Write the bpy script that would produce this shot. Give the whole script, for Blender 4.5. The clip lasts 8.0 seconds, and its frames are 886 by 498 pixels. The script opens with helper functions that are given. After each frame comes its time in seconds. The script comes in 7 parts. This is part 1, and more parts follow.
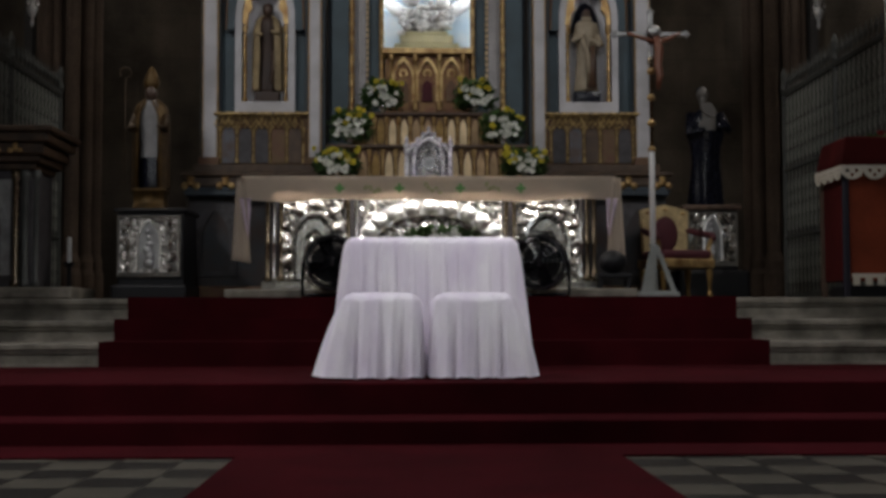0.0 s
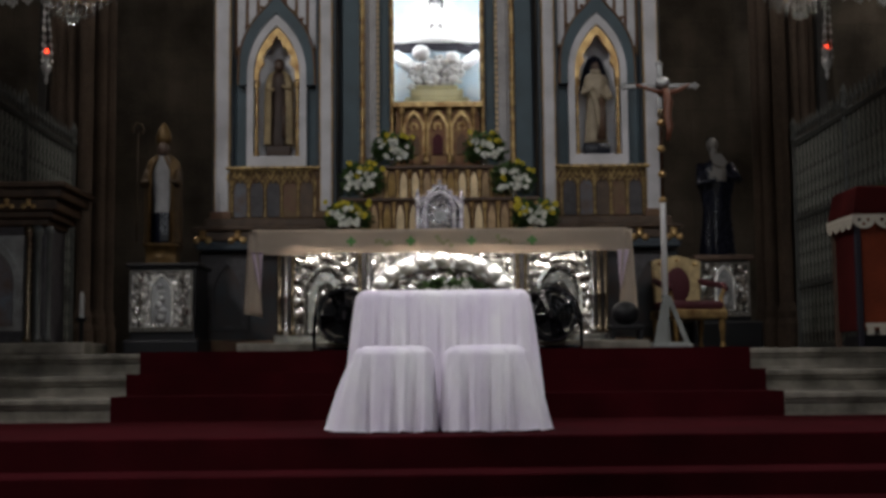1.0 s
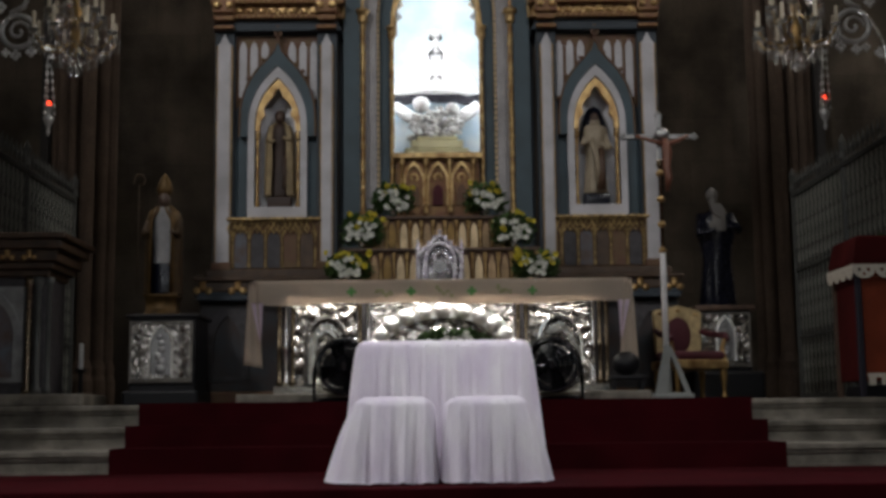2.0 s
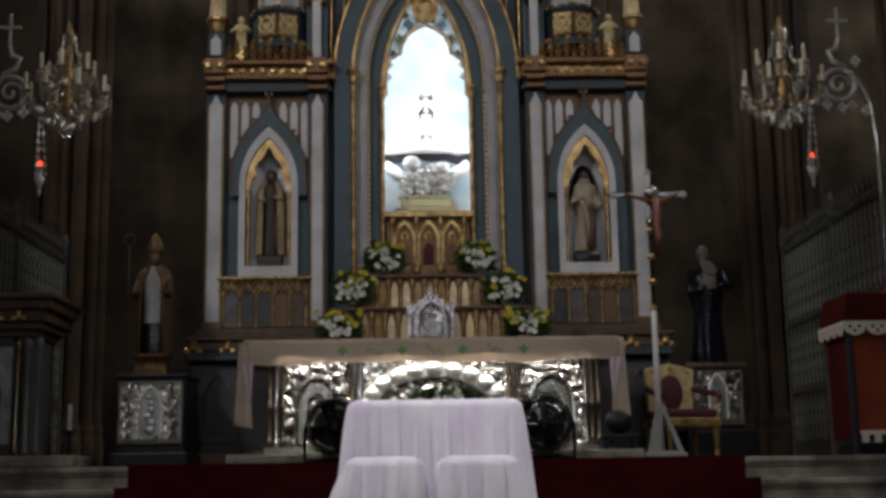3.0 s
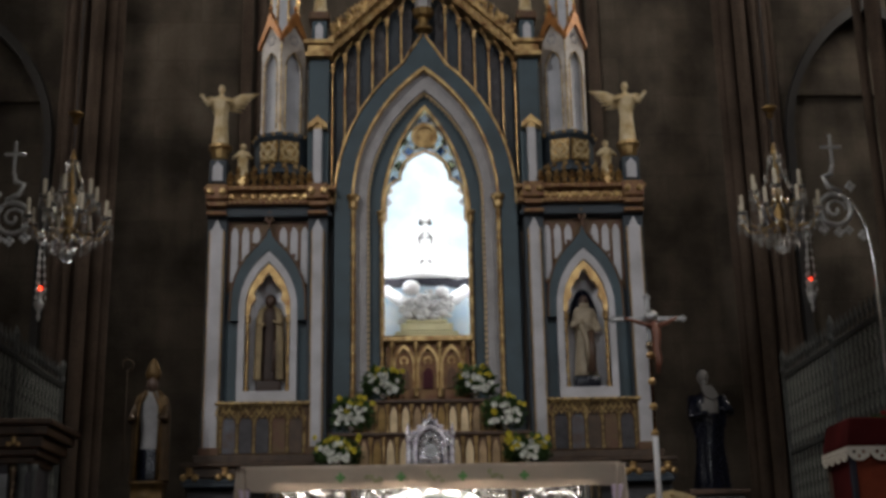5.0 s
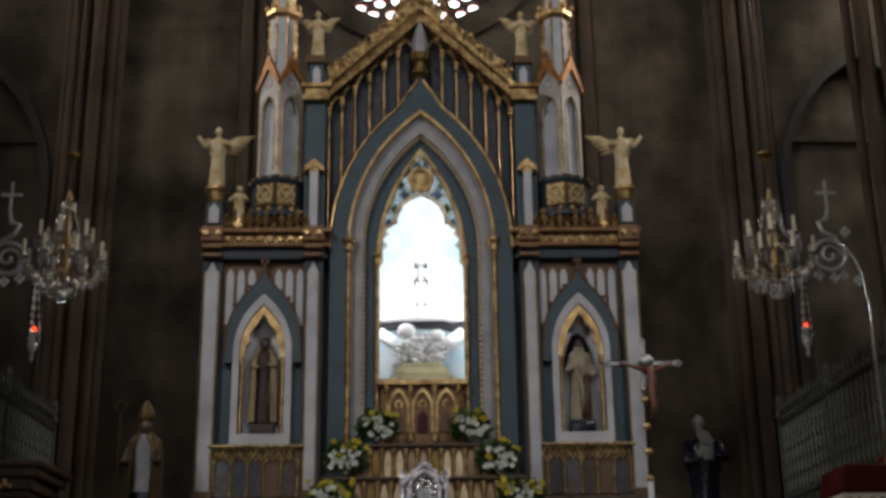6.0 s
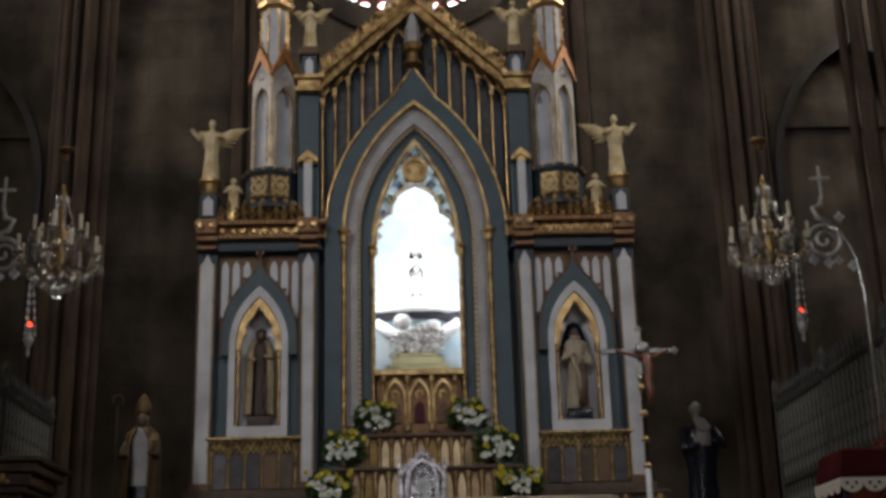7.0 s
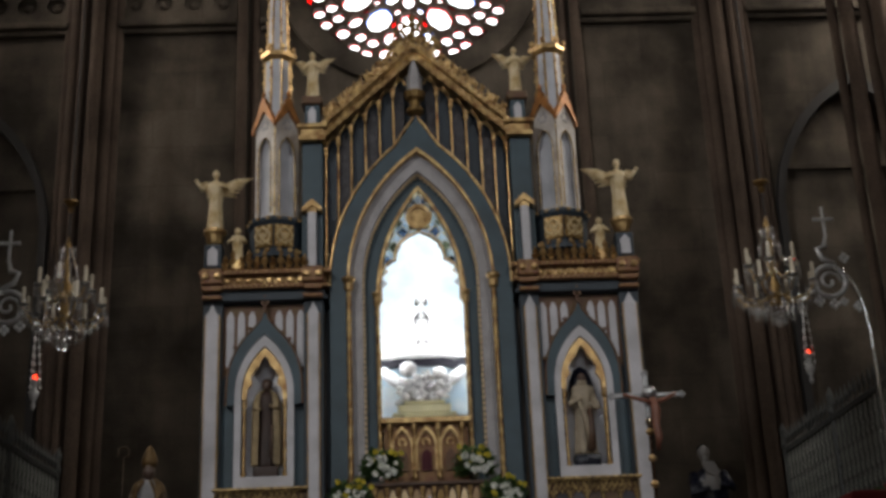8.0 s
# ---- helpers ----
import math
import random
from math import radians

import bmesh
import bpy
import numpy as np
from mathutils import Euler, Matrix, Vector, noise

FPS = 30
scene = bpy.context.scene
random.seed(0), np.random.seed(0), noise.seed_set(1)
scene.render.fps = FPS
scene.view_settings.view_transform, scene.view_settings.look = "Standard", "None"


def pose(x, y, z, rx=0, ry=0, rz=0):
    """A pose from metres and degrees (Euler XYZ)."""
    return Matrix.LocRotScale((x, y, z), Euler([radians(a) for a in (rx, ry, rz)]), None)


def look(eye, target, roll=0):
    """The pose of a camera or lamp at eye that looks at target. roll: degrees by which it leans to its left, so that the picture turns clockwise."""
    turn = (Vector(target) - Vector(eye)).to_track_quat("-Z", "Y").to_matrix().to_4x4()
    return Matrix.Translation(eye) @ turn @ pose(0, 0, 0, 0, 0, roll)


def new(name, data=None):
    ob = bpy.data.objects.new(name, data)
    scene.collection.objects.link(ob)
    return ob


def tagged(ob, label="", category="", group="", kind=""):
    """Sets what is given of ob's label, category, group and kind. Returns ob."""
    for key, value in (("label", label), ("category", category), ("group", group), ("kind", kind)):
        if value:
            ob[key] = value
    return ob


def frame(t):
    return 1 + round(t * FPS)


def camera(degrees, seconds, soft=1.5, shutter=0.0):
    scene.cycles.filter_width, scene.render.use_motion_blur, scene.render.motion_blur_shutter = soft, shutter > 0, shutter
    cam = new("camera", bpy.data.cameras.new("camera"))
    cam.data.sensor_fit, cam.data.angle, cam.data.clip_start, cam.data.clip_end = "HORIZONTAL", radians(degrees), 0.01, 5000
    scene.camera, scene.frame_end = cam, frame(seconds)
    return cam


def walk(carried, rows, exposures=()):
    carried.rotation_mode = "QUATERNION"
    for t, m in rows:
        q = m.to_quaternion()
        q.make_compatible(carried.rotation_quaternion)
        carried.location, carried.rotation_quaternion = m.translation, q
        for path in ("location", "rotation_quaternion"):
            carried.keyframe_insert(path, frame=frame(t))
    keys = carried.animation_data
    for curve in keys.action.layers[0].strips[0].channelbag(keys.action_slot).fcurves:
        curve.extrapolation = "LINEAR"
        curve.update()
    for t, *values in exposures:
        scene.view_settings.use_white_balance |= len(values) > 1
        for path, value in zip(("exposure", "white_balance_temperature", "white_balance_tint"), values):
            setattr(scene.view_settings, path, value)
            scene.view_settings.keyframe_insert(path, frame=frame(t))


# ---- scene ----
cam = camera(39.23, 8.0, soft=3.4)
EYE = (-0.145, 0.0, 0.72)
ROWS = [(0.0, -1.39, 3.09, 0.15), (0.5, -0.967, 4.324, 0.251), (1.0, -0.827, 5.513, 0.556),
        (1.5, -0.729, 6.721, 0.483), (1.7, -0.72, 7.16, 0.531), (3.0, -1.184, 10.528, 0.936),
        (3.5, -1.259, 12.154, 0.811), (4.0, -1.298, 13.69, 1.116), (4.5, -1.21, 15.06, 1.156),
        (5.0, -1.197, 16.253, 1.003), (6.3, -1.538, 18.408, 0.684), (6.5, -1.586, 17.788, 0.793),
        (7.0, -1.501, 17.78, 1.462), (7.5, -1.146, 18.854, 2.123), (8.0, -1.025, 19.941, 2.211)]
walk(cam, [(t, pose(*EYE, 90 + p, r, y)) for t, y, p, r in ROWS],
     exposures=[(0.0, -0.1), (1.5, -0.1), (3.5, -0.08), (5.0, -0.04), (6.5, 0.0), (8.0, 0.03)])

# ---- light: dim daylight from the nave, added fills, the rose window and the lit niche ----
world = bpy.data.worlds.new("sky")
scene.world = world
world.use_nodes = True
wn = world.node_tree.nodes
sky = wn.new("ShaderNodeTexSky")
sky.sky_type, sky.sun_disc = "NISHITA", False
sky.sun_elevation, sky.sun_rotation = radians(50), radians(200)
world.node_tree.links.new(sky.outputs[0], wn["Background"].inputs[0])
wn["Background"].inputs[1].default_value = 0.1


def area_lamp(name, x, y, z, target, w, h, power, colour=(1, 1, 1)):
    """An area lamp the size of an opening, known or assumed."""
    lamp = bpy.data.lights.new(name, "AREA")
    lamp.shape, lamp.size, lamp.size_y, lamp.energy, lamp.color = "RECTANGLE", w, h, power, colour
    ob = new(name, lamp)
    ob.matrix_world = look((x, y, z), target)
    return ob


area_lamp("west_door_daylight", 0, -13.7, 2.8, (0, 0, 2.8), 2.4, 4.2, 22, (1.0, 0.97, 0.95))
# added front fill, high in the west; its opening is assumed
area_lamp("west_gallery_fill", 0, -13.7, 9.5, (0, 0, 9.0), 5.0, 3.0, 310, (0.95, 0.97, 1.0))
for side in (-1, 1):
    area_lamp("clerestory_daylight", side * 8.7, -3.35 - 0.85 * side, 12.2, (0, 12.0, 5.0), 1.2, 3.2, 740 - 240 * (side > 0), (1.0, 0.98, 0.96))
    # choir and sanctuary lamps: added fills for steps, table and upper wall
    area_lamp("choir_fill", side * 8.7, 6.4, 12.2, (0, 7.0, 0.5), 1.2, 3.0, 700, (0.95, 0.97, 1.0))
    area_lamp("sanctuary_fill", side * 8.7, 13.0, 12.0, (0, 14.5, 7.0), 1.8, 3.0, 290 + 110 * (side > 0), (1.0, 0.92, 0.82))

# ---- materials ----


def node_mat(name):
    m = bpy.data.materials.new(name)
    m.use_nodes = True
    return m, m.node_tree.nodes, m.node_tree.links, m.node_tree.nodes["Principled BSDF"]


def mat(name, colour, rough=0.6, metal=0.0, var=0.25, scale=4.0, fine=60.0, bump=0.15, dirt=None, depth=0.01, stretch=(1, 1, 1), rvar=0.12, spec=0.5):
    """A surface with stains at a large scale, grain at a fine one, and relief."""
    m, n, l, b = node_mat(name)
    tex = n.new("ShaderNodeTexCoord")
    mp = n.new("ShaderNodeMapping")
    mp.inputs["Scale"].default_value = stretch
    l.new(tex.outputs["Object"], mp.inputs[0])
    big, small = n.new("ShaderNodeTexNoise"), n.new("ShaderNodeTexNoise")
    big.inputs["Scale"].default_value, small.inputs["Scale"].default_value = scale, fine
    big.inputs["Detail"].default_value = 5
    for t in (big, small):
        l.new(mp.outputs[0], t.inputs[0])
    ramp = n.new("ShaderNodeMapRange")
    ramp.inputs[1].default_value, ramp.inputs[2].default_value = 0.3, 0.7
    l.new(big.outputs[0], ramp.inputs[0])
    mix = n.new("ShaderNodeMix")
    mix.data_type = "RGBA"
    low = dirt or [c * (1 - var) for c in colour]
    mix.inputs[6].default_value = (*low, 1)
    mix.inputs[7].default_value = (*[min(1, c * (1 + var * 0.5)) for c in colour], 1)
    l.new(ramp.outputs[0], mix.inputs[0])
    mix2 = n.new("ShaderNodeMix")
    mix2.data_type, mix2.blend_type = "RGBA", "OVERLAY"
    mix2.inputs[0].default_value = var * 0.8
    l.new(mix.outputs[2], mix2.inputs[6])
    l.new(small.outputs[0], mix2.inputs[7])
    l.new(mix2.outputs[2], b.inputs["Base Color"])
    rr = n.new("ShaderNodeMapRange")
    rr.inputs[3].default_value, rr.inputs[4].default_value = max(0.02, rough - rvar), min(1, rough + rvar)
    l.new(small.outputs[0], rr.inputs[0])
    l.new(rr.outputs[0], b.inputs["Roughness"])
    b.inputs["Metallic"].default_value = metal
    b.inputs["Specular IOR Level"].default_value = spec
    bp = n.new("ShaderNodeBump")
    bp.inputs["Strength"].default_value, bp.inputs["Distance"].default_value = bump, depth
    l.new(small.outputs[0], bp.inputs["Height"])
    l.new(bp.outputs[0], b.inputs["Normal"])
    return m


def relief_mat(name, colour, rough, cell, strength, distance, metal=1.0, dark=0.35):
    """Chased metal: raised cells and scrolls, the colour darker in the hollows."""
    m, n, l, b = node_mat(name)
    tex = n.new("ShaderNodeTexCoord")
    warp = n.new("ShaderNodeTexNoise")
    warp.inputs["Scale"].default_value = cell * 0.5
    l.new(tex.outputs["Object"], warp.inputs[0])
    add = n.new("ShaderNodeMix")
    add.data_type, add.blend_type = "RGBA", "LINEAR_LIGHT"
    add.inputs[0].default_value = 0.06
    l.new(tex.outputs["Object"], add.inputs[6])
    l.new(warp.outputs["Color"], add.inputs[7])
    vor = n.new("ShaderNodeTexVoronoi")
    vor.feature = "SMOOTH_F1"
    vor.inputs["Scale"].default_value = cell
    l.new(add.outputs[2], vor.inputs[0])
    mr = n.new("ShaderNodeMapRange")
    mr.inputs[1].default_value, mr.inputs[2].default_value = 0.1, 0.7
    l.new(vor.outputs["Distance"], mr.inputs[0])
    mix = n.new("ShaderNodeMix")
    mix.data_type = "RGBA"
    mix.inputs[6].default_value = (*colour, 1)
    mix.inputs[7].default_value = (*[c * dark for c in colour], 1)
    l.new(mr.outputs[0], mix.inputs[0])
    l.new(mix.outputs[2], b.inputs["Base Color"])
    b.inputs["Metallic"].default_value, b.inputs["Roughness"].default_value = metal, rough
    bp = n.new("ShaderNodeBump")
    bp.inputs["Strength"].default_value, bp.inputs["Distance"].default_value = strength, distance
    bp.invert = True
    l.new(vor.outputs["Distance"], bp.inputs["Height"])
    l.new(bp.outputs[0], b.inputs["Normal"])
    return m


def stone_mat(name, colour, mortar, bw, bh, bump=0.5, stain=0.5):
    """Coursed ashlar with soot and damp stains."""
    m, n, l, b = node_mat(name)
    tex = n.new("ShaderNodeTexCoord")
    sep = n.new("ShaderNodeSeparateXYZ")
    com = n.new("ShaderNodeCombineXYZ")
    l.new(tex.outputs["Object"], sep.inputs[0])
    s = n.new("ShaderNodeMath")
    s.operation = "ADD"
    l.new(sep.outputs[0], s.inputs[0]), l.new(sep.outputs[1], s.inputs[1])
    l.new(s.outputs[0], com.inputs[0]), l.new(sep.outputs[2], com.inputs[1])
    br = n.new("ShaderNodeTexBrick")
    br.inputs["Scale"].default_value = 1.0
    br.inputs["Brick Width"].default_value, br.inputs["Row Height"].default_value = bw, bh
    br.inputs["Mortar Size"].default_value, br.inputs["Mortar Smooth"].default_value = 0.006, 0.4
    br.inputs["Color1"].default_value = (*colour, 1)
    br.inputs["Color2"].default_value = (*[c * 0.8 for c in colour], 1)
    br.inputs["Mortar"].default_value = (*mortar, 1)
    l.new(com.outputs[0], br.inputs[0])
    big, streak, fine = (n.new("ShaderNodeTexNoise") for _ in range(3))
    big.inputs["Scale"].default_value, big.inputs["Detail"].default_value = 1.3, 10
    mp = n.new("ShaderNodeMapping")
    mp.inputs["Scale"].default_value = (2.2, 2.2, 0.35)
    l.new(tex.outputs["Object"], mp.inputs[0])
    l.new(mp.outputs[0], streak.inputs[0])
    streak.inputs["Scale"].default_value, streak.inputs["Detail"].default_value = 1.2, 6
    fine.inputs["Scale"].default_value = 40
    l.new(tex.outputs["Object"], big.inputs[0]), l.new(tex.outputs["Object"], fine.inputs[0])
    last = br.outputs["Color"]
    for t, lo, hi, amount in ((big, 0.35, 0.65, stain), (streak, 0.4, 0.7, stain * 0.4), (fine, 0.2, 0.8, 0.25)):
        r = n.new("ShaderNodeMapRange")
        r.inputs[1].default_value, r.inputs[2].default_value = lo, hi
        r.inputs[3].default_value, r.inputs[4].default_value = 1 - amount, 1.1
        l.new(t.outputs[0], r.inputs[0])
        mu = n.new("ShaderNodeMix")
        mu.data_type, mu.blend_type = "RGBA", "MULTIPLY"
        mu.inputs[0].default_value = 1
        l.new(last, mu.inputs[6]), l.new(r.outputs[0], mu.inputs[7])
        last = mu.outputs[2]
    l.new(last, b.inputs["Base Color"])
    b.inputs["Roughness"].default_value = 0.9
    b.inputs["Specular IOR Level"].default_value = 0.15
    bp = n.new("ShaderNodeBump")
    bp.inputs["Strength"].default_value, bp.inputs["Distance"].default_value = bump, 0.02
    hm = n.new("ShaderNodeMath")
    hm.operation = "SUBTRACT"
    l.new(fine.outputs[0], hm.inputs[0]), l.new(br.outputs["Fac"], hm.inputs[1])
    l.new(hm.outputs[0], bp.inputs["Height"])
    l.new(bp.outputs[0], b.inputs["Normal"])
    return m


def glow_mat(name, colour, strength):
    m, n, l, b = node_mat(name)
    b.inputs["Base Color"].default_value = (*colour, 1)
    b.inputs["Emission Color"].default_value = (*colour, 1)
    b.inputs["Emission Strength"].default_value = strength
    return m


def glass_mat(name, colour, rough=0.03, through_light=1.0):
    m, n, l, b = node_mat(name)
    b.inputs["Base Color"].default_value = (*colour, 1)
    b.inputs["Roughness"].default_value = rough
    b.inputs["Transmission Weight"].default_value = through_light
    b.inputs["IOR"].default_value = 1.5
    return m


def pane_mat(name, colour):
    """Coloured window glass, lit from outside."""
    m, n, l, b = node_mat(name)
    tr = n.new("ShaderNodeBsdfTransparent")
    noise_tex = n.new("ShaderNodeTexNoise")
    noise_tex.inputs["Scale"].default_value = 9
    mix = n.new("ShaderNodeMix")
    mix.data_type = "RGBA"
    mix.inputs[6].default_value = (*[c * 0.6 for c in colour], 1)
    mix.inputs[7].default_value = (*colour, 1)
    l.new(noise_tex.outputs[0], mix.inputs[0])
    l.new(mix.outputs[2], tr.inputs[0])
    l.new(tr.outputs[0], n["Material Output"].inputs[0])
    return m


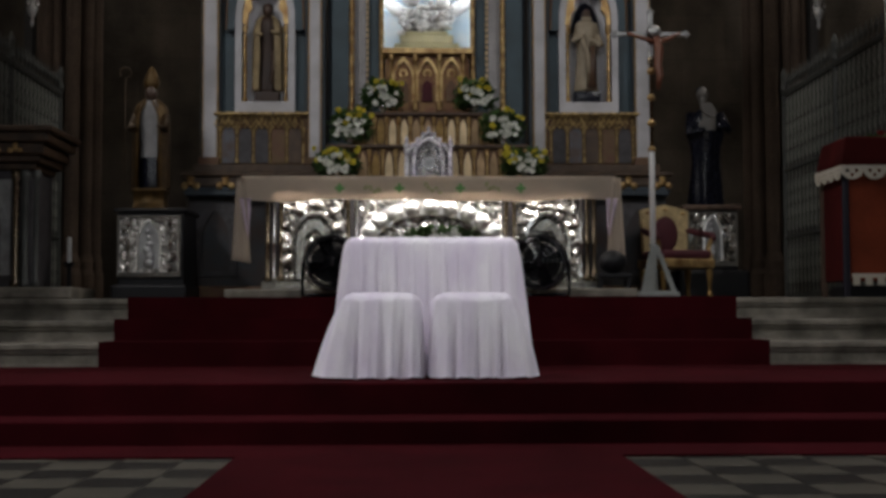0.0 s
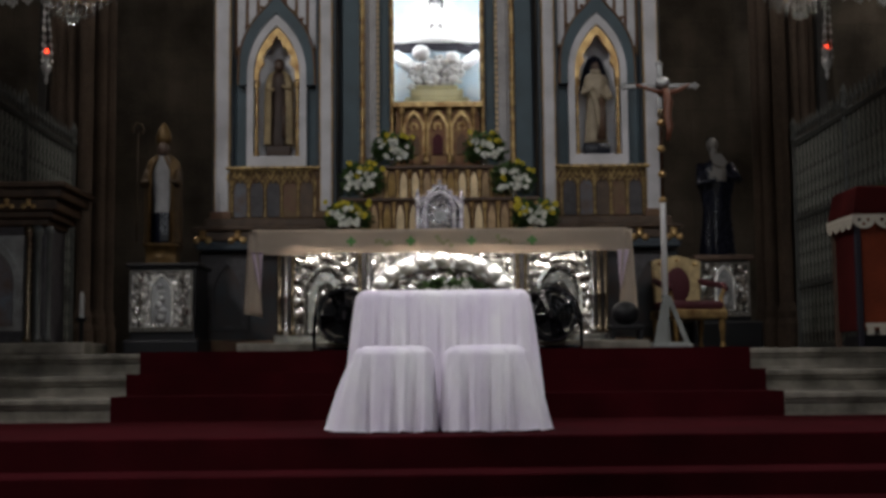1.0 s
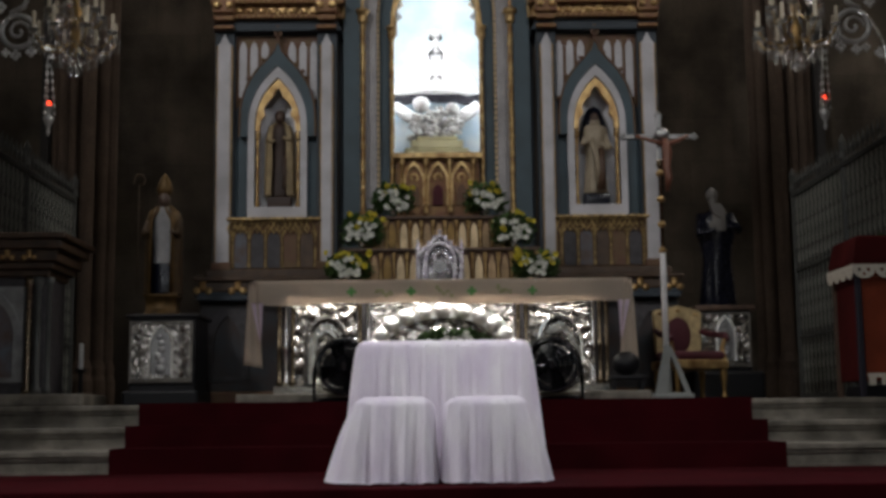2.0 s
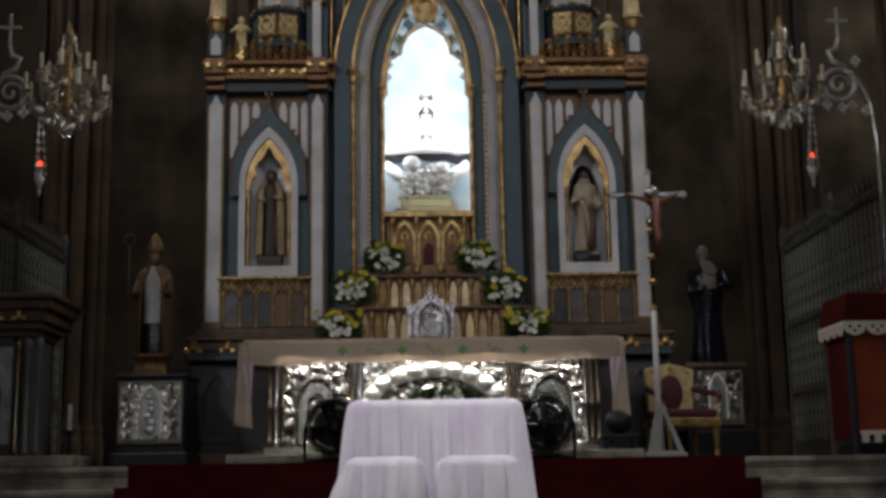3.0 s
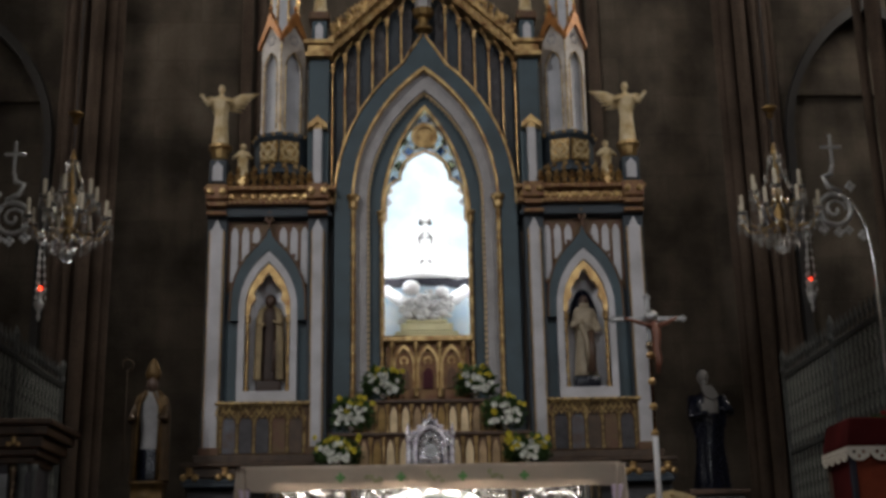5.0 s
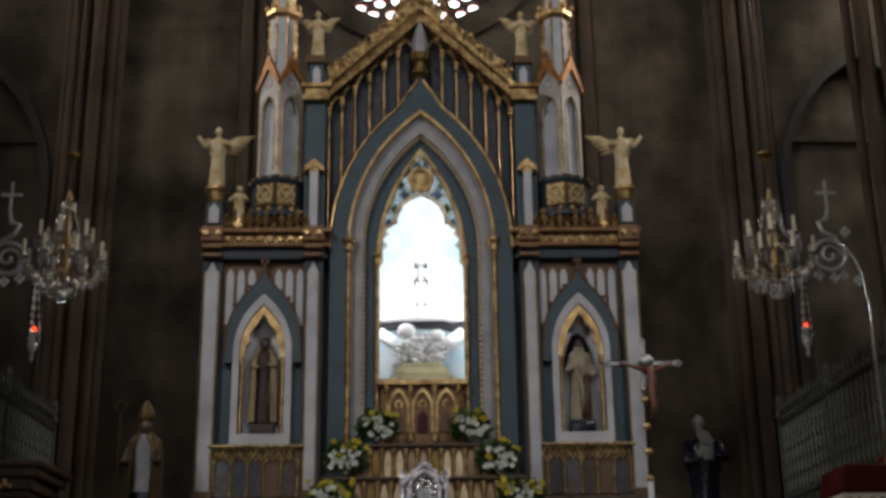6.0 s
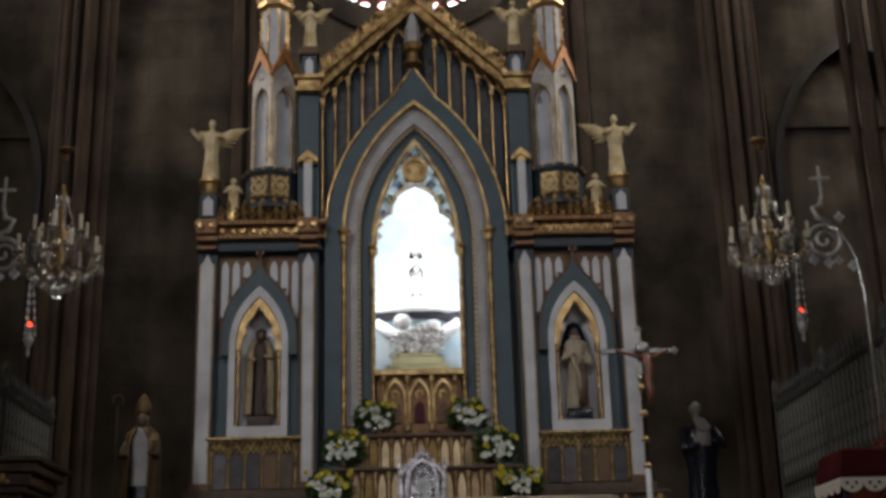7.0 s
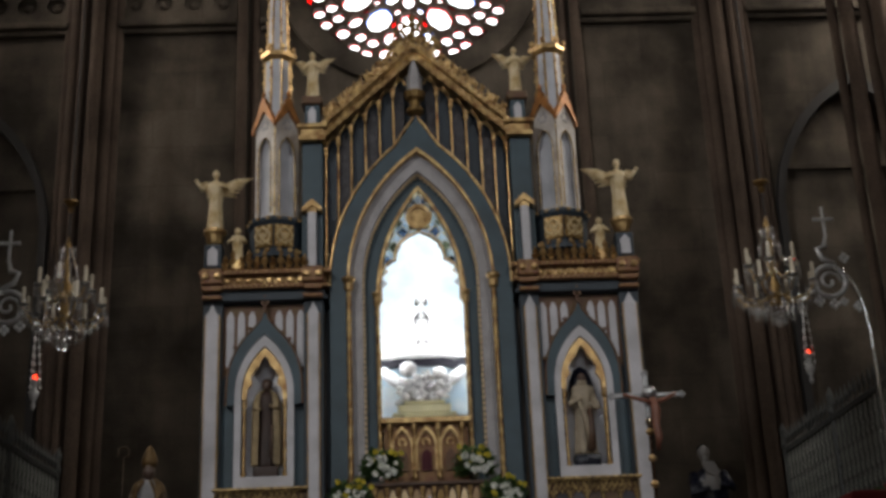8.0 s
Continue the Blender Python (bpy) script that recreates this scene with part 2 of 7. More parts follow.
M = {
    "stone": stone_mat("sooty_stone", (0.15, 0.122, 0.094), (0.105, 0.085, 0.066), 1.1, 0.55, 0.5, 0.62),
    "shaft": mat("shaft_stone", (0.088, 0.063, 0.048), 0.9, spec=0.15, var=0.45, scale=1.2, fine=30, bump=0.3),
    "trim": mat("dark_moulding", (0.035, 0.032, 0.03), 0.8, var=0.3, scale=2, bump=0.2),
    "nave": stone_mat("nave_stone", (0.2, 0.18, 0.155), (0.07, 0.06, 0.05), 1.1, 0.55, 0.3, 0.4),
    "marble": mat("worn_marble", (0.2, 0.18, 0.15), 0.5, var=0.35, scale=5, fine=60, bump=0.08, dirt=(0.075, 0.068, 0.055), spec=0.3),
    "carpet": mat("red_carpet", (0.032, 0.0023, 0.0042), 0.95, spec=0.04, var=0.3, scale=2.5, fine=320, bump=0.5, depth=0.004),
    "tile_light": mat("pale_tile", (0.06, 0.054, 0.043), 0.4, var=0.3, scale=5, fine=70, bump=0.05),
    "tile_dark": mat("dark_tile", (0.012, 0.011, 0.01), 0.4, var=0.4, scale=5, fine=70, bump=0.05),
    "grout": mat("tile_joint", (0.05, 0.045, 0.04), 0.9),
    # the lilac second tone paints the tinted shade of folds as streaks
    "white_cloth": mat("white_satin", (0.77, 0.745, 0.79), 0.7, spec=0.2, var=0.06, scale=5, fine=16, bump=0.45, depth=0.03, dirt=(0.64, 0.57, 0.7), stretch=(1, 1, 0.45)),
    "lilac_cloth": mat("lilac_stole", (0.74, 0.63, 0.74), 0.7, var=0.1),
    "beige_cloth": mat("beige_linen", (0.53, 0.45, 0.37), 0.85, spec=0.15, var=0.12, scale=3, fine=300, bump=0.15, depth=0.002),
    "green_thread": mat("green_embroidery", (0.12, 0.3, 0.09), 0.8, var=0.2),
    "blue": mat("blue_grey_paint", (0.036, 0.063, 0.08), 0.55, var=0.3, scale=3, fine=60, bump=0.08),
    "blue_dark": mat("deep_blue_paint", (0.025, 0.036, 0.048), 0.6, var=0.3, scale=3, fine=60, bump=0.08),
    "white": mat("old_white_paint", (0.5, 0.49, 0.52), 0.5, var=0.2, scale=3, fine=50, bump=0.06, dirt=(0.36, 0.35, 0.36)),
    "gold_plain": mat("dull_gilding", (0.54, 0.385, 0.175), 0.36, 0.85, var=0.45, scale=9, fine=80, bump=0.2, dirt=(0.2, 0.1, 0.04)),
    "gold_pale": mat("pale_gilded_arch", (0.62, 0.47, 0.28), 0.45, 0.35, var=0.3, scale=8, fine=60, bump=0.15),
    "gold_red": mat("red_and_gilt_ground", (0.085, 0.035, 0.022), 0.55, 0.2, var=0.5, scale=14, fine=80, bump=0.3, dirt=(0.12, 0.075, 0.03)),
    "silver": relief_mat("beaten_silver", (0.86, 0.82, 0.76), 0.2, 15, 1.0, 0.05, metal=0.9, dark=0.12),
    "silver_plain": mat("polished_silver", (0.85, 0.84, 0.82), 0.16, 1.0, var=0.2, scale=9, fine=50, bump=0.1),
    "pewter": mat("dull_silver", (0.34, 0.34, 0.34), 0.4, 1.0, var=0.35, scale=9, fine=60, bump=0.2),
    "iron": mat("painted_iron", (0.06, 0.063, 0.06), 0.55, 0.3, var=0.35, scale=8, bump=0.15),
    "wood": mat("dark_wood", (0.085, 0.048, 0.03), 0.5, var=0.4, scale=3, fine=40, bump=0.15, stretch=(6, 6, 1)),
    "wood_red": mat("red_brown_panel", (0.19, 0.036, 0.014), 0.6, spec=0.2, var=0.3, scale=3, fine=40, bump=0.1),
    "red_cloth": mat("dark_red_velvet", (0.055, 0.006, 0.006), 0.9, spec=0.1, var=0.3, scale=4, fine=200, bump=0.2),
    "red_seat": mat("maroon_upholstery", (0.055, 0.005, 0.011), 0.8, var=0.2),
    "lace": mat("cream_lace", (0.55, 0.5, 0.42), 0.8, var=0.15),
    "black": mat("black_plastic", (0.008, 0.008, 0.01), 0.45, var=0.2, spec=0.25),
    "black_gloss": mat("glossy_black_enamel", (0.006, 0.006, 0.008), 0.16, var=0.2, scale=9, fine=30, bump=0.1),
    "ivory": mat("ivory_statue", (0.62, 0.52, 0.34), 0.5, var=0.25, scale=8, bump=0.1, dirt=(0.4, 0.27, 0.1)),
    "statue_white": mat("white_statue", (0.8, 0.8, 0.8), 0.5, var=0.1),
    "brown_habit": mat("brown_statue", (0.04, 0.022, 0.016), 0.6, var=0.3),
    "cream_robe": mat("cream_statue", (0.34, 0.28, 0.2), 0.6, var=0.25, scale=9),
    "black_habit": mat("black_statue", (0.006, 0.007, 0.014), 0.26, var=0.3, spec=0.3),
    "face": mat("painted_wood_face", (0.075, 0.045, 0.032), 0.5, var=0.15),
    "leaf": mat("bouquet_leaf", (0.06, 0.125, 0.03), 0.6, var=0.5, scale=20),
    "petal_white": mat("white_petal", (0.75, 0.76, 0.7), 0.7, var=0.1),
    "petal_yellow": mat("yellow_petal", (0.6, 0.52, 0.05), 0.7, var=0.2, scale=20),
    "candle": mat("wax_candle", (0.45, 0.39, 0.29), 0.5, var=0.1),
    "crystal": glass_mat("cut_crystal", (0.9, 0.9, 0.88), 0.0, 0.9),
    "sky_blue": mat("painted_sky", (0.5, 0.68, 0.8), 0.7, var=0.15, scale=2.6, dirt=(0.86, 0.9, 0.9)),
    "red_glow": glow_mat("red_lamp", (1.0, 0.06, 0.02), 3),
    "daylight": glow_mat("daylight", (0.95, 0.97, 1.0), 8),
    "pane_clear": pane_mat("clear_pane", (0.95, 0.95, 0.95)),
    "pane_red": pane_mat("red_pane", (0.8, 0.05, 0.04)),
    "pane_blue": pane_mat("blue_pane", (0.25, 0.4, 0.8)),
    "pane_spandrel": pane_mat("mottled_pane", (0.8, 0.84, 0.84)),
    "hem_violet": mat("dark_violet_hem", (0.008, 0.006, 0.016), 0.6, var=0.3),
    "pane_pale_blue": pane_mat("pale_blue_pane", (0.5, 0.58, 0.72)),
    "pane_pale_gold": pane_mat("pale_gold_pane", (0.7, 0.68, 0.52)),
    "gold_dull_arch": mat("browned_gilded_arch", (0.36, 0.24, 0.13), 0.5, 0.4, var=0.4, scale=9, fine=60, bump=0.2),
    "tabernacle_silver": relief_mat("lustrous_chased_silver", (0.86, 0.85, 0.9), 0.2, 30, 0.6, 0.05, dark=0.1),
    # the violet second tone paints coloured reflections into the silver
    "tabernacle_bright": mat("lustrous_silver", (0.92, 0.88, 0.94), 0.22, 0.55, var=0.3, scale=24, fine=45, bump=0.8, depth=0.02, dirt=(0.3, 0.24, 0.34)),
    "fringe_gold": mat("old_gilt_fringe", (0.5, 0.36, 0.16), 0.42, 0.7, var=0.45, scale=22, fine=90, bump=0.3, dirt=(0.07, 0.04, 0.02)),
    "gold_dark": mat("tarnished_gilding", (0.24, 0.15, 0.055), 0.45, 0.8, var=0.45, scale=12, bump=0.2),
    "gold_cream": mat("cream_and_gilt_wood", (0.5, 0.38, 0.2), 0.45, 0.2, var=0.35, scale=14, bump=0.2),
    "cream_step": mat("cream_painted_wood", (0.6, 0.57, 0.34), 0.5, var=0.15),
    "corpus": mat("brown_carved_wood", (0.16, 0.06, 0.035), 0.5, var=0.3),
    "grey_metal": mat("grey_painted_metal", (0.22, 0.23, 0.22), 0.5, 0.2, var=0.25),
    "iron_light": mat("worn_grey_iron", (0.22, 0.23, 0.21), 0.38, 0.75, var=0.35, scale=8, bump=0.15),
    "wood_gilt": mat("dark_wood_with_gilt", (0.065, 0.038, 0.022), 0.45, 0.2, var=0.5, scale=10, bump=0.2),
    "copper_gilt": mat("coppery_gilding", (0.4, 0.17, 0.05), 0.5, 0.35, var=0.4, scale=12, fine=70, bump=0.2),
    "turret_grey": mat("worn_grey_white_paint", (0.5, 0.47, 0.44), 0.55, var=0.35, scale=5, fine=50, bump=0.1, dirt=(0.3, 0.25, 0.21)),
    "turret_panel_grey": mat("blue_grey_white_paint", (0.46, 0.47, 0.51), 0.55, var=0.2, scale=5, bump=0.06),
    "base_dark": mat("blackened_blue_paint", (0.014, 0.018, 0.024), 0.5, var=0.5, scale=6, fine=50, bump=0.15, dirt=(0.03, 0.014, 0.01)),
    "silver_box": relief_mat("pale_chased_silver", (0.92, 0.9, 0.85), 0.22, 18, 1.0, 0.06, metal=0.5, dark=0.15),
    "scroll_silver": mat("worn_silver_plate", (0.5, 0.5, 0.49), 0.4, 0.55, var=0.35, scale=9, fine=60, bump=0.2),
    "candle_white": mat("white_wax", (0.7, 0.7, 0.68), 0.5, var=0.08),
    "brown_cope": mat("brown_gilt_cope", (0.06, 0.035, 0.015), 0.5, 0.3, var=0.4, scale=14, bump=0.2),
    "dull_face": mat("dull_pale_paint", (0.13, 0.12, 0.11), 0.6, var=0.2),
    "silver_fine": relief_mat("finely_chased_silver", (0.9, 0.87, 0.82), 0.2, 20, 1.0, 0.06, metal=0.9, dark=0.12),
    "silver_bright": mat("bright_beaten_silver", (0.9, 0.89, 0.86), 0.36, 1.0, var=0.12, scale=14, fine=22, bump=0.7, depth=0.02),
    # near-white, barely metallic: a bright window's reflection put into the base colour
    "pole_silver": mat("reflection_white_silver", (0.93, 0.93, 0.94), 0.35, 0.2, var=0.08, scale=3, fine=40, bump=0.03),
    "bronze": mat("dark_bronze", (0.24, 0.19, 0.13), 0.24, 0.95, var=0.4, scale=9, bump=0.2),
    "predella_dark": mat("dark_painted_panel", (0.05, 0.045, 0.05), 0.6, var=0.5, scale=16, bump=0.1),
    "predella_blue": mat("faded_blue_panel", (0.085, 0.095, 0.115), 0.6, var=0.5, scale=9, bump=0.1, dirt=(0.08, 0.045, 0.032)),
    "red_gilt": mat("red_brown_with_gilt", (0.13, 0.05, 0.028), 0.5, 0.25, var=0.5, scale=18, fine=70, bump=0.4, dirt=(0.24, 0.14, 0.05)),
    "sprig": mat("pale_green_thread", (0.34, 0.34, 0.19), 0.85, var=0.2),
    "bishop_gold": mat("dim_gilt_cope", (0.11, 0.065, 0.022), 0.5, 0.6, var=0.45, scale=14, bump=0.25),
    "bishop_alb": mat("dim_white_alb", (0.26, 0.255, 0.26), 0.7, var=0.25, scale=9),
    "mantle": mat("cream_gilt_mantle", (0.33, 0.25, 0.14), 0.5, var=0.35, scale=12, bump=0.15),
    "order_grey": mat("lilac_grey_paint", (0.33, 0.315, 0.32), 0.6, var=0.25, scale=5),
    "niche_white": mat("white_niche_plaster", (0.78, 0.77, 0.8), 0.7, var=0.12, scale=5),
    "red_flower": mat("red_petal", (0.35, 0.01, 0.02), 0.7),
}

# ---- builders ----


def bm_new():
    return bmesh.new()


def part(name, bm, material, parent=None, label="", smooth=False):
    me = bpy.data.meshes.new(name)
    bm.to_mesh(me)
    bm.free()
    for k in (material if isinstance(material, (list, tuple)) else [material]):
        me.materials.append(M[k])
    if smooth:
        me.shade_smooth()
    ob = new(name, me)
    ob.parent = parent
    if label:
        ob["label"] = label
    return ob


def thing(name, label, category, at=(0, 0, 0), group="", kind=""):
    ob = new(name)
    ob.location = at
    ob.empty_display_size = 0.1
    return tagged(ob, label, category, group, kind)


def mbox(bm, x0, x1, y0, y1, z0, z1, bevel=0.0, mi=0):
    """A box, its edges chamfered where asked."""
    r = bmesh.ops.create_cube(bm, size=1.0, matrix=Matrix.Translation(((x0 + x1) / 2, (y0 + y1) / 2, (z0 + z1) / 2)) @ Matrix.Diagonal((x1 - x0, y1 - y0, z1 - z0, 1)))
    if bevel:
        es = list({e for v in r["verts"] for e in v.link_edges})
        bmesh.ops.bevel(bm, geom=es, offset=bevel, segments=2, affect="EDGES", profile=0.5)
        return bm
    if mi:
        for f in {f for v in r["verts"] for f in v.link_faces}:
            f.material_index = mi
    return bm


def lathe(bm, profile, at=(0, 0, 0), seg=16, squash=1.0, mi=0, turn=0.0):
    """A turned form from (radius, height) pairs."""
    rings = []
    for r, z in profile:
        rings.append([bm.verts.new((at[0] + r * math.cos(turn + 2 * math.pi * k / seg), at[1] + squash * r * math.sin(turn + 2 * math.pi * k / seg), at[2] + z)) for k in range(seg)])
    for a, b in zip(rings, rings[1:]):
        for k in range(seg):
            f = bm.faces.new((a[k], a[(k + 1) % seg], b[(k + 1) % seg], b[k]))
            f.material_index = mi
    for ring, flip in ((rings[0], True), (rings[-1], False)):
        f = bm.faces.new(ring[::-1] if flip else ring)
        f.material_index = mi
    return bm


def tube(bm, pts, radius, seg=8, mi=0, closed=False):
    """A round bar along pts; radius a number or one for each point."""
    pts = [Vector(p) for p in pts]
    n = len(pts)
    rad = radius if isinstance(radius, (list, tuple)) else [radius] * n
    rings = []
    for i, p in enumerate(pts):
        a = pts[(i - 1) % n] if (closed or i > 0) else p
        b = pts[(i + 1) % n] if (closed or i < n - 1) else p
        d = (b - a).normalized()
        side = d.cross(Vector((0.13, 1, 0.07))).normalized()
        up = side.cross(d).normalized()
        rings.append([bm.verts.new(p + rad[i] * (side * math.cos(2 * math.pi * k / seg) + up * math.sin(2 * math.pi * k / seg))) for k in range(seg)])
    pairs = list(zip(rings, rings[1:])) + ([(rings[-1], rings[0])] if closed else [])
    for a, b in pairs:
        for k in range(seg):
            f = bm.faces.new((a[k], a[(k + 1) % seg], b[(k + 1) % seg], b[k]))
            f.material_index = mi
    if not closed:
        bm.faces.new(rings[0][::-1]).material_index = mi
        bm.faces.new(rings[-1]).material_index = mi
    return bm


def ball(bm, x, y, z, r, sx=1, sy=1, sz=1, sub=2, mi=0):
    out = bmesh.ops.create_icosphere(bm, subdivisions=sub, radius=r, matrix=Matrix.Translation((x, y, z)) @ Matrix.Diagonal((sx, sy, sz, 1)))
    if mi:
        for f in {f for v in out["verts"] for f in v.link_faces}:
            f.material_index = mi
    return bm


def plate(bm, loops, y0, y1):
    """An upright slab between y0 and y1 with its outline (and holes) given in x, z."""
    cu = bpy.data.curves.new("outline", "CURVE")
    cu.dimensions, cu.fill_mode, cu.extrude = "2D", "BOTH", (y1 - y0) / 2
    for loop in loops:
        s = cu.splines.new("POLY")
        s.points.add(len(loop) - 1)
        for p, (x, z) in zip(s.points, loop):
            p.co = (x, z, 0, 1)
        s.use_cyclic_u = True
    ob = bpy.data.objects.new("outline", cu)
    me = bpy.data.meshes.new_from_object(ob)
    me.transform(Matrix.Translation((0, (y0 + y1) / 2, 0)) @ Matrix.Rotation(radians(90), 4, "X"))
    bm.from_mesh(me)
    bpy.data.objects.remove(ob)
    bpy.data.curves.remove(cu)
    bpy.data.meshes.remove(me)
    return bm


def gothic(hw, zs, za, cx=0.0, n=9):
    """The curve of a pointed arch, from its left spring over the apex to the right."""
    h = za - zs
    c = (h * h - hw * hw) / (2 * hw)
    R = c + hw
    top = math.atan2(h, -c)
    left = [(cx + c + R * math.cos(math.pi + (top - math.pi) * i / n), zs + R * math.sin(math.pi + (top - math.pi) * i / n)) for i in range(n + 1)]
    right = [(2 * cx - x, z) for x, z in left[::-1]][1:]
    return left + right


def gothic_loop(hw, z0, zs, za, cx=0.0, n=9):
    return [(cx - hw, z0)] + gothic(hw, zs, za, cx, n) + [(cx + hw, z0)]


def gothic_band(ho, zao, hi, zai, z0, zs, cx=0.0, n=9):
    return [(cx - ho, z0)] + gothic(ho, zs, zao, cx, n) + [(cx + ho, z0), (cx + hi, z0)] + gothic(hi, zs, zai, cx, n)[::-1] + [(cx - hi, z0)]


def circle(cx, cz, r, n=16, turn=0.0):
    return [(cx + r * math.cos(turn + 2 * math.pi * k / n), cz + r * math.sin(turn + 2 * math.pi * k / n)) for k in range(n)]


def rect(x0, x1, z0, z1):
    return [(x0, z0), (x1, z0), (x1, z1), (x0, z1)]


# ---- the large structure ----
Z0, Z1, Z2, Z3, Z4, Z5 = 0.035, 0.172, 0.349, 0.522, 0.69, 0.869
Y1, Y2, Y3, Y4, Y5 = 6.6, 7.0, 9.35, 9.83, 10.29
WALL_Y, HALL, BACK, TOP = 15.0, 9.0, -14.0, 15.0


def setting(name, bm, material, label, category, smooth=False):
    return tagged(part(name, bm, material, smooth=smooth), label, category, kind="structure")


bm = mbox(bm_new(), -HALL, HALL, BACK, Y1, Z0 - 0.3, Z0 - 0.006)
floor = setting("floor", bm, "grout", "church floor of worn chequered tiles", "floor")

# stepped platform under the altar
for i, (y, za, zb, what) in enumerate(((Y1, -0.2, Z1, "carpet"), (Y2, -0.2, Z2, "carpet"), (Y3, -0.2, Z3, "marble"), (Y4, -0.2, Z4, "marble"), (Y5, -0.2, Z5, "marble"))):
    bm = bm_new()
    y_end = (Y2, Y3, Y4, Y5, WALL_Y)[i]
    if what == "carpet":
        mbox(bm, -HALL, HALL, y, y_end, za, zb, 0.012)
        setting("step_%d" % (i + 1), bm, "carpet", "broad sanctuary step covered in dark red carpet", "step")
    else:
        mbox(bm, -HALL, HALL, y + 0.045, y_end + 0.045 if i < 4 else y_end, za, zb - 0.05)
        mbox(bm, -HALL, HALL, y, y_end + 0.03 if i < 4 else y_end, zb - 0.05, zb, 0.012)
        mbox(bm, -HALL, HALL, y + 0.022, y + 0.06, zb - 0.075, zb - 0.05, 0.006)
        mbox(bm, -HALL, HALL, y + 0.03, y + 0.06, zb - 0.19, zb - 0.155, 0.006)
        setting("step_%d" % (i + 1), bm, "marble", "worn grey marble sanctuary step with a moulded nosing", "step")

# carpet runs
bm = mbox(bm_new(), -HALL, HALL, 6.07, Y1, Z0 - 0.004, Z0 + 0.01)
tagged(part("carpet_strip", bm, "carpet"), "dark red carpet strip along the lowest step", "carpet")
bm = mbox(bm_new(), -1.0, 0.87, -8.0, 6.068, Z0 - 0.004, Z0 + 0.01)
tagged(part("carpet_runner", bm, "carpet"), "dark red carpet runner on the tiled floor", "carpet")
CX0, CX1, CT = -2.485, 2.545, 0.012
prof = [(Y3 - CT, Z2), (Y3 - CT, Z3 + CT), (Y4 - CT, Z3 + CT), (Y4 - CT, Z4 + CT), (Y5 - CT, Z4 + CT), (Y5 - CT, Z5 + CT), (10.75, Z5 + CT)]
back = [(10.75, Z5), (Y5, Z5), (Y5, Z4), (Y4, Z4), (Y4, Z3), (Y3, Z3), (Y3, Z2)]
bm = bm_new()
rings = [[bm.verts.new((x, y, z)) for y, z in prof + back] for x in (CX0, CX1)]
for k in range(len(rings[0])):
    j = (k + 1) % len(rings[0])
    bm.faces.new((rings[0][k], rings[0][j], rings[1][j], rings[1][k]))
bm.faces.new(rings[0][::-1]), bm.faces.new(rings[1])
bmesh.ops.recalc_face_normals(bm, faces=bm.faces)
tagged(part("stair_carpet", bm, "carpet"), "dark red carpet laid over the marble altar steps", "carpet")

# apse wall with its rose window and blind arches
ROSE_Z, ROSE_R = 10.33, 1.55
bm = plate(bm_new(), [rect(-HALL, HALL, 0.0, TOP), circle(0, ROSE_Z, 1.72, 48)]
           + [gothic_loop(1.16, 0.8, 6.5, 8.4, s * 5.93, 12)[::-1] for s in (-1, 1)], WALL_Y, WALL_Y + 0.6)
wall = setting("wall_east", bm, "stone", "sooty grey stone apse wall with damp stains", "wall")
bm = bm_new()
for s in (-1, 1):
    bm = plate(bm_new(), [rect(s * 5.93 - 1.3, s * 5.93 + 1.3, 0.7, 8.6)], WALL_Y + 0.1, WALL_Y + 0.62)
    setting("wall_recess", bm, "stone", "plastered stone back of a blind arch", "wall")
for s in (-1, 1):
    bm = plate(bm_new(), [gothic_band(1.22, 8.5, 1.12, 8.34, 0.87, 6.5, s * 5.93, 14)], WALL_Y - 0.1, WALL_Y + 0.097)
    setting("arch_trim", bm, "trim", "dark moulded pointed arch on a stone wall", "moulding")
    bm = bm_new()
    mbox(bm, s * 5.93 - 1.12, s * 5.93 + 1.12, WALL_Y + 0.05, WALL_Y + 0.11, 7.15, 7.25, 0.02)
    setting("arch_rail", bm, "stone", "thin stone string course inside the arch", "moulding")


def shaft(x, y, r, z0=0.87, z1=TOP):
    bm = lathe(bm_new(), [(r * 1.7, z0), (r * 1.7, z0 + 0.35), (r * 1.3, z0 + 0.42), (r * 1.45, z0 + 0.5), (r, z0 + 0.6), (r, z1)], (x, y, 0), 14)
    return setting("wall_shaft", bm, "shaft", "slender brown stone wall shaft", "column", smooth=False)


for s in (-1, 1):
    for x, y, r in ((3.93, 14.96, 0.05), (4.05, 14.9, 0.07), (4.2, 14.82, 0.085), (4.38, 14.8, 0.05), (4.5, 14.86, 0.07), (4.62, 14.95, 0.05), (2.1, 14.97, 0.06), (2.27, 14.93, 0.07),
                    (5.6, 14.35, 0.06), (5.76, 14.25, 0.1), (5.96, 14.15, 0.06), (6.14, 14.1, 0.12), (6.36, 14.2, 0.07)):
        if x > 5 and s < 0:
            x += 0.5
        shaft(s * x, y, r)
    bm = mbox(bm_new(), s * 4.28 - 0.36, s * 4.28 + 0.36, 14.9, 15.0, 0.87, TOP, 0.02)
    setting("wall_pier", bm, "shaft", "brown stone pier behind the wall shafts", "column")
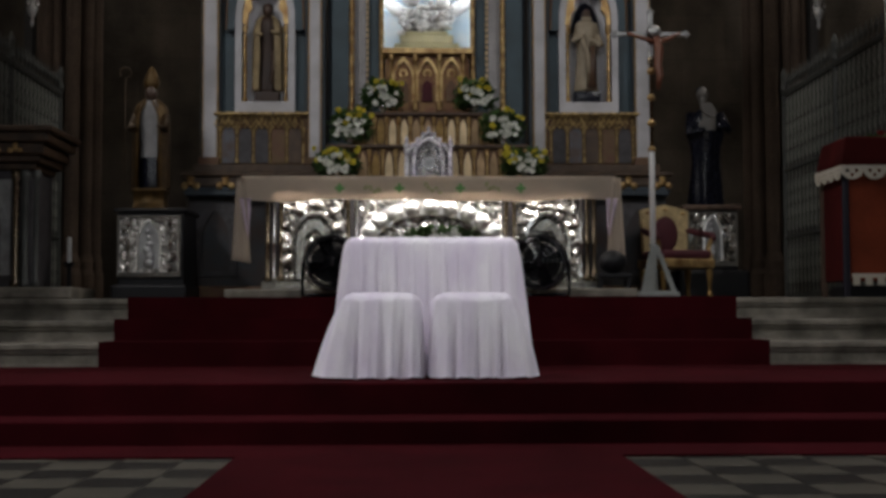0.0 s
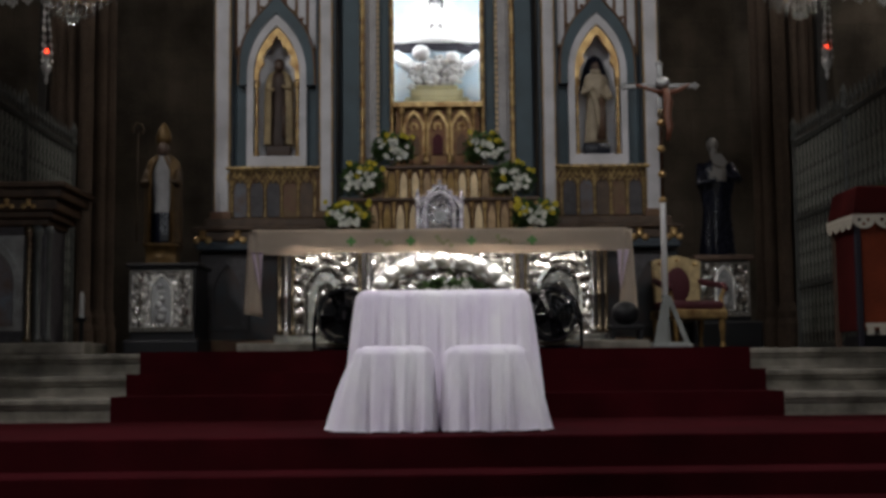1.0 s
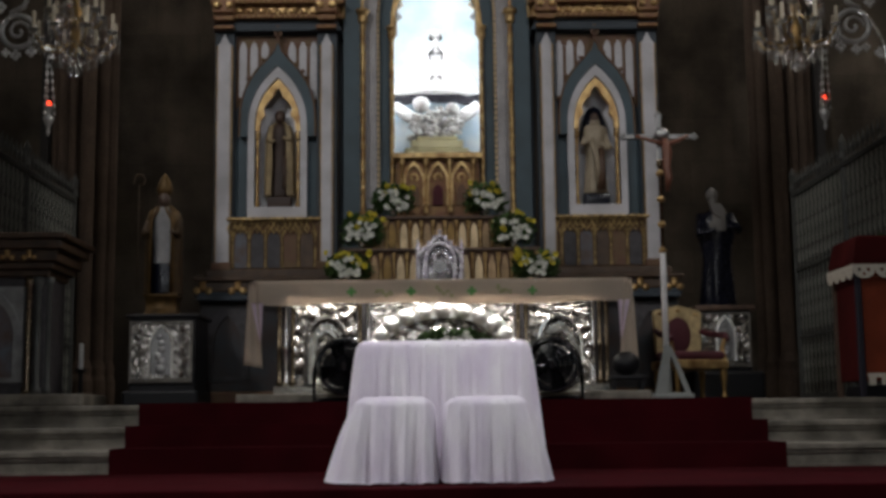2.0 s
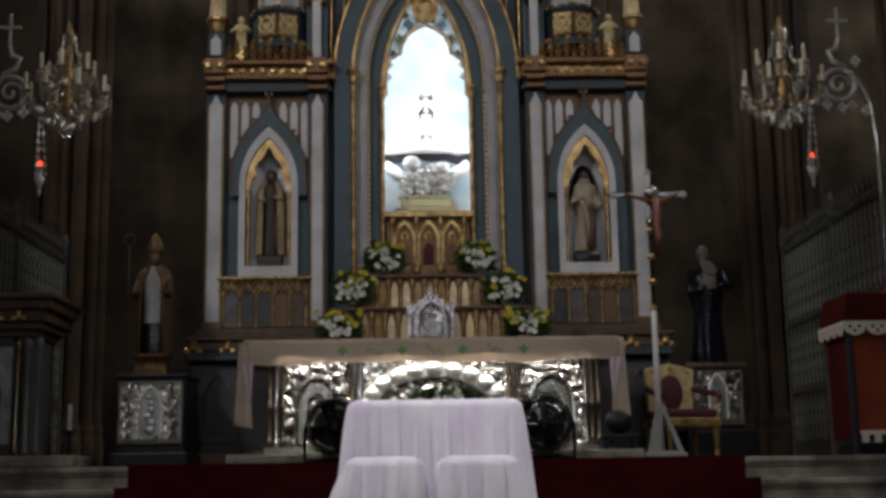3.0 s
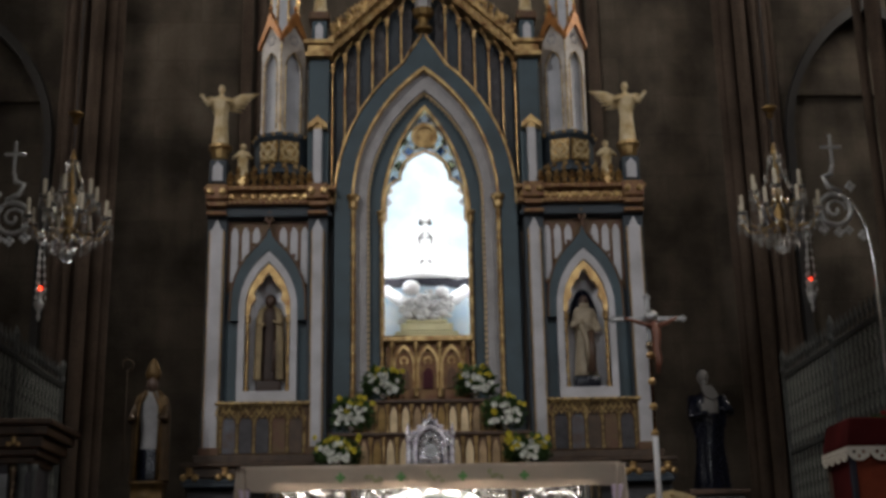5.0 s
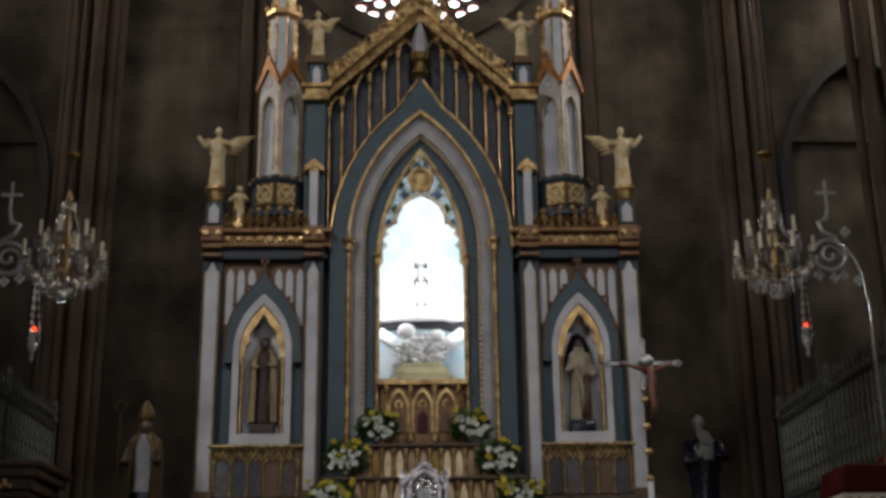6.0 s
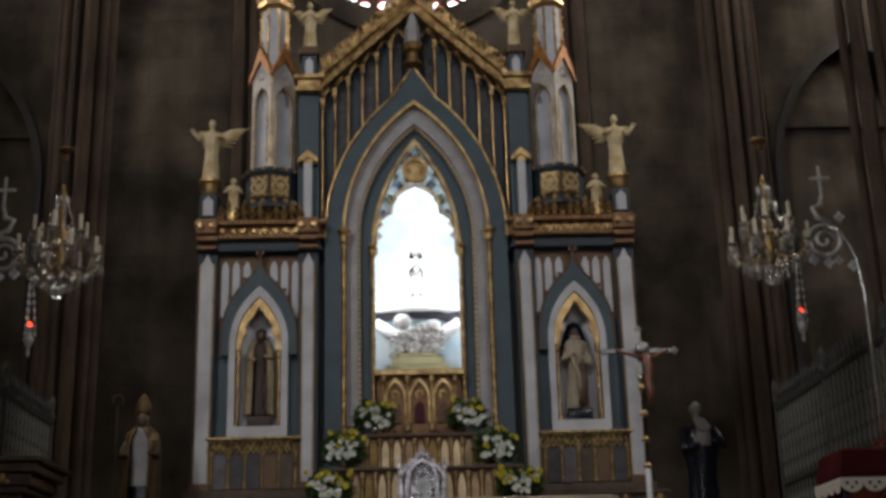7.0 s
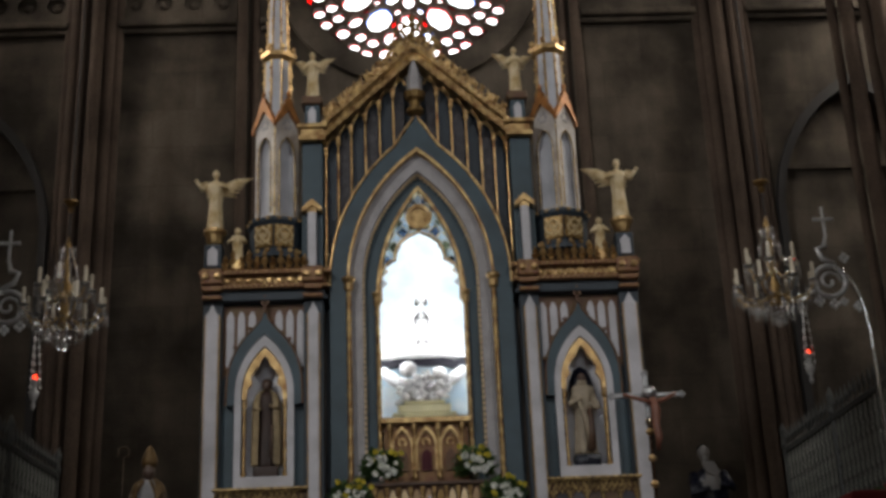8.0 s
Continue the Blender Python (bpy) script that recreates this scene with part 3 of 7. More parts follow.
for x0, x1 in ((-8.9, -4.62), (-3.95, -2.35), (-2.02, -1.85), (1.85, 2.02), (2.35, 3.95), (4.62, 8.9)):
    bm = mbox(bm_new(), x0, x1, 14.86, 15.0, 9.46, 9.56, 0.03)
    mbox(bm, x0, x1, 14.92, 15.0, 9.38, 9.46, 0.02)
    mbox(bm, x0, x1, 14.86, 15.0, 10.1, 10.2, 0.03)
    if abs(x0) > 2.3 or abs(x1) > 2.3:
        k = int((x1 - x0) / 0.36)
        holes = [circle(x0 + (i + 0.5) * (x1 - x0) / k, 9.83, 0.13, 14) for i in range(k)]
        plate(bm, [rect(x0, x1, 9.57, 10.09)] + holes, 14.93, 14.985)
        for h in range(k):
            ball(bm, x0 + (h + 0.5) * (x1 - x0) / k, 14.985, 9.83, 0.075, 1, 0.5, 1, 1)
    setting("frieze", bm, "stone", "carved stone frieze of roundels under the upper wall", "frieze")

# rose window
rose = tagged(thing("window_1", "large round rose window with pale and coloured glass in stone tracery", "window", (0, WALL_Y, ROSE_Z), kind="structure"))
bm = plate(bm_new(), [circle(0, 0, 1.84, 56), circle(0, 0, 1.52, 56)], -0.12, 0.02)
plate(bm, [circle(0, 0, 1.7, 56), circle(0, 0, 1.5, 56)], -0.02, 0.3)
part("window_frame", bm, "stone", rose, "moulded stone ring")
holes = [(0.0, 0.0, 0.2, 12)]
panes = []
random.seed(5)


def blob(cx, cz, a, b, turn, n=10, wob=0.12):
    pts = []
    for k in range(n):
        t = 2 * math.pi * k / n
        w = 1 + random.uniform(-wob, wob)
        x, z = a * w * math.cos(t), b * w * math.sin(t)
        pts.append((cx + x * math.cos(turn) - z * math.sin(turn), cz + x * math.sin(turn) + z * math.cos(turn)))
    return pts


panes.append(circle(0, 0, 0.2, 12))
small = set()
for k in range(12):
    t = math.pi * k / 6
    for dt, r, off, a, b in ((0, 1.185, 0.096, 0.087, 0.085), (0, 1.185, -0.096, 0.087, 0.085), (0, 1.38, 0.097, 0.087, 0.086), (0, 1.38, -0.097, 0.087, 0.086),
                             (0, 0.83, 0, 0.225, 0.165), (0.5, 1.05, 0, 0.12, 0.085), (0.5, 1.3, 0, 0.1, 0.095), (0, 0.44, 0, 0.13, 0.085),
                             (0.5, 0.62, 0, 0.07, 0.045), (0.5, 1.435, 0.0, 0.03, 0.1), (0.5, 0.83, 0.0, 0.07, 0.03)):
        tt = t + dt * math.pi / 6
        if r < 0.5 and dt:
            continue
        if (r, dt) in ((1.435, 0.5), (0.83, 0.5)):
            small.add(len(panes))
        panes.append(blob(r * math.cos(tt) - off * math.sin(tt), r * math.sin(tt) + off * math.cos(tt), a, b, tt, 10, 0.05))
bm = plate(bm_new(), [circle(0, 0, 1.5, 56)] + panes, 0.08, 0.2)
part("tracery", bm, "shaft", rose, "dark stone tracery")
for i, p in enumerate(panes):
    cx, cz = sum(a for a, b in p) / len(p), sum(b for a, b in p) / len(p)
    grown = [[(cx + (a - cx) * f, cz + (b - cz) * f) for a, b in p] for f in (1.08, 0.92)]
    rim = i not in small and math.hypot(cx, cz) > 0.25
    if rim:
        bm = plate(bm_new(), [grown[0], grown[1][::-1]], 0.2, 0.206)
        ob = part("glass_border", bm, "pane_red" if math.hypot(cx, cz) > 1.1 or i % 3 else "pane_blue", rose, "coloured glass border")
        ob.visible_shadow = False
    bm = plate(bm_new(), [grown[1] if rim else grown[0]], 0.2, 0.206)
    ob = part("pane", bm, "pane_red" if i in small else "pane_clear", rose)
    ob.visible_shadow = False
bm = plate(bm_new(), [circle(0, ROSE_Z, 2.4, 24)], WALL_Y + 1.4, WALL_Y + 1.41)
tagged(part("backdrop", bm, "daylight"), "bright overcast daylight outside the rose window", "sky", kind="structure")

# nave walls and vault, behind and beside
bm = plate(bm_new(), [rect(-HALL, HALL, 0, TOP), rect(-2.1, 2.1, 0.4, 6.0)[::-1], rect(-2.5, 2.5, 8.0, 11.0)[::-1]], BACK - 0.5, BACK)
setting("wall_west", bm, "nave", "plain stone west wall of the nave with an open door", "wall")
for s in (-1, 1):
    bm = bm_new()
    x0, x1 = sorted((s * HALL, s * (HALL + 0.5)))
    for ya, yb, za, zb in ((BACK, -5.2, 0, TOP), (-1.5, 5.6, 0, TOP), (7.2, 12.0, 0, TOP), (5.6, 7.2, 0, 10.5), (5.6, 7.2, 14.0, TOP), (14.0, WALL_Y, 0, TOP), (-5.2, -1.5, 0, 10.2), (-5.2, -1.5, 14.2, TOP), (12.0, 14.0, 0, 10.5), (12.0, 14.0, 13.5, TOP)):
        mbox(bm, x0, x1, ya, yb, za, zb)
    setting("wall_north" if s < 0 else "wall_south", bm, "nave", "plain stone side wall with high openings at the unseen lamps", "wall")
# out of view: added walls that keep nave light off the apse sides
for s in (-1, 1):
    x0, x1 = sorted((s * 4.1, s * HALL))
    setting("chancel_blocker", mbox(bm_new(), x0, x1, 7.9, 8.4, 0, TOP), "nave", "unseen stone wall added to shade the sides of the sanctuary", "wall")
# assumed piers outside the view, set to shade the lower side walls
for s in (-1, 1):
    for y in (2.0, -3.0, -8.0):
        bm = lathe(bm_new(), [(0.62, 0), (0.62, 0.5), (0.5, 0.6), (0.46, 0.75), (0.46, TOP)], (s * 3.75, y, 0), 8, turn=radians(22.5))
        for k in range(4):
            a = k * math.pi / 2
            lathe(bm, [(0.12, 0.6), (0.12, TOP)], (s * 3.75 + 0.46 * math.cos(a), y + 0.46 * math.sin(a), 0), 8)
        setting("nave_blocker", bm, "nave", "unseen stone compound pier added to block side light", "column")
bm = mbox(bm_new(), -HALL - 0.5, HALL + 0.5, BACK - 0.5, WALL_Y + 0.6, TOP, TOP + 0.3)
setting("ceiling", bm, "nave", "plain stone ceiling of the church", "ceiling")
# ---- the gilded altarpiece ----
RY = 12.0
altarpiece = thing("altarpiece", "tall blue and white gothic altarpiece with gilded carving behind the altar", "altarpiece", (0, RY, Z5))


def ap(name, bm, material, label="", smooth=False):
    """A part of the altarpiece, its mesh given in world places."""
    bmesh.ops.translate(bm, vec=(0, -RY, -Z5), verts=bm.verts)
    return part(name, bm, material, altarpiece, label, smooth)


def colonette(bm, x, y, z0, z1, r, twist=True):
    n = max(6, int((z1 - z0) / 0.045))
    lathe(bm, [(r * 1.6, z0), (r * 1.6, z0 + 0.05)] + [(r * (1.0 + (0.14 if i % 2 else -0.1) * twist), z0 + 0.05 + (z1 - z0 - 0.13) * i / n) for i in range(n + 1)]
          + [(r * 1.7, z1 - 0.06), (r * 1.9, z1)], (x, y, 0), 10)


# base and predella
for s in (-1, 1):
    xa, xb = sorted((s * 1.0, s * 2.3))
    bm = mbox(bm_new(), min(xa, xb), max(xa, xb), RY - 0.12, RY + 0.6, Z5, 1.86, 0.02)
    ap("base", bm, "base_dark", "blackened blue painted base")
    bm = mbox(bm_new(), xa, xb, RY - 0.2, RY + 0.6, Z5, Z5 + 0.14, 0.02)
    ap("plinth", bm, "gold_red", "brown marbled plinth")
    for k, cx in enumerate((1.28, 2.02)):
        bm = plate(bm_new(), [rect(s * cx - 0.2, s * cx + 0.2, 1.1, 1.8), gothic_loop(0.13, 1.15, 1.45, 1.73, s * cx, 6)[::-1]], RY - 0.155, RY - 0.115)
        ap("panel", bm, "predella_dark", "dark panel with a pointed arch")
    o = 1 if s > 0 else -1
    for nm, mt, lab, xo, yo, z0, z1 in (("slab", "blue_dark", "dark blue moulded slab", 2.3, 0.26, 1.86, 1.9), ("slab", "blue_dark", "dark blue moulded slab", 2.33, 0.2, 1.9, 1.95),
                                        ("band", "wood_gilt", "dark red-brown and gilt band", 2.3, 0.2, 1.95, 2.05), ("slab", "wood_gilt", "dark red-brown moulded slab", 2.34, 0.24, 2.05, 2.09),
                                        ("cornice", "wood_gilt", "dark red-brown cornice", 2.24, 0.17, 2.09, 2.17)):
        x0, x1 = sorted((s * 1.0, s * xo))
        ap(nm, mbox(bm_new(), x0, x1, RY - yo, RY + 0.6, z0, z1, 0.014), mt, lab)
    for cx in (s * 1.92, s * 2.25):
        bm = bm_new()
        for dx, dz in ((0, 0), (-0.055, -0.035), (0.055, -0.035), (0, 0.05)):
            ball(bm, cx + dx, RY - 0.2, 1.995 + dz, 0.04, 1, 0.7, 1, 1)
        ap("rosette", bm, "gold_plain", "bright gilt rosette")
    # panel zone with painted saints' strip and gilt fringe
    bm = mbox(bm_new(), s * 1.6 - 0.5, s * 1.6 + 0.5, RY - 0.02, RY + 0.6, 2.18, 2.68)
    ap("predella", bm, "gold_red", "dark painted predella panel")
    for i in range(6):
        x = s * (1.2 + i * 0.16)
        bm = bm_new()
        colonette(bm, x, RY - 0.03, 2.2, 2.56, 0.01, False)
        ap("colonette", bm, "fringe_gold", "slim gilt predella colonette")
    for i in range(5):
        x = s * (1.28 + i * 0.16)
        bm = plate(bm_new(), [gothic_loop(0.06, 2.2, 2.46, 2.56, x, 4)], RY - 0.035, RY - 0.015)
        ap("predella_arch", bm, ("wood_gilt", "predella_dark", "gold_red", "predella_blue", "predella_dark")[(i * 2 + (s > 0)) % 5], "faded painted panel")
    bm = mbox(bm_new(), s * 1.6 - 0.46, s * 1.6 + 0.46, RY - 0.08, RY, 2.66, 2.69, 0.01)
    for i in range(16):
        x = s * 1.6 - 0.4 + i * 0.0535
        if i < 15:
            tube(bm, [(x - 0.05, RY - 0.055, 2.56), (x - 0.035, RY - 0.06, 2.61), (x, RY - 0.065, 2.66), (x + 0.035, RY - 0.06, 2.61), (x + 0.05, RY - 0.055, 2.56)], 0.011, 5)
        ball(bm, x - 0.027, RY - 0.06, 2.545, 0.014, 1, 1, 1.4, 1)
    ap("fringe", bm, "fringe_gold", "gilt fringe of interlaced arches")

# side bays with niches
NZ0, NZS, NZA = 2.80, 3.62, 4.1
for s in (-1, 1):
    cx = s * 1.575
    bm = plate(bm_new(), [rect(cx - 0.46, cx + 0.46, 2.66, 4.56), gothic_loop(0.225, NZ0, NZS, NZA, cx)[::-1]], RY + 0.06, RY + 0.14)
    ap("bay_wall", bm, "blue", "blue painted bay wall")
    bm = plate(bm_new(), [gothic_band(0.225 + 0.02, NZA + 0.02, 0.2, NZA - 0.03, NZ0, NZS, cx)], RY + 0.1, RY + 0.13)
    mbox(bm, cx - 0.26, cx + 0.26, RY + 0.23, RY + 0.26, NZ0 - 0.05, 4.2)
    mbox(bm, cx - 0.26, cx - 0.235, RY + 0.14, RY + 0.23, NZ0 - 0.05, 4.2)
    mbox(bm, cx + 0.235, cx + 0.26, RY + 0.14, RY + 0.23, NZ0 - 0.05, 4.2)
    mbox(bm, cx - 0.26, cx + 0.26, RY + 0.14, RY + 0.26, 4.2, 4.23)
    mbox(bm, cx - 0.26, cx + 0.26, RY + 0.1, RY + 0.23, NZ0 - 0.06, NZ0)
    ap("niche", bm, "niche_white", "pale niche recess")
    bm = plate(bm_new(), [gothic_band(0.29, 4.21, 0.225, 4.1, 2.67, NZS, cx)], RY - 0.02, RY + 0.1)
    mbox(bm, cx - 0.225, cx + 0.225, RY - 0.02, RY + 0.1, 2.67, NZ0)
    ap("niche_frame", bm, "white", "white niche surround")
    for sx in (-1, 1):
        bm = bm_new()
        colonette(bm, cx + sx * 0.2, RY + 0.03, NZ0, 3.55, 0.017)
        ap("niche_colonette", bm, "gold_plain", "gilt niche colonette")
    # cusped gilt arch head in the niche
    head = gothic(0.222, NZS, 4.09, cx)
    cusps = [(0.178, 3.56), (0.17, 3.66), (0.125, 3.72), (0.14, 3.79), (0.09, 3.87), (0.055, 3.9), (0.04, 3.95)]
    inner = [(cx - x, z) for x, z in cusps] + [(cx, 4.0)] + [(cx + x, z) for x, z in cusps[::-1]]
    bm = plate(bm_new(), [[(cx - 0.222, 3.56)] + head + [(cx + 0.222, 3.56)] + inner[::-1]], RY + 0.0, RY + 0.05)
    ap("niche_tracery", bm, "gold_plain", "cusped gilt tracery")
    # ogee hood of blue round the white surround
    hood = gothic(0.37, 3.7, 4.36, cx, 10)
    bm = plate(bm_new(), [[(cx - 0.37, 3.5)] + hood[:9] + [(cx - 0.04, 4.36), (cx, 4.46), (cx + 0.04, 4.36)] + hood[-9:] + [(cx + 0.37, 3.5), (cx + 0.29, 3.5)] + gothic(0.29, NZS, 4.22, cx)[::-1] + [(cx - 0.29, 3.5)]], RY - 0.03, RY + 0.08)
    ap("hood", bm, "blue", "blue pointed hood mould")
    bm = tube(bm_new(), [(x, RY - 0.03, z) for x, z in [(cx - 0.375, 3.5)] + hood[:9] + [(cx - 0.04, 4.37), (cx, 4.48), (cx + 0.04, 4.37)] + hood[-9:] + [(cx + 0.375, 3.5)]], 0.011, 6)
    for i in range(2, 17, 3):
        x, z = hood[i]
        ball(bm, x + 0.02 * (1 if x > cx else -1), RY - 0.035, z + 0.012, 0.024, 1, 0.7, 1, 1)
    mbox(bm, cx - 0.012, cx + 0.012, RY - 0.05, RY - 0.02, 4.44, 4.62)
    mbox(bm, cx - 0.04, cx + 0.04, RY - 0.05, RY - 0.02, 4.52, 4.56)
    ap("hood_crocket", bm, "gold_red", "gilt crockets along the hood")
    # red-brown board and white lancets above the hood
    bm = plate(bm_new(), [[(cx - 0.44, 3.75)] + [(x, z - 0.02) for x, z in hood[3:18]] + [(cx + 0.44, 3.75), (cx + 0.44, 4.54), (cx - 0.44, 4.54)]], RY + 0.045, RY + 0.058)
    ap("spandrel_board", bm, "gold_red", "red-brown board with worn gilding")
    for i in range(3):
        for sx in (-1, 1):
            x = cx + sx * (0.135 + i * 0.108)
            za = 4.48
            zb = 4.27 - i * 0.15 - (0.08 if i == 2 else 0)
            bm = plate(bm_new(), [[(x - 0.036, zb), (x + 0.036, zb), (x + 0.036, za - 0.07), (x + 0.018, za - 0.02), (x, za), (x - 0.018, za - 0.02), (x - 0.036, za - 0.07)]], RY + 0.03, RY + 0.062)
            ap("lancet", bm, "white", "white blind lancet")
    # pilasters
    for x0, x1 in ((2.03, 2.165), (1.035, 1.145)):
        bm = mbox(bm_new(), s * (x0 + x1) / 2 - (x1 - x0) / 2, s * (x0 + x1) / 2 + (x1 - x0) / 2, RY - 0.06, RY + 0.12, 2.24, 4.44, 0.018)
        plate(bm, [[(s * (x0 + x1) / 2 - 0.05, 4.43), (s * (x0 + x1) / 2 + 0.05, 4.43), (s * (x0 + x1) / 2, 4.54)]], RY - 0.05, RY + 0.1)
        ap("pilaster", bm, "white", "white painted pilaster", )
        for e in (-1, 1):
            xe = s * (x0 + x1) / 2 + e * ((x1 - x0) / 2 + 0.004)
            ap("fillet", mbox(bm_new(), xe - 0.006, xe + 0.006, RY - 0.045, RY - 0.02, 2.26, 4.42), "gold_dark", "thin gilt fillet")
        bm = mbox(bm_new(), s * (x0 + x1) / 2 - 0.1, s * (x0 + x1) / 2 + 0.1, RY - 0.02, RY + 0.14, 2.18, 4.56, 0.01)
        ap("pilaster_backing", bm, "blue_dark", "dark blue pilaster backing")
        bm = mbox(bm_new(), s * (x0 + x1) / 2 - 0.1, s * (x0 + x1) / 2 + 0.1, RY - 0.1, RY + 0.1, 2.17, 2.25, 0.015)
        ap("pilaster_base", bm, "gold_red", "red-brown pilaster base")
    # entablature and cresting
    bm = mbox(bm_new(), cx - 0.63, cx + 0.63, RY - 0.06, RY + 0.5, 4.56, 4.6, 0.01)
    mbox(bm, cx - 0.6, cx + 0.6, RY - 0.03, RY + 0.5, 4.6, 4.68)
    ap("architrave", bm, "blue_dark", "dark blue architrave")
    bm = mbox(bm_new(), cx - 0.64, cx + 0.64, RY - 0.1, RY + 0.5, 4.68, 4.72, 0.01)
    mbox(bm, cx - 0.62, cx + 0.62, RY - 0.06, RY + 0.5, 4.72, 4.82)
    mbox(bm, cx - 0.66, cx + 0.66, RY - 0.13, RY + 0.5, 4.82, 4.87, 0.012)
    for i in range(12):
        x = cx - 0.58 + i * 0.105
        ball(bm, x, RY - 0.065, 4.77, 0.034, 1, 0.6, 1.1, 1, 1)
        tube(bm, [(x - 0.05, RY - 0.065, 4.73), (x - 0.035, RY - 0.065, 4.79), (x, RY - 0.07, 4.815), (x + 0.035, RY - 0.065, 4.79), (x + 0.05, RY - 0.065, 4.73)], 0.009, 5, 1)
        for q in (-0.026, 0.026):
            ball(bm, x + q, RY - 0.13, 4.845, 0.014, 1, 1, 1, 1, 1)
            ball(bm, x + q, RY - 0.1, 4.7, 0.012, 1, 1, 1, 1, 1)
    ap("entablature", bm, ["red_gilt", "gold_plain"], "red and gilt carved entablature")
    for x in (s * 2.1, s * 1.09):
        bm = mbox(bm_new(), x - 0.11, x + 0.11, RY - 0.15, RY + 0.1, 4.72, 4.89, 0.02)
        mbox(bm, x - 0.09, x + 0.09, RY - 0.11, RY + 0.1, 4.66, 4.72, 0.012)
        mbox(bm, x - 0.1, x + 0.1, RY - 0.12, RY + 0.1, 4.57, 4.61, 0.01)
        for dx in (-0.06, 0.06):
            ball(bm, x + dx, RY - 0.17, 4.8, 0.04, 1, 0.6, 1, 1, 1)
        ap("capital", bm, ["red_gilt", "gold_plain"], "red and gilt carved capital block")
    bm = bm_new()
    for i in range(11):
        x = cx - 0.4 + i * 0.08
        h = 0.19 if i % 2 else 0.13
        lathe(bm, [(0.016, 0), (0.04, 0.02), (0.018, 0.05), (0.044, h * 0.6), (0.016, h * 0.75), (0.032, h * 0.9), (0.004, h + 0.04)], (x, RY - 0.08, 4.87), 8)
        for dx in (-0.025, 0.025):
            ball(bm, x + dx, RY - 0.08, 4.87 + h * 0.55, 0.018, 1, 1, 1.4, 1)
    ap("cresting", bm, "gold_plain", "gilt leaf cresting")

    # turret above the bay
    tx = s * 1.49
    bm = mbox(bm_new(), tx - 0.24, tx + 0.24, RY - 0.03, RY + 0.45, 4.87, 5.06, 0.02)
    ap("turret_plinth", bm, "blue_dark", "dark blue turret plinth")
    bm = lathe(bm_new(), [(0.33, 5.02), (0.33, 5.06), (0.28, 5.1), (0.28, 5.38), (0.31, 5.42), (0.31, 5.46)], (tx, RY + 0.2, 0), 8, turn=radians(22.5) + radians(22.5))
    ap("turret_base", bm, "blue_dark", "dark carved turret base")
    for k in (-1, 1):
        bm = mbox(bm_new(), -0.1, 0.1, -0.02, 0.01, 5.13, 5.37, 0.008)
        for sx in (-1, 1):
            tube(bm, [(0, -0.03, 5.16), (sx * 0.07, -0.03, 5.2), (sx * 0.085, -0.03, 5.25), (sx * 0.05, -0.03, 5.3), (0, -0.03, 5.34)], 0.014, 5)
            tube(bm, [(-sx * 0.08, -0.03, 5.15), (sx * 0.02, -0.03, 5.23), (sx * 0.08, -0.03, 5.35)], 0.011, 5)
        ball(bm, 0, -0.03, 5.25, 0.03, 1, 0.5, 1, 1)
        for f in bm.faces:
            if f.calc_center_median().y < -0.021:
                f.material_index = 1
        bmesh.ops.transform(bm, matrix=Matrix.Translation((tx + k * 0.1, RY - 0.05, 0)) @ Matrix.Rotation(k * radians(22.5), 4, "Z"), verts=bm.verts)
        ap("turret_panel", bm, ["gold_dark", "gold_cream"], "dark relief panel with a gilt rosette")
    bm = bm_new()
    for i in range(8):
        a = math.pi + math.pi * (i + 0.5) / 8
        ball(bm, tx + 0.3 * math.cos(a), RY + 0.2 + 0.3 * math.sin(a), 5.09, 0.03, 1, 1, 1, 1)
        ball(bm, tx + 0.3 * math.cos(a), RY + 0.2 + 0.3 * math.sin(a), 5.44, 0.022, 1, 1, 1, 1)
    tagged(ap("turret_moulding", bm, "gold_plain", "gilt bead moulding"), kind="stuff")
    R = 0.22
    w = R * math.sin(math.pi / 4)
    bm = lathe(bm_new(), [(R - 0.05, 5.46), (R - 0.05, 6.6)], (tx, RY + 0.2, 0), 4, turn=radians(90))
    ap("turret_shaft", bm, "turret_panel_grey", "greyish white square turret shaft set corner-on")
    for k in range(4):
        a = math.pi / 4 + math.pi / 2 * k
        place = Matrix.Translation((tx + w * math.cos(a), RY + 0.2 + w * math.sin(a), 0)) @ Matrix.Rotation(a + math.pi / 2, 4, "Z")
        face = bmesh.ops.transform
        bm = plate(bm_new(), [[(-w, 5.46), (-w, 6.56), (0, 6.84), (w, 6.56), (w, 5.46)], gothic_loop(w * 0.68, 5.53, 6.22, 6.42, 0, 6)[::-1]], -0.012, 0.02)
        face(bm, matrix=place, verts=bm.verts)
        ap("turret_face", bm, "turret_grey", "greyish white turret face with a pointed panel")
        bm = tube(bm_new(), [(x, -0.014, z) for x, z in gothic_loop(w * 0.68, 5.53, 6.22, 6.42, 0, 6)], 0.008, 5)
        face(bm, matrix=place, verts=bm.verts)
        ap("panel_edge", bm, "fringe_gold", "thin gilt panel edge")
        bm = plate(bm_new(), [[(-w - 0.03, 6.5), (-w - 0.03, 6.56), (0, 6.9), (w + 0.03, 6.56), (w + 0.03, 6.5), (0, 6.73)]], -0.045, 0.0)
        for j in (-1, 1):
            for q in range(3):
                ball(bm, j * w * (0.85 - 0.3 * q), -0.03, 6.64 + 0.095 * q, 0.022, 1, 1, 1.2, 1)
        ball(bm, 0, -0.03, 6.93, 0.026, 1, 1, 1.5, 1)
        face(bm, matrix=place, verts=bm.verts)
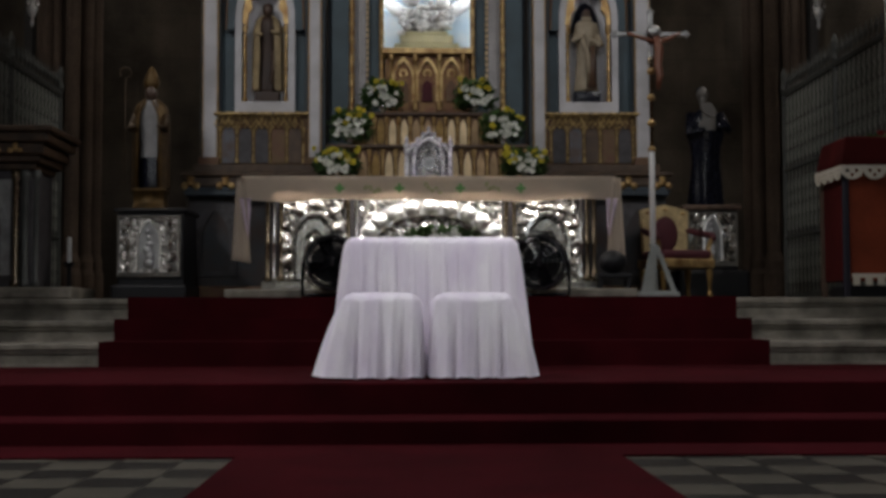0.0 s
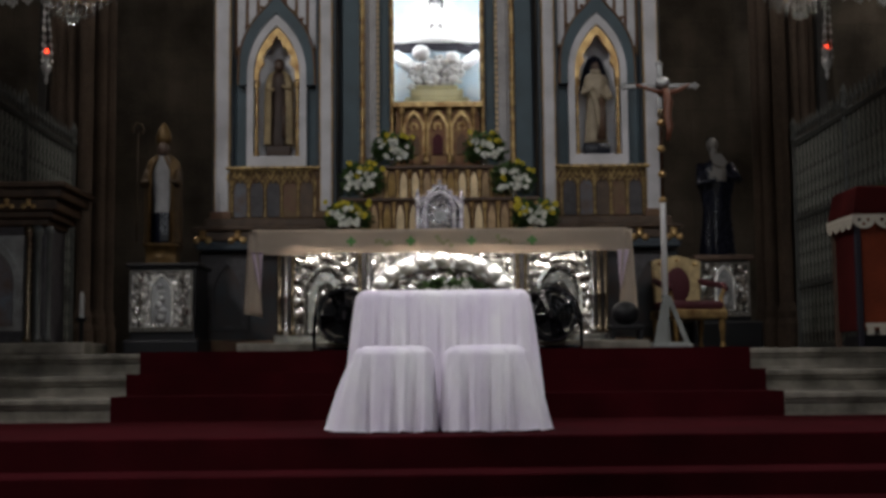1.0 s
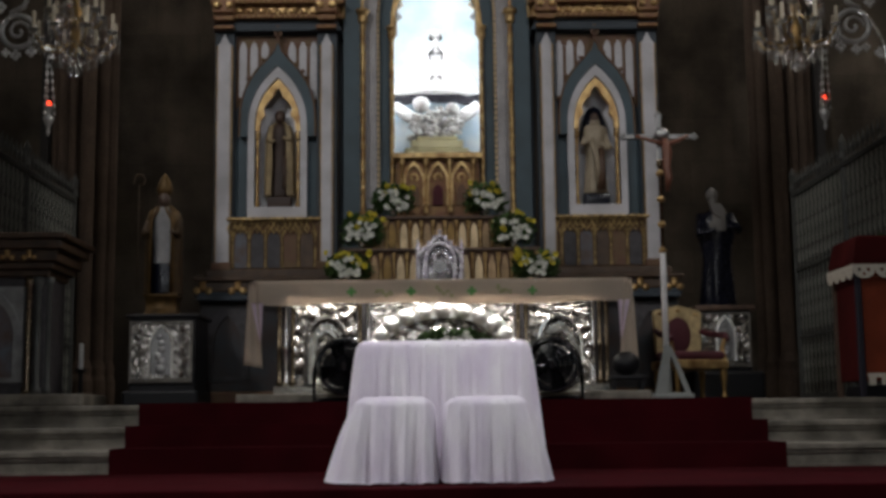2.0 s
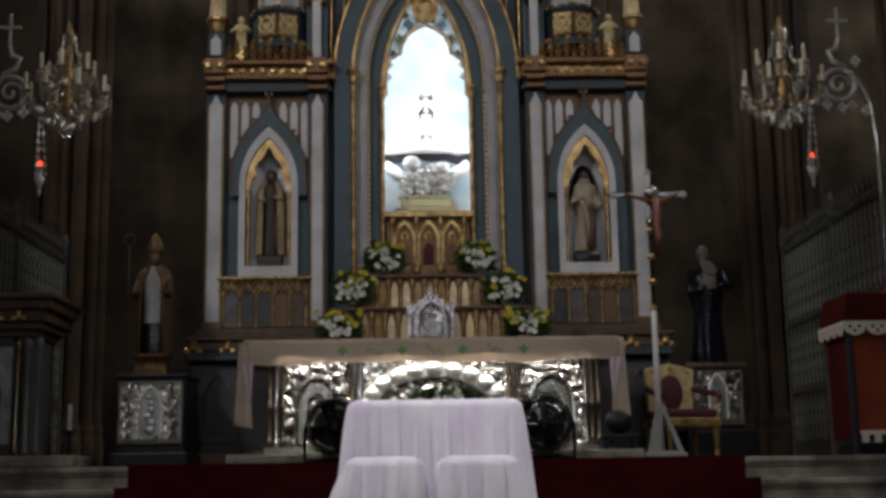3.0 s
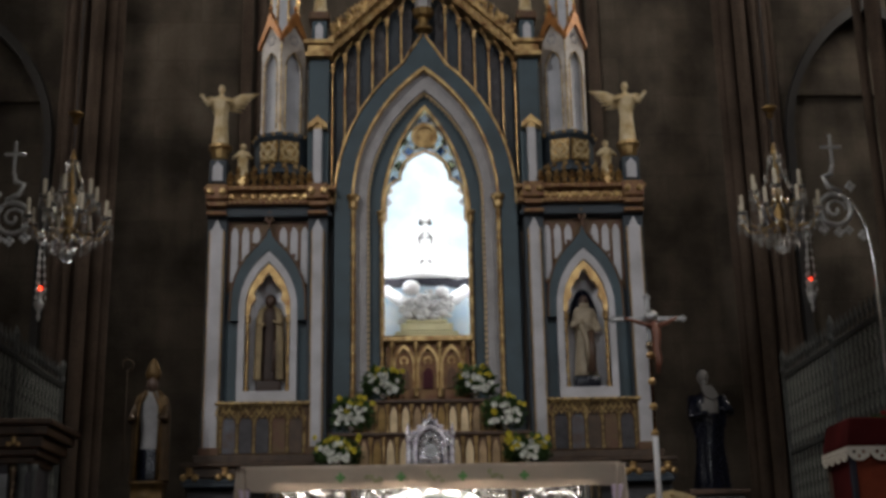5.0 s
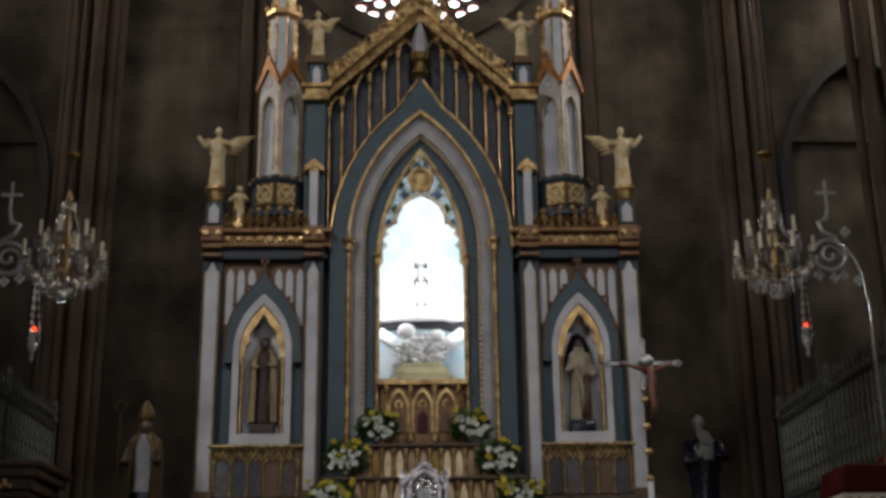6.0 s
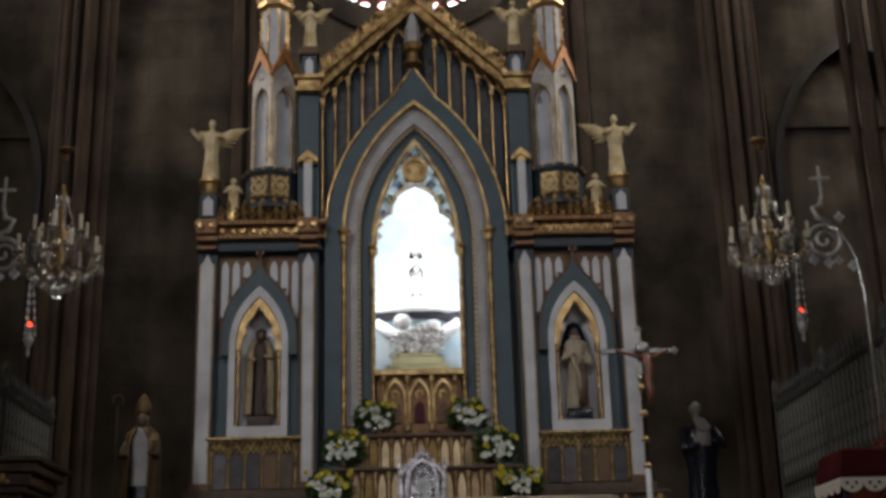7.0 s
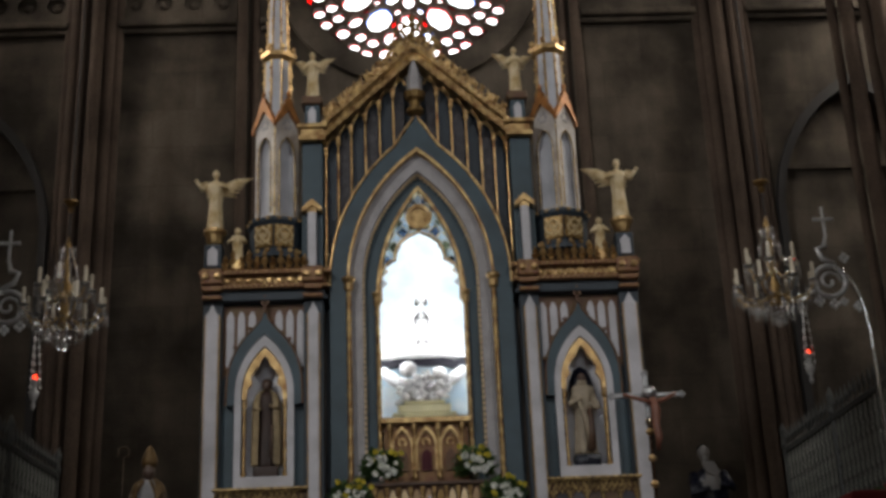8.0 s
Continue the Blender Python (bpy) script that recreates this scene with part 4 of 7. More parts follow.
        ap("gable_edge", bm, "copper_gilt", "copper-toned gilt gablet edge")
        bm = bm_new()
        for q in range(6):
            ball(bm, 0.05 * math.cos(q * 1.047), -0.012, 6.57 + 0.05 * math.sin(q * 1.047), 0.022, 1, 0.6, 1, 1)
        face(bm, matrix=place, verts=bm.verts)
        ap("gable_rosette", bm, "order_grey", "grey carved rosette")
        a -= math.pi / 4
        bm = tube(bm_new(), [(tx + R * math.cos(a), RY + 0.2 + R * math.sin(a), 5.46), (tx + R * math.cos(a), RY + 0.2 + R * math.sin(a), 6.56)], 0.011, 6)
        ap("turret_edge", bm, "fringe_gold", "dull gilt corner bead")
    bm = lathe(bm_new(), [(0.15, 6.6), (0.14, 7.4), (0.15, 7.42), (0.12, 7.46), (0.1, 8.1), (0.02, 9.2)], (tx, RY + 0.2, 0), 8, turn=radians(22.5))
    ap("spire", bm, "turret_panel_grey", "white octagonal spire")
    bm = bm_new()
    for k in range(8):
        a = radians(22.5) + k * math.pi / 4
        tube(bm, [(tx + r * math.cos(a), RY + 0.2 + r * math.sin(a), z) for r, z in ((0.15, 6.65), (0.14, 7.4), (0.12, 7.5), (0.1, 8.1), (0.02, 9.2))], 0.013, 6)
        for j in range(14):
            z = 6.8 + j * 0.15
            r = 0.15 if z < 7.4 else 0.125 - (z - 7.4) * 0.03
            ball(bm, tx + (r + 0.01) * math.cos(a), RY + 0.2 + (r + 0.01) * math.sin(a), z, 0.02, 1, 1, 1, 1)
    lathe(bm, [(0.15, 7.36), (0.19, 7.4), (0.19, 7.45), (0.14, 7.48)], (tx, RY + 0.2, 0), 8, turn=radians(22.5))
    for k in range(8):
        a = radians(22.5) + k * math.pi / 4
        ball(bm, tx + 0.19 * math.cos(a), RY + 0.2 + 0.19 * math.sin(a), 7.49, 0.03, 1, 1, 1.5, 1)
    ap("spire_crocket", bm, "gold_plain", "gilt crockets up the spire")

    # angel pedestal on the outer pilaster, white colonnette beside the arch
    for x, z1 in ((s * 2.1, 5.34),):
        bm = mbox(bm_new(), x - 0.09, x + 0.09, RY - 0.1, RY + 0.1, 4.9, 5.17, 0.02)
        ap("pedestal", bm, "blue_dark", "blue statue pedestal")
        bm = plate(bm_new(), [[(x - 0.05, 4.93), (x + 0.05, 4.93), (x + 0.05, 5.08), (x, 5.14), (x - 0.05, 5.08)]], RY - 0.118, RY - 0.09)
        ap("pedestal_lancet", bm, "white", "white blind lancet")
        bm = lathe(bm_new(), [(0.06, 5.17), (0.08, 5.2), (0.1, 5.28), (0.12, 5.31), (0.12, 5.34)], (x, RY, 0), 10)
        ap("pedestal_capital", bm, "gold_plain", "gilt pedestal capital")
    px = s * 1.1
    bm = mbox(bm_new(), px - 0.11, px + 0.11, RY + 0.02, RY + 0.3, 4.87, 6.35, 0.015)
    ap("pier", bm, "blue", "blue pier beside the arch")
    bm = mbox(bm_new(), px - 0.045, px + 0.045, RY - 0.06, RY + 0.03, 4.9, 5.52, 0.015)
    ap("pinnacle", bm, "white", "white slim pinnacle")
    bm = plate(bm_new(), [[(px - 0.1, 5.5), (px - 0.1, 5.55), (px, 5.64), (px + 0.1, 5.55), (px + 0.1, 5.5), (px + 0.05, 5.53), (px, 5.57), (px - 0.05, 5.53)]], RY - 0.085, RY + 0.03)
    plate(bm, [[(px - 0.05, 5.5), (px + 0.05, 5.5), (px + 0.05, 5.53), (px, 5.57), (px - 0.05, 5.53)]], RY - 0.06, RY + 0.03)
    ap("pinnacle_cap", bm, "gold_plain", "gilt pinnacle cap")
    bm = mbox(bm_new(), px - 0.14, px + 0.14, RY - 0.06, RY + 0.3, 6.32, 6.38, 0.01)
    mbox(bm, px - 0.12, px + 0.12, RY - 0.04, RY + 0.3, 6.38, 6.46, 0.01)
    mbox(bm, px - 0.16, px + 0.16, RY - 0.08, RY + 0.3, 6.46, 6.51, 0.01)
    ap("pier_capital", bm, "gold_plain", "gilt pier capital")
    bm = mbox(bm_new(), px - 0.08, px + 0.08, RY + 0.0, RY + 0.2, 6.51, 6.76, 0.015)
    ap("upper_pedestal", bm, "blue", "blue upper pedestal")
    bm = plate(bm_new(), [[(px - 0.04, 6.54), (px + 0.04, 6.54), (px + 0.04, 6.68), (px, 6.73), (px - 0.04, 6.68)]], RY - 0.015, RY + 0.01)
    ap("pedestal_lancet", bm, "white", "white blind lancet")
    bm = mbox(bm_new(), px - 0.11, px + 0.11, RY - 0.03, RY + 0.23, 6.76, 6.86, 0.02)
    ap("upper_pedestal_cap", bm, "gold_red", "gilt pedestal cap")

# centre: the great arch and its orders
SZ = 4.74
bm = plate(bm_new(), [[(-0.99, 2.2), (-0.99, 4.9), (-0.97, 6.4), (0, 6.8), (0.97, 6.4), (0.99, 4.9), (0.99, 2.2)], gothic_loop(0.5, 3.3, 4.6, 5.88)[::-1]], RY + 0.32, RY + 0.4)
ap("centre_wall", bm, "blue_dark", "dark blue centre wall")
outer = gothic(0.925, SZ, 6.42, 0, 14)
tip = [(-0.1, 6.46), (-0.03, 6.56), (0, 6.68), (0.03, 6.56), (0.1, 6.46)]
band = [(-0.925, 2.2)] + outer[:13] + tip + outer[-13:] + [(0.925, 2.2), (0.75, 2.2)] + gothic(0.75, SZ, 6.2, 0, 14)[::-1] + [(-0.75, 2.2)]
bm = plate(bm_new(), [band], RY + 0.0, RY + 0.34)
ap("outer_order", bm, "blue", "blue painted outer arch order")
bm = tube(bm_new(), [(x, RY - 0.005, z) for x, z in [(-0.925, 4.7)] + outer[:13] + tip + outer[-13:] + [(0.925, 4.7)]], 0.015, 6)
ap("outer_bead", bm, "gold_plain", "gilt bead of the great arch")
bm = plate(bm_new(), [gothic_band(0.752, 6.22, 0.73, 6.175, SZ, SZ, 0, 14)], RY - 0.02, RY + 0.1)
ap("middle_bead", bm, "gold_plain", "gilt band of the great arch")
bm = plate(bm_new(), [gothic_band(0.73, 6.175, 0.6, 5.98, 2.7, SZ, 0, 14)], RY + 0.06, RY + 0.34)
ap("white_order", bm, "order_grey", "greyish arch order")
bm = plate(bm_new(), [gothic_band(0.6, 5.985, 0.46, 5.84, 2.7, SZ - 0.08, 0, 14)], RY + 0.16, RY + 0.36)
ap("inner_order", bm, "blue", "blue inner arch order")
curve = gothic(0.598, SZ, 5.975, 0, 26)
pts = [(-0.598, 2.8 + i * 0.057) for i in range(34)] + curve + [(0.598, 4.68 - i * 0.057) for i in range(34)]
den = ap("dentil", mbox(bm_new(), -0.024, 0.024, RY - 0.025, RY + 0.025, Z5 - 0.018, Z5 + 0.018), "gold_pale")
for i, (x, z) in enumerate(pts):
    ob = den if i == 0 else new("dentil", den.data)
    ob.parent = altarpiece
    ob.location = (x, 0.145, z - Z5)
bm = plate(bm_new(), [gothic_band(0.462, 5.845, 0.435, 5.8, 3.32, 4.6, 0, 14)], RY + 0.14, RY + 0.3)
ap("opening_frame", bm, "gold_plain", "gilt frame of the lit opening")
for s in (-1, 1):
    bm = bm_new()
    colonette(bm, s * 0.735, RY - 0.005, 2.7, 4.72, 0.026)
    ap("arch_colonette", bm, "gold_plain", "gilt twisted colonette")
    bm = bm_new()
    colonette(bm, s * 0.45, RY + 0.12, 3.0, 4.6, 0.022)
    ap("arch_colonette", bm, "gold_plain", "gilt twisted colonette")
    for ix, iy, iz, k in ((0.735, -0.005, 4.66, 1.0), (0.45, 0.12, 4.56, 0.75)):
        bm = lathe(bm_new(), [(0.03 * k, 0), (0.045 * k, 0.02 * k), (0.03 * k, 0.035 * k), (0.05 * k, 0.08 * k), (0.07 * k, 0.1 * k), (0.07 * k, 0.13 * k)], (s * ix, RY + iy, iz), 12)
        ap("impost", bm, "gold_plain", "turned gilt capital", True)

# openwork gable
GA, GS = 7.46, 0.93
rnd = random.Random(17)
for s in (-1, 1):
    for nm, mt, lab, off, hh, yy in (("gable_rail", "gold_plain", "gilt raking rail", 0.0, 0.055, -0.03), ("gable_rail", "gold_plain", "gilt raking rail", -0.145, 0.055, -0.03),
                                     ("gable_band", "gold_plain", "gilt band of beads", -0.05, 0.1, 0.03)):
        bm = plate(bm_new(), [[(s * 1.02, GA - GS * 1.02 + off), (0, GA + off), (0, GA + off - hh), (s * 1.02, GA - GS * 1.02 + off - hh)]], RY + yy, RY + 0.2)
        if nm == "gable_band":
            for i in range(26):
                x = 0.03 + i * 0.038
                ball(bm, s * x, RY + 0.025, GA - GS * x - 0.1, 0.02, 1, 0.8, 1, 1)
        ap(nm, bm, mt, lab)
    for i in range(13):
        x = 0.07 + i * 0.073
        z = GA - GS * x
        bm = lathe(bm_new(), [(0.03, -0.02), (0.022, 0.03), (0.036, 0.07), (0.016, 0.11), (0.026, 0.14), (0.004, 0.21)], (s * x, RY + 0.06, z), 6)
        for q in range(16):
            ball(bm, s * x + rnd.uniform(-0.045, 0.045), RY + rnd.uniform(0.0, 0.08), z + rnd.uniform(-0.03, 0.15), rnd.uniform(0.012, 0.026), 1, 0.7, 1.3, 1)
        ap("gable_crocket", bm, "gold_plain", "gilt leafy crocket")
    for i in range(15):
        x = 0.05 + i * 0.066
        bm = bm_new()
        for dz in (-0.025, -0.17):
            ball(bm, s * x, RY - 0.035, GA - GS * x + dz, 0.026, 1.2, 0.6, 1, 1)
            ball(bm, s * (x + 0.033), RY - 0.035, GA - GS * (x + 0.033) + dz, 0.016, 1, 0.6, 1, 1)
        tube(bm, [(s * (x - 0.03), RY + 0.0, GA - GS * x - 0.07), (s * x, RY - 0.01, GA - GS * x - 0.13), (s * (x + 0.03), RY + 0.0, GA - GS * x - 0.1)], 0.012, 5)
        ap("gable_leaf", bm, "gold_plain", "gilt leaf relief on the rake")
    cols = (0.96, 0.83, 0.69, 0.54, 0.385, 0.235)
    for i, x in enumerate(cols):
        zt = GA - GS * x - 0.36
        k = [z for xx, z in outer if xx <= -x + 0.04]
        zb = max(k) if k else 5.2
        bm = bm_new()
        lathe(bm, [(0.024, zb - 0.06), (0.024, zb - 0.02), (0.009, zb), (0.008, zt - 0.04), (0.026, zt), (0.026, zt + 0.02)], (s * x, RY + 0.08, 0), 8)
        ball(bm, s * x, RY + 0.06, zt + 0.05, 0.03, 1, 0.8, 1.2, 1)
        ap("gable_colonette", bm, "gold_plain", "gilt openwork colonette")
        x2 = cols[i + 1] if i < 5 else 0.1
        zt2 = GA - GS * x2 - 0.36
        xm = (x + x2) / 2
        za = GA - GS * xm - 0.2
        bm = tube(bm_new(), [(s * x, RY + 0.08, zt), (s * (x - 0.015), RY + 0.08, zt + 0.09), (s * xm, RY + 0.08, za), (s * (x2 + 0.012), RY + 0.08, zt2 + 0.04), (s * x2, RY + 0.08, zt2)], 0.01, 6)
        for q in range(3):
            ball(bm, s * (x - 0.02 - 0.02 * q), RY + 0.06, zt + 0.12 + 0.03 * q, 0.018, 1, 0.7, 1, 1)
        ap("gable_arch", bm, "gold_plain", "gilt pierced arch under the rake")
        w = (x - x2) / 2 - 0.022
        bm = plate(bm_new(), [[(s * (xm - w), zb - 0.05), (s * (xm + w), zb - 0.05), (s * (xm + w), zt + 0.0), (s * xm, za - 0.05), (s * (xm - w), zt + 0.05)]], RY + 0.16, RY + 0.24)
        ap("gable_lancet", bm, "predella_dark" if i % 2 else "blue_dark", "dark painted lancet behind the openwork")
        bm = plate(bm_new(), [[(s * (xm - w), zb - 0.05), (s * (xm + w), zb - 0.05), (s * (xm + w), zb + 0.08), (s * (xm - w), zb + 0.16)]], RY + 0.15, RY + 0.165)
        ap("gable_panel", bm, "red_gilt", "dull red painted panel behind the openwork")
bm = lathe(bm_new(), [(0.05, 6.6), (0.1, 6.63), (0.1, 6.66), (0.06, 6.68), (0.06, 6.76), (0.1, 6.79), (0.12, 6.86)], (0, RY + 0.0, 0), 10)
ap("finial_base", bm, "gold_dark", "gilt finial base")
bm = lathe(bm_new(), [(0.085, 6.86), (0.085, 7.04), (0.055, 7.13), (0.045, 7.17), (0.012, 7.27)], (0, RY, 0), 6)
ap("finial", bm, "order_grey", "greyish white central finial")
bm = bm_new()
for sx in (-1, 1):
    for z0, w, h in ((7.36, 0.3, 0.2), (7.46, 0.22, 0.24), (7.58, 0.12, 0.2)):
        tube(bm, [(0, RY + 0.08, z0), (sx * w * 0.6, RY + 0.08, z0 + 0.02), (sx * w, RY + 0.08, z0 + h * 0.5), (sx * w * 0.7, RY + 0.08, z0 + h), (sx * w * 0.45, RY + 0.08, z0 + h * 0.7)], [0.022, 0.02, 0.02, 0.016, 0.01], 6)
        for q in range(7):
            ball(bm, sx * (w * rnd.uniform(0.2, 1.05)), RY + 0.06, z0 + h * rnd.uniform(0.1, 1.0), rnd.uniform(0.018, 0.032), 1, 0.7, 1.2, 1)
for i in range(7):
    ball(bm, 0, RY + 0.06, 7.42 + i * 0.065, 0.05 - i * 0.004, 1, 0.7, 1, 1)
lathe(bm, [(0.03, 7.4), (0.03, 7.8), (0.05, 7.84), (0.01, 7.9)], (0, RY + 0.1, 0), 8)
ap("apex_ornament", bm, "gold_dark", "gilt openwork apex ornament of scrolls")
bm = plate(bm_new(), [[(-1.0, 6.4), (0, 7.34), (1.0, 6.4), (0.9, 5.3), (0.75, 5.6), (0, 6.6), (-0.75, 5.6), (-0.9, 5.3)]], RY + 0.24, RY + 0.3)
ap("gable_backing", bm, "blue_dark", "dark blue board behind the gable")

# lit niche of the centre
bm = mbox(bm_new(), -0.62, 0.62, RY + 1.15, RY + 1.19, 3.2, 6.0)
ap("niche_back", bm, "sky_blue", "bright painted sky at the back of the niche")
bm = mbox(bm_new(), -0.62, -0.58, RY + 0.4, RY + 1.15, 3.2, 6.0)
mbox(bm, 0.58, 0.62, RY + 0.4, RY + 1.15, 3.2, 6.0)
mbox(bm, -0.62, 0.62, RY + 0.4, RY + 1.19, 6.0, 6.04)
mbox(bm, -0.62, 0.62, RY + 0.3, RY + 1.19, 3.26, 3.33)
ap("niche_shell", bm, "white", "white niche lining")
lamp = bpy.data.lights.new("niche_lamp", "AREA")
lamp.shape, lamp.size, lamp.size_y, lamp.energy, lamp.color = "RECTANGLE", 1.0, 0.25, 10, (0.95, 0.98, 1.0)
ob = new("niche_lamp", lamp)
ob.matrix_world = look((0, RY + 0.52, 5.92), (0, RY + 0.95, 4.3))
for s in (-1, 1):
    lamp = bpy.data.lights.new("niche_tube", "AREA")
    lamp.shape, lamp.size, lamp.size_y, lamp.energy, lamp.color = "RECTANGLE", 0.05, 1.7, 12, (0.95, 0.98, 1.0)
    ob = new("niche_tube", lamp)
    ob.matrix_world = look((s * 0.54, RY + 0.43, 4.2), (s * 0.02, RY + 0.8, 4.1))
# tracery in the arch head
inner = [(-0.415, 4.6), (-0.42, 4.8), (-0.41, 4.9), (-0.37, 4.99), (-0.31, 5.04), (-0.262, 5.055), (-0.262, 5.1), (-0.245, 5.17), (-0.2, 5.25), (-0.12, 5.315), (0, 5.367)]
inner = inner + [(-x, z) for x, z in inner[-2::-1]]
bm = tube(bm_new(), [(x, RY + 0.25, z) for x, z in inner], 0.02, 6)
ap("tracery", bm, "blue", "cusped blue tracery bar")
bm = tube(bm_new(), [(x, RY + 0.232, z) for x, z in inner], 0.011, 6)
ap("tracery_bead", bm, "gold_plain", "gilt bead of the tracery")
for s in (-1, 1):
    for k, (x, z, r) in enumerate(((0.17, 5.36, 0.055), (0.27, 5.2, 0.06), (0.33, 5.05, 0.045), (0.385, 4.93, 0.035), (0.13, 5.62, 0.035), (0.21, 5.47, 0.045), (0.3, 5.34, 0.035), (0.36, 5.18, 0.035), (0.4, 5.05, 0.025), (0.08, 5.41, 0.03), (0.05, 5.7, 0.025), (0.39, 4.8, 0.03))):
        bm = tube(bm_new(), [(s * x + r * (1 + 0.25 * math.cos(4 * a)) * math.cos(a), RY + 0.25, z + r * (1 + 0.25 * math.cos(4 * a)) * math.sin(a)) for a in [2 * math.pi * q / 16 for q in range(16)]], 0.008, 5, closed=True)
        ap("quatrefoil", bm, "order_grey" if k % 3 else "gold_plain", "small pierced quatrefoil")
        bm = plate(bm_new(), [circle(s * x, z, r, 10)], RY + 0.262, RY + 0.268)
        ap("tracery_pane", bm, ("pane_pale_blue", "pane_pale_gold", "pane_pale_blue", "pane_clear")[k % 4], "tinted glass pane")
for s in (-1, 1):
    bm = plate(bm_new(), [[(s * -x, z) for x, z in inner[:11]] + [(0, 5.8), (s * 0.2, 5.7), (s * 0.48, 5.2), (s * 0.48, 4.6)]], RY + 0.275, RY + 0.279)
    ap("spandrel_glass", bm, "pane_spandrel", "mottled tinted glass spandrel")
bm = plate(bm_new(), [circle(0, 5.52, 0.14, 24), circle(0, 5.52, 0.1, 24)], RY + 0.2, RY + 0.25)
plate(bm, [circle(0, 5.52, 0.101, 20)], RY + 0.235, RY + 0.255)
for k in range(8):
    a = k * math.pi / 4
    tube(bm, [(0.05 * math.cos(a), RY + 0.235, 5.52 + 0.05 * math.sin(a)), (0.11 * math.cos(a), RY + 0.235, 5.52 + 0.11 * math.sin(a))], 0.008, 5)
ap("medallion", bm, "gold_plain", "round gilt medallion")

# gilt panel under the niche
bm = plate(bm_new(), [rect(-0.41, 0.41, 2.7, 3.32)], RY + 0.1, RY + 0.3)
ap("throne_panel", bm, "red_gilt", "red and gilt panel under the niche")
bm = mbox(bm_new(), -0.45, 0.45, RY + 0.02, RY + 0.3, 3.28, 3.34, 0.012)
ap("throne_cornice", bm, "gold_plain", "gilt shelf under the niche")
for i in (-1, 0, 1):
    cx = i * 0.235
    bm = plate(bm_new(), [gothic_band(0.105, 3.26, 0.085, 3.22, 2.82, 3.06, cx, 6)], RY + 0.06, RY + 0.11)
    for k in range(7):
        a = -0.6 + k * 0.75
        ball(bm, cx + 0.035 * math.cos(a), RY + 0.09, 3.1 + 0.035 * math.sin(a), 0.016, 1, 0.7, 1, 1)
    ap("throne_arch", bm, "gold_plain", "gilt pointed arch with a scroll")
    bm = plate(bm_new(), [gothic_loop(0.05, 2.82, 2.95, 3.03, cx, 5)], RY + 0.075, RY + 0.105)
    ap("throne_figure", bm, "red_seat" if i == 0 else "gold_red", "dull red painted panel")
for i in range(4):
    bm = bm_new()
    colonette(bm, -0.3525 + i * 0.235, RY + 0.06, 2.74, 3.28, 0.016)
    ap("throne_colonette", bm, "gold_plain", "gilt colonette")

# stepped gradines with gilt arches
for z0, z1, y, hw, n in ((2.29, 2.63, 11.62, 0.72, 13), (1.9, 2.29, 11.36, 0.9, 15)):
    bm = mbox(bm_new(), -hw, hw, y, RY + 0.1, z0 - 0.02, z1 - 0.03)
    ap("gradine", bm, "gold_red", "dark red gradine step")
    bm = mbox(bm_new(), -hw - 0.03, hw + 0.03, y - 0.05, RY + 0.1, z1 - 0.03, z1, 0.008)
    ap("gradine_top", bm, "wood", "dark gradine ledge")
    for i in range(n):
        x = -hw + (i + 0.5) * 2 * hw / n
        bm = plate(bm_new(), [gothic_loop(hw / n * 0.6, z0 + 0.02, z0 + 0.18, z1 - 0.06, x, 5)], y - 0.025, y)
        ap("gradine_arch", bm, ("gold_pale", "gold_dull_arch", "gold_pale", "gold_dull_arch", "gold_dark")[(i * 3 + n) % 5], "gilt pointed arch")
        bm = bm_new()
        colonette(bm, x + hw / n, y - 0.012, z0, z1 - 0.04, 0.012, False)
        ap("gradine_colonette", bm, "gold_plain", "gilt colonette")
# ---- the altar ----
def perimeter(hx, hy, r, n):
    """Points and outward normals round a rounded rectangle."""
    out = []
    for cx, cy, a0 in ((hx - r, -hy + r, -90), (hx - r, hy - r, 0), (-hx + r, hy - r, 90), (-hx + r, -hy + r, 180)):
        for k in range(5):
            a = radians(a0 + 90 * k / 4)
            out.append((cx + r * math.cos(a), cy + r * math.sin(a), math.cos(a), math.sin(a)))
    dense = []
    total = 0
    seq = out + [out[0]]
    for a, b in zip(seq, seq[1:]):
        total += math.hypot(b[0] - a[0], b[1] - a[1])
    step = total / n
    acc = 0
    for a, b in zip(seq, seq[1:]):
        d = math.hypot(b[0] - a[0], b[1] - a[1])
        while acc <= d and len(dense) < n:
            f = acc / d if d else 0
            dense.append(tuple(a[i] + (b[i] - a[i]) * f for i in range(4)))
            acc += step
        acc -= d
    return dense


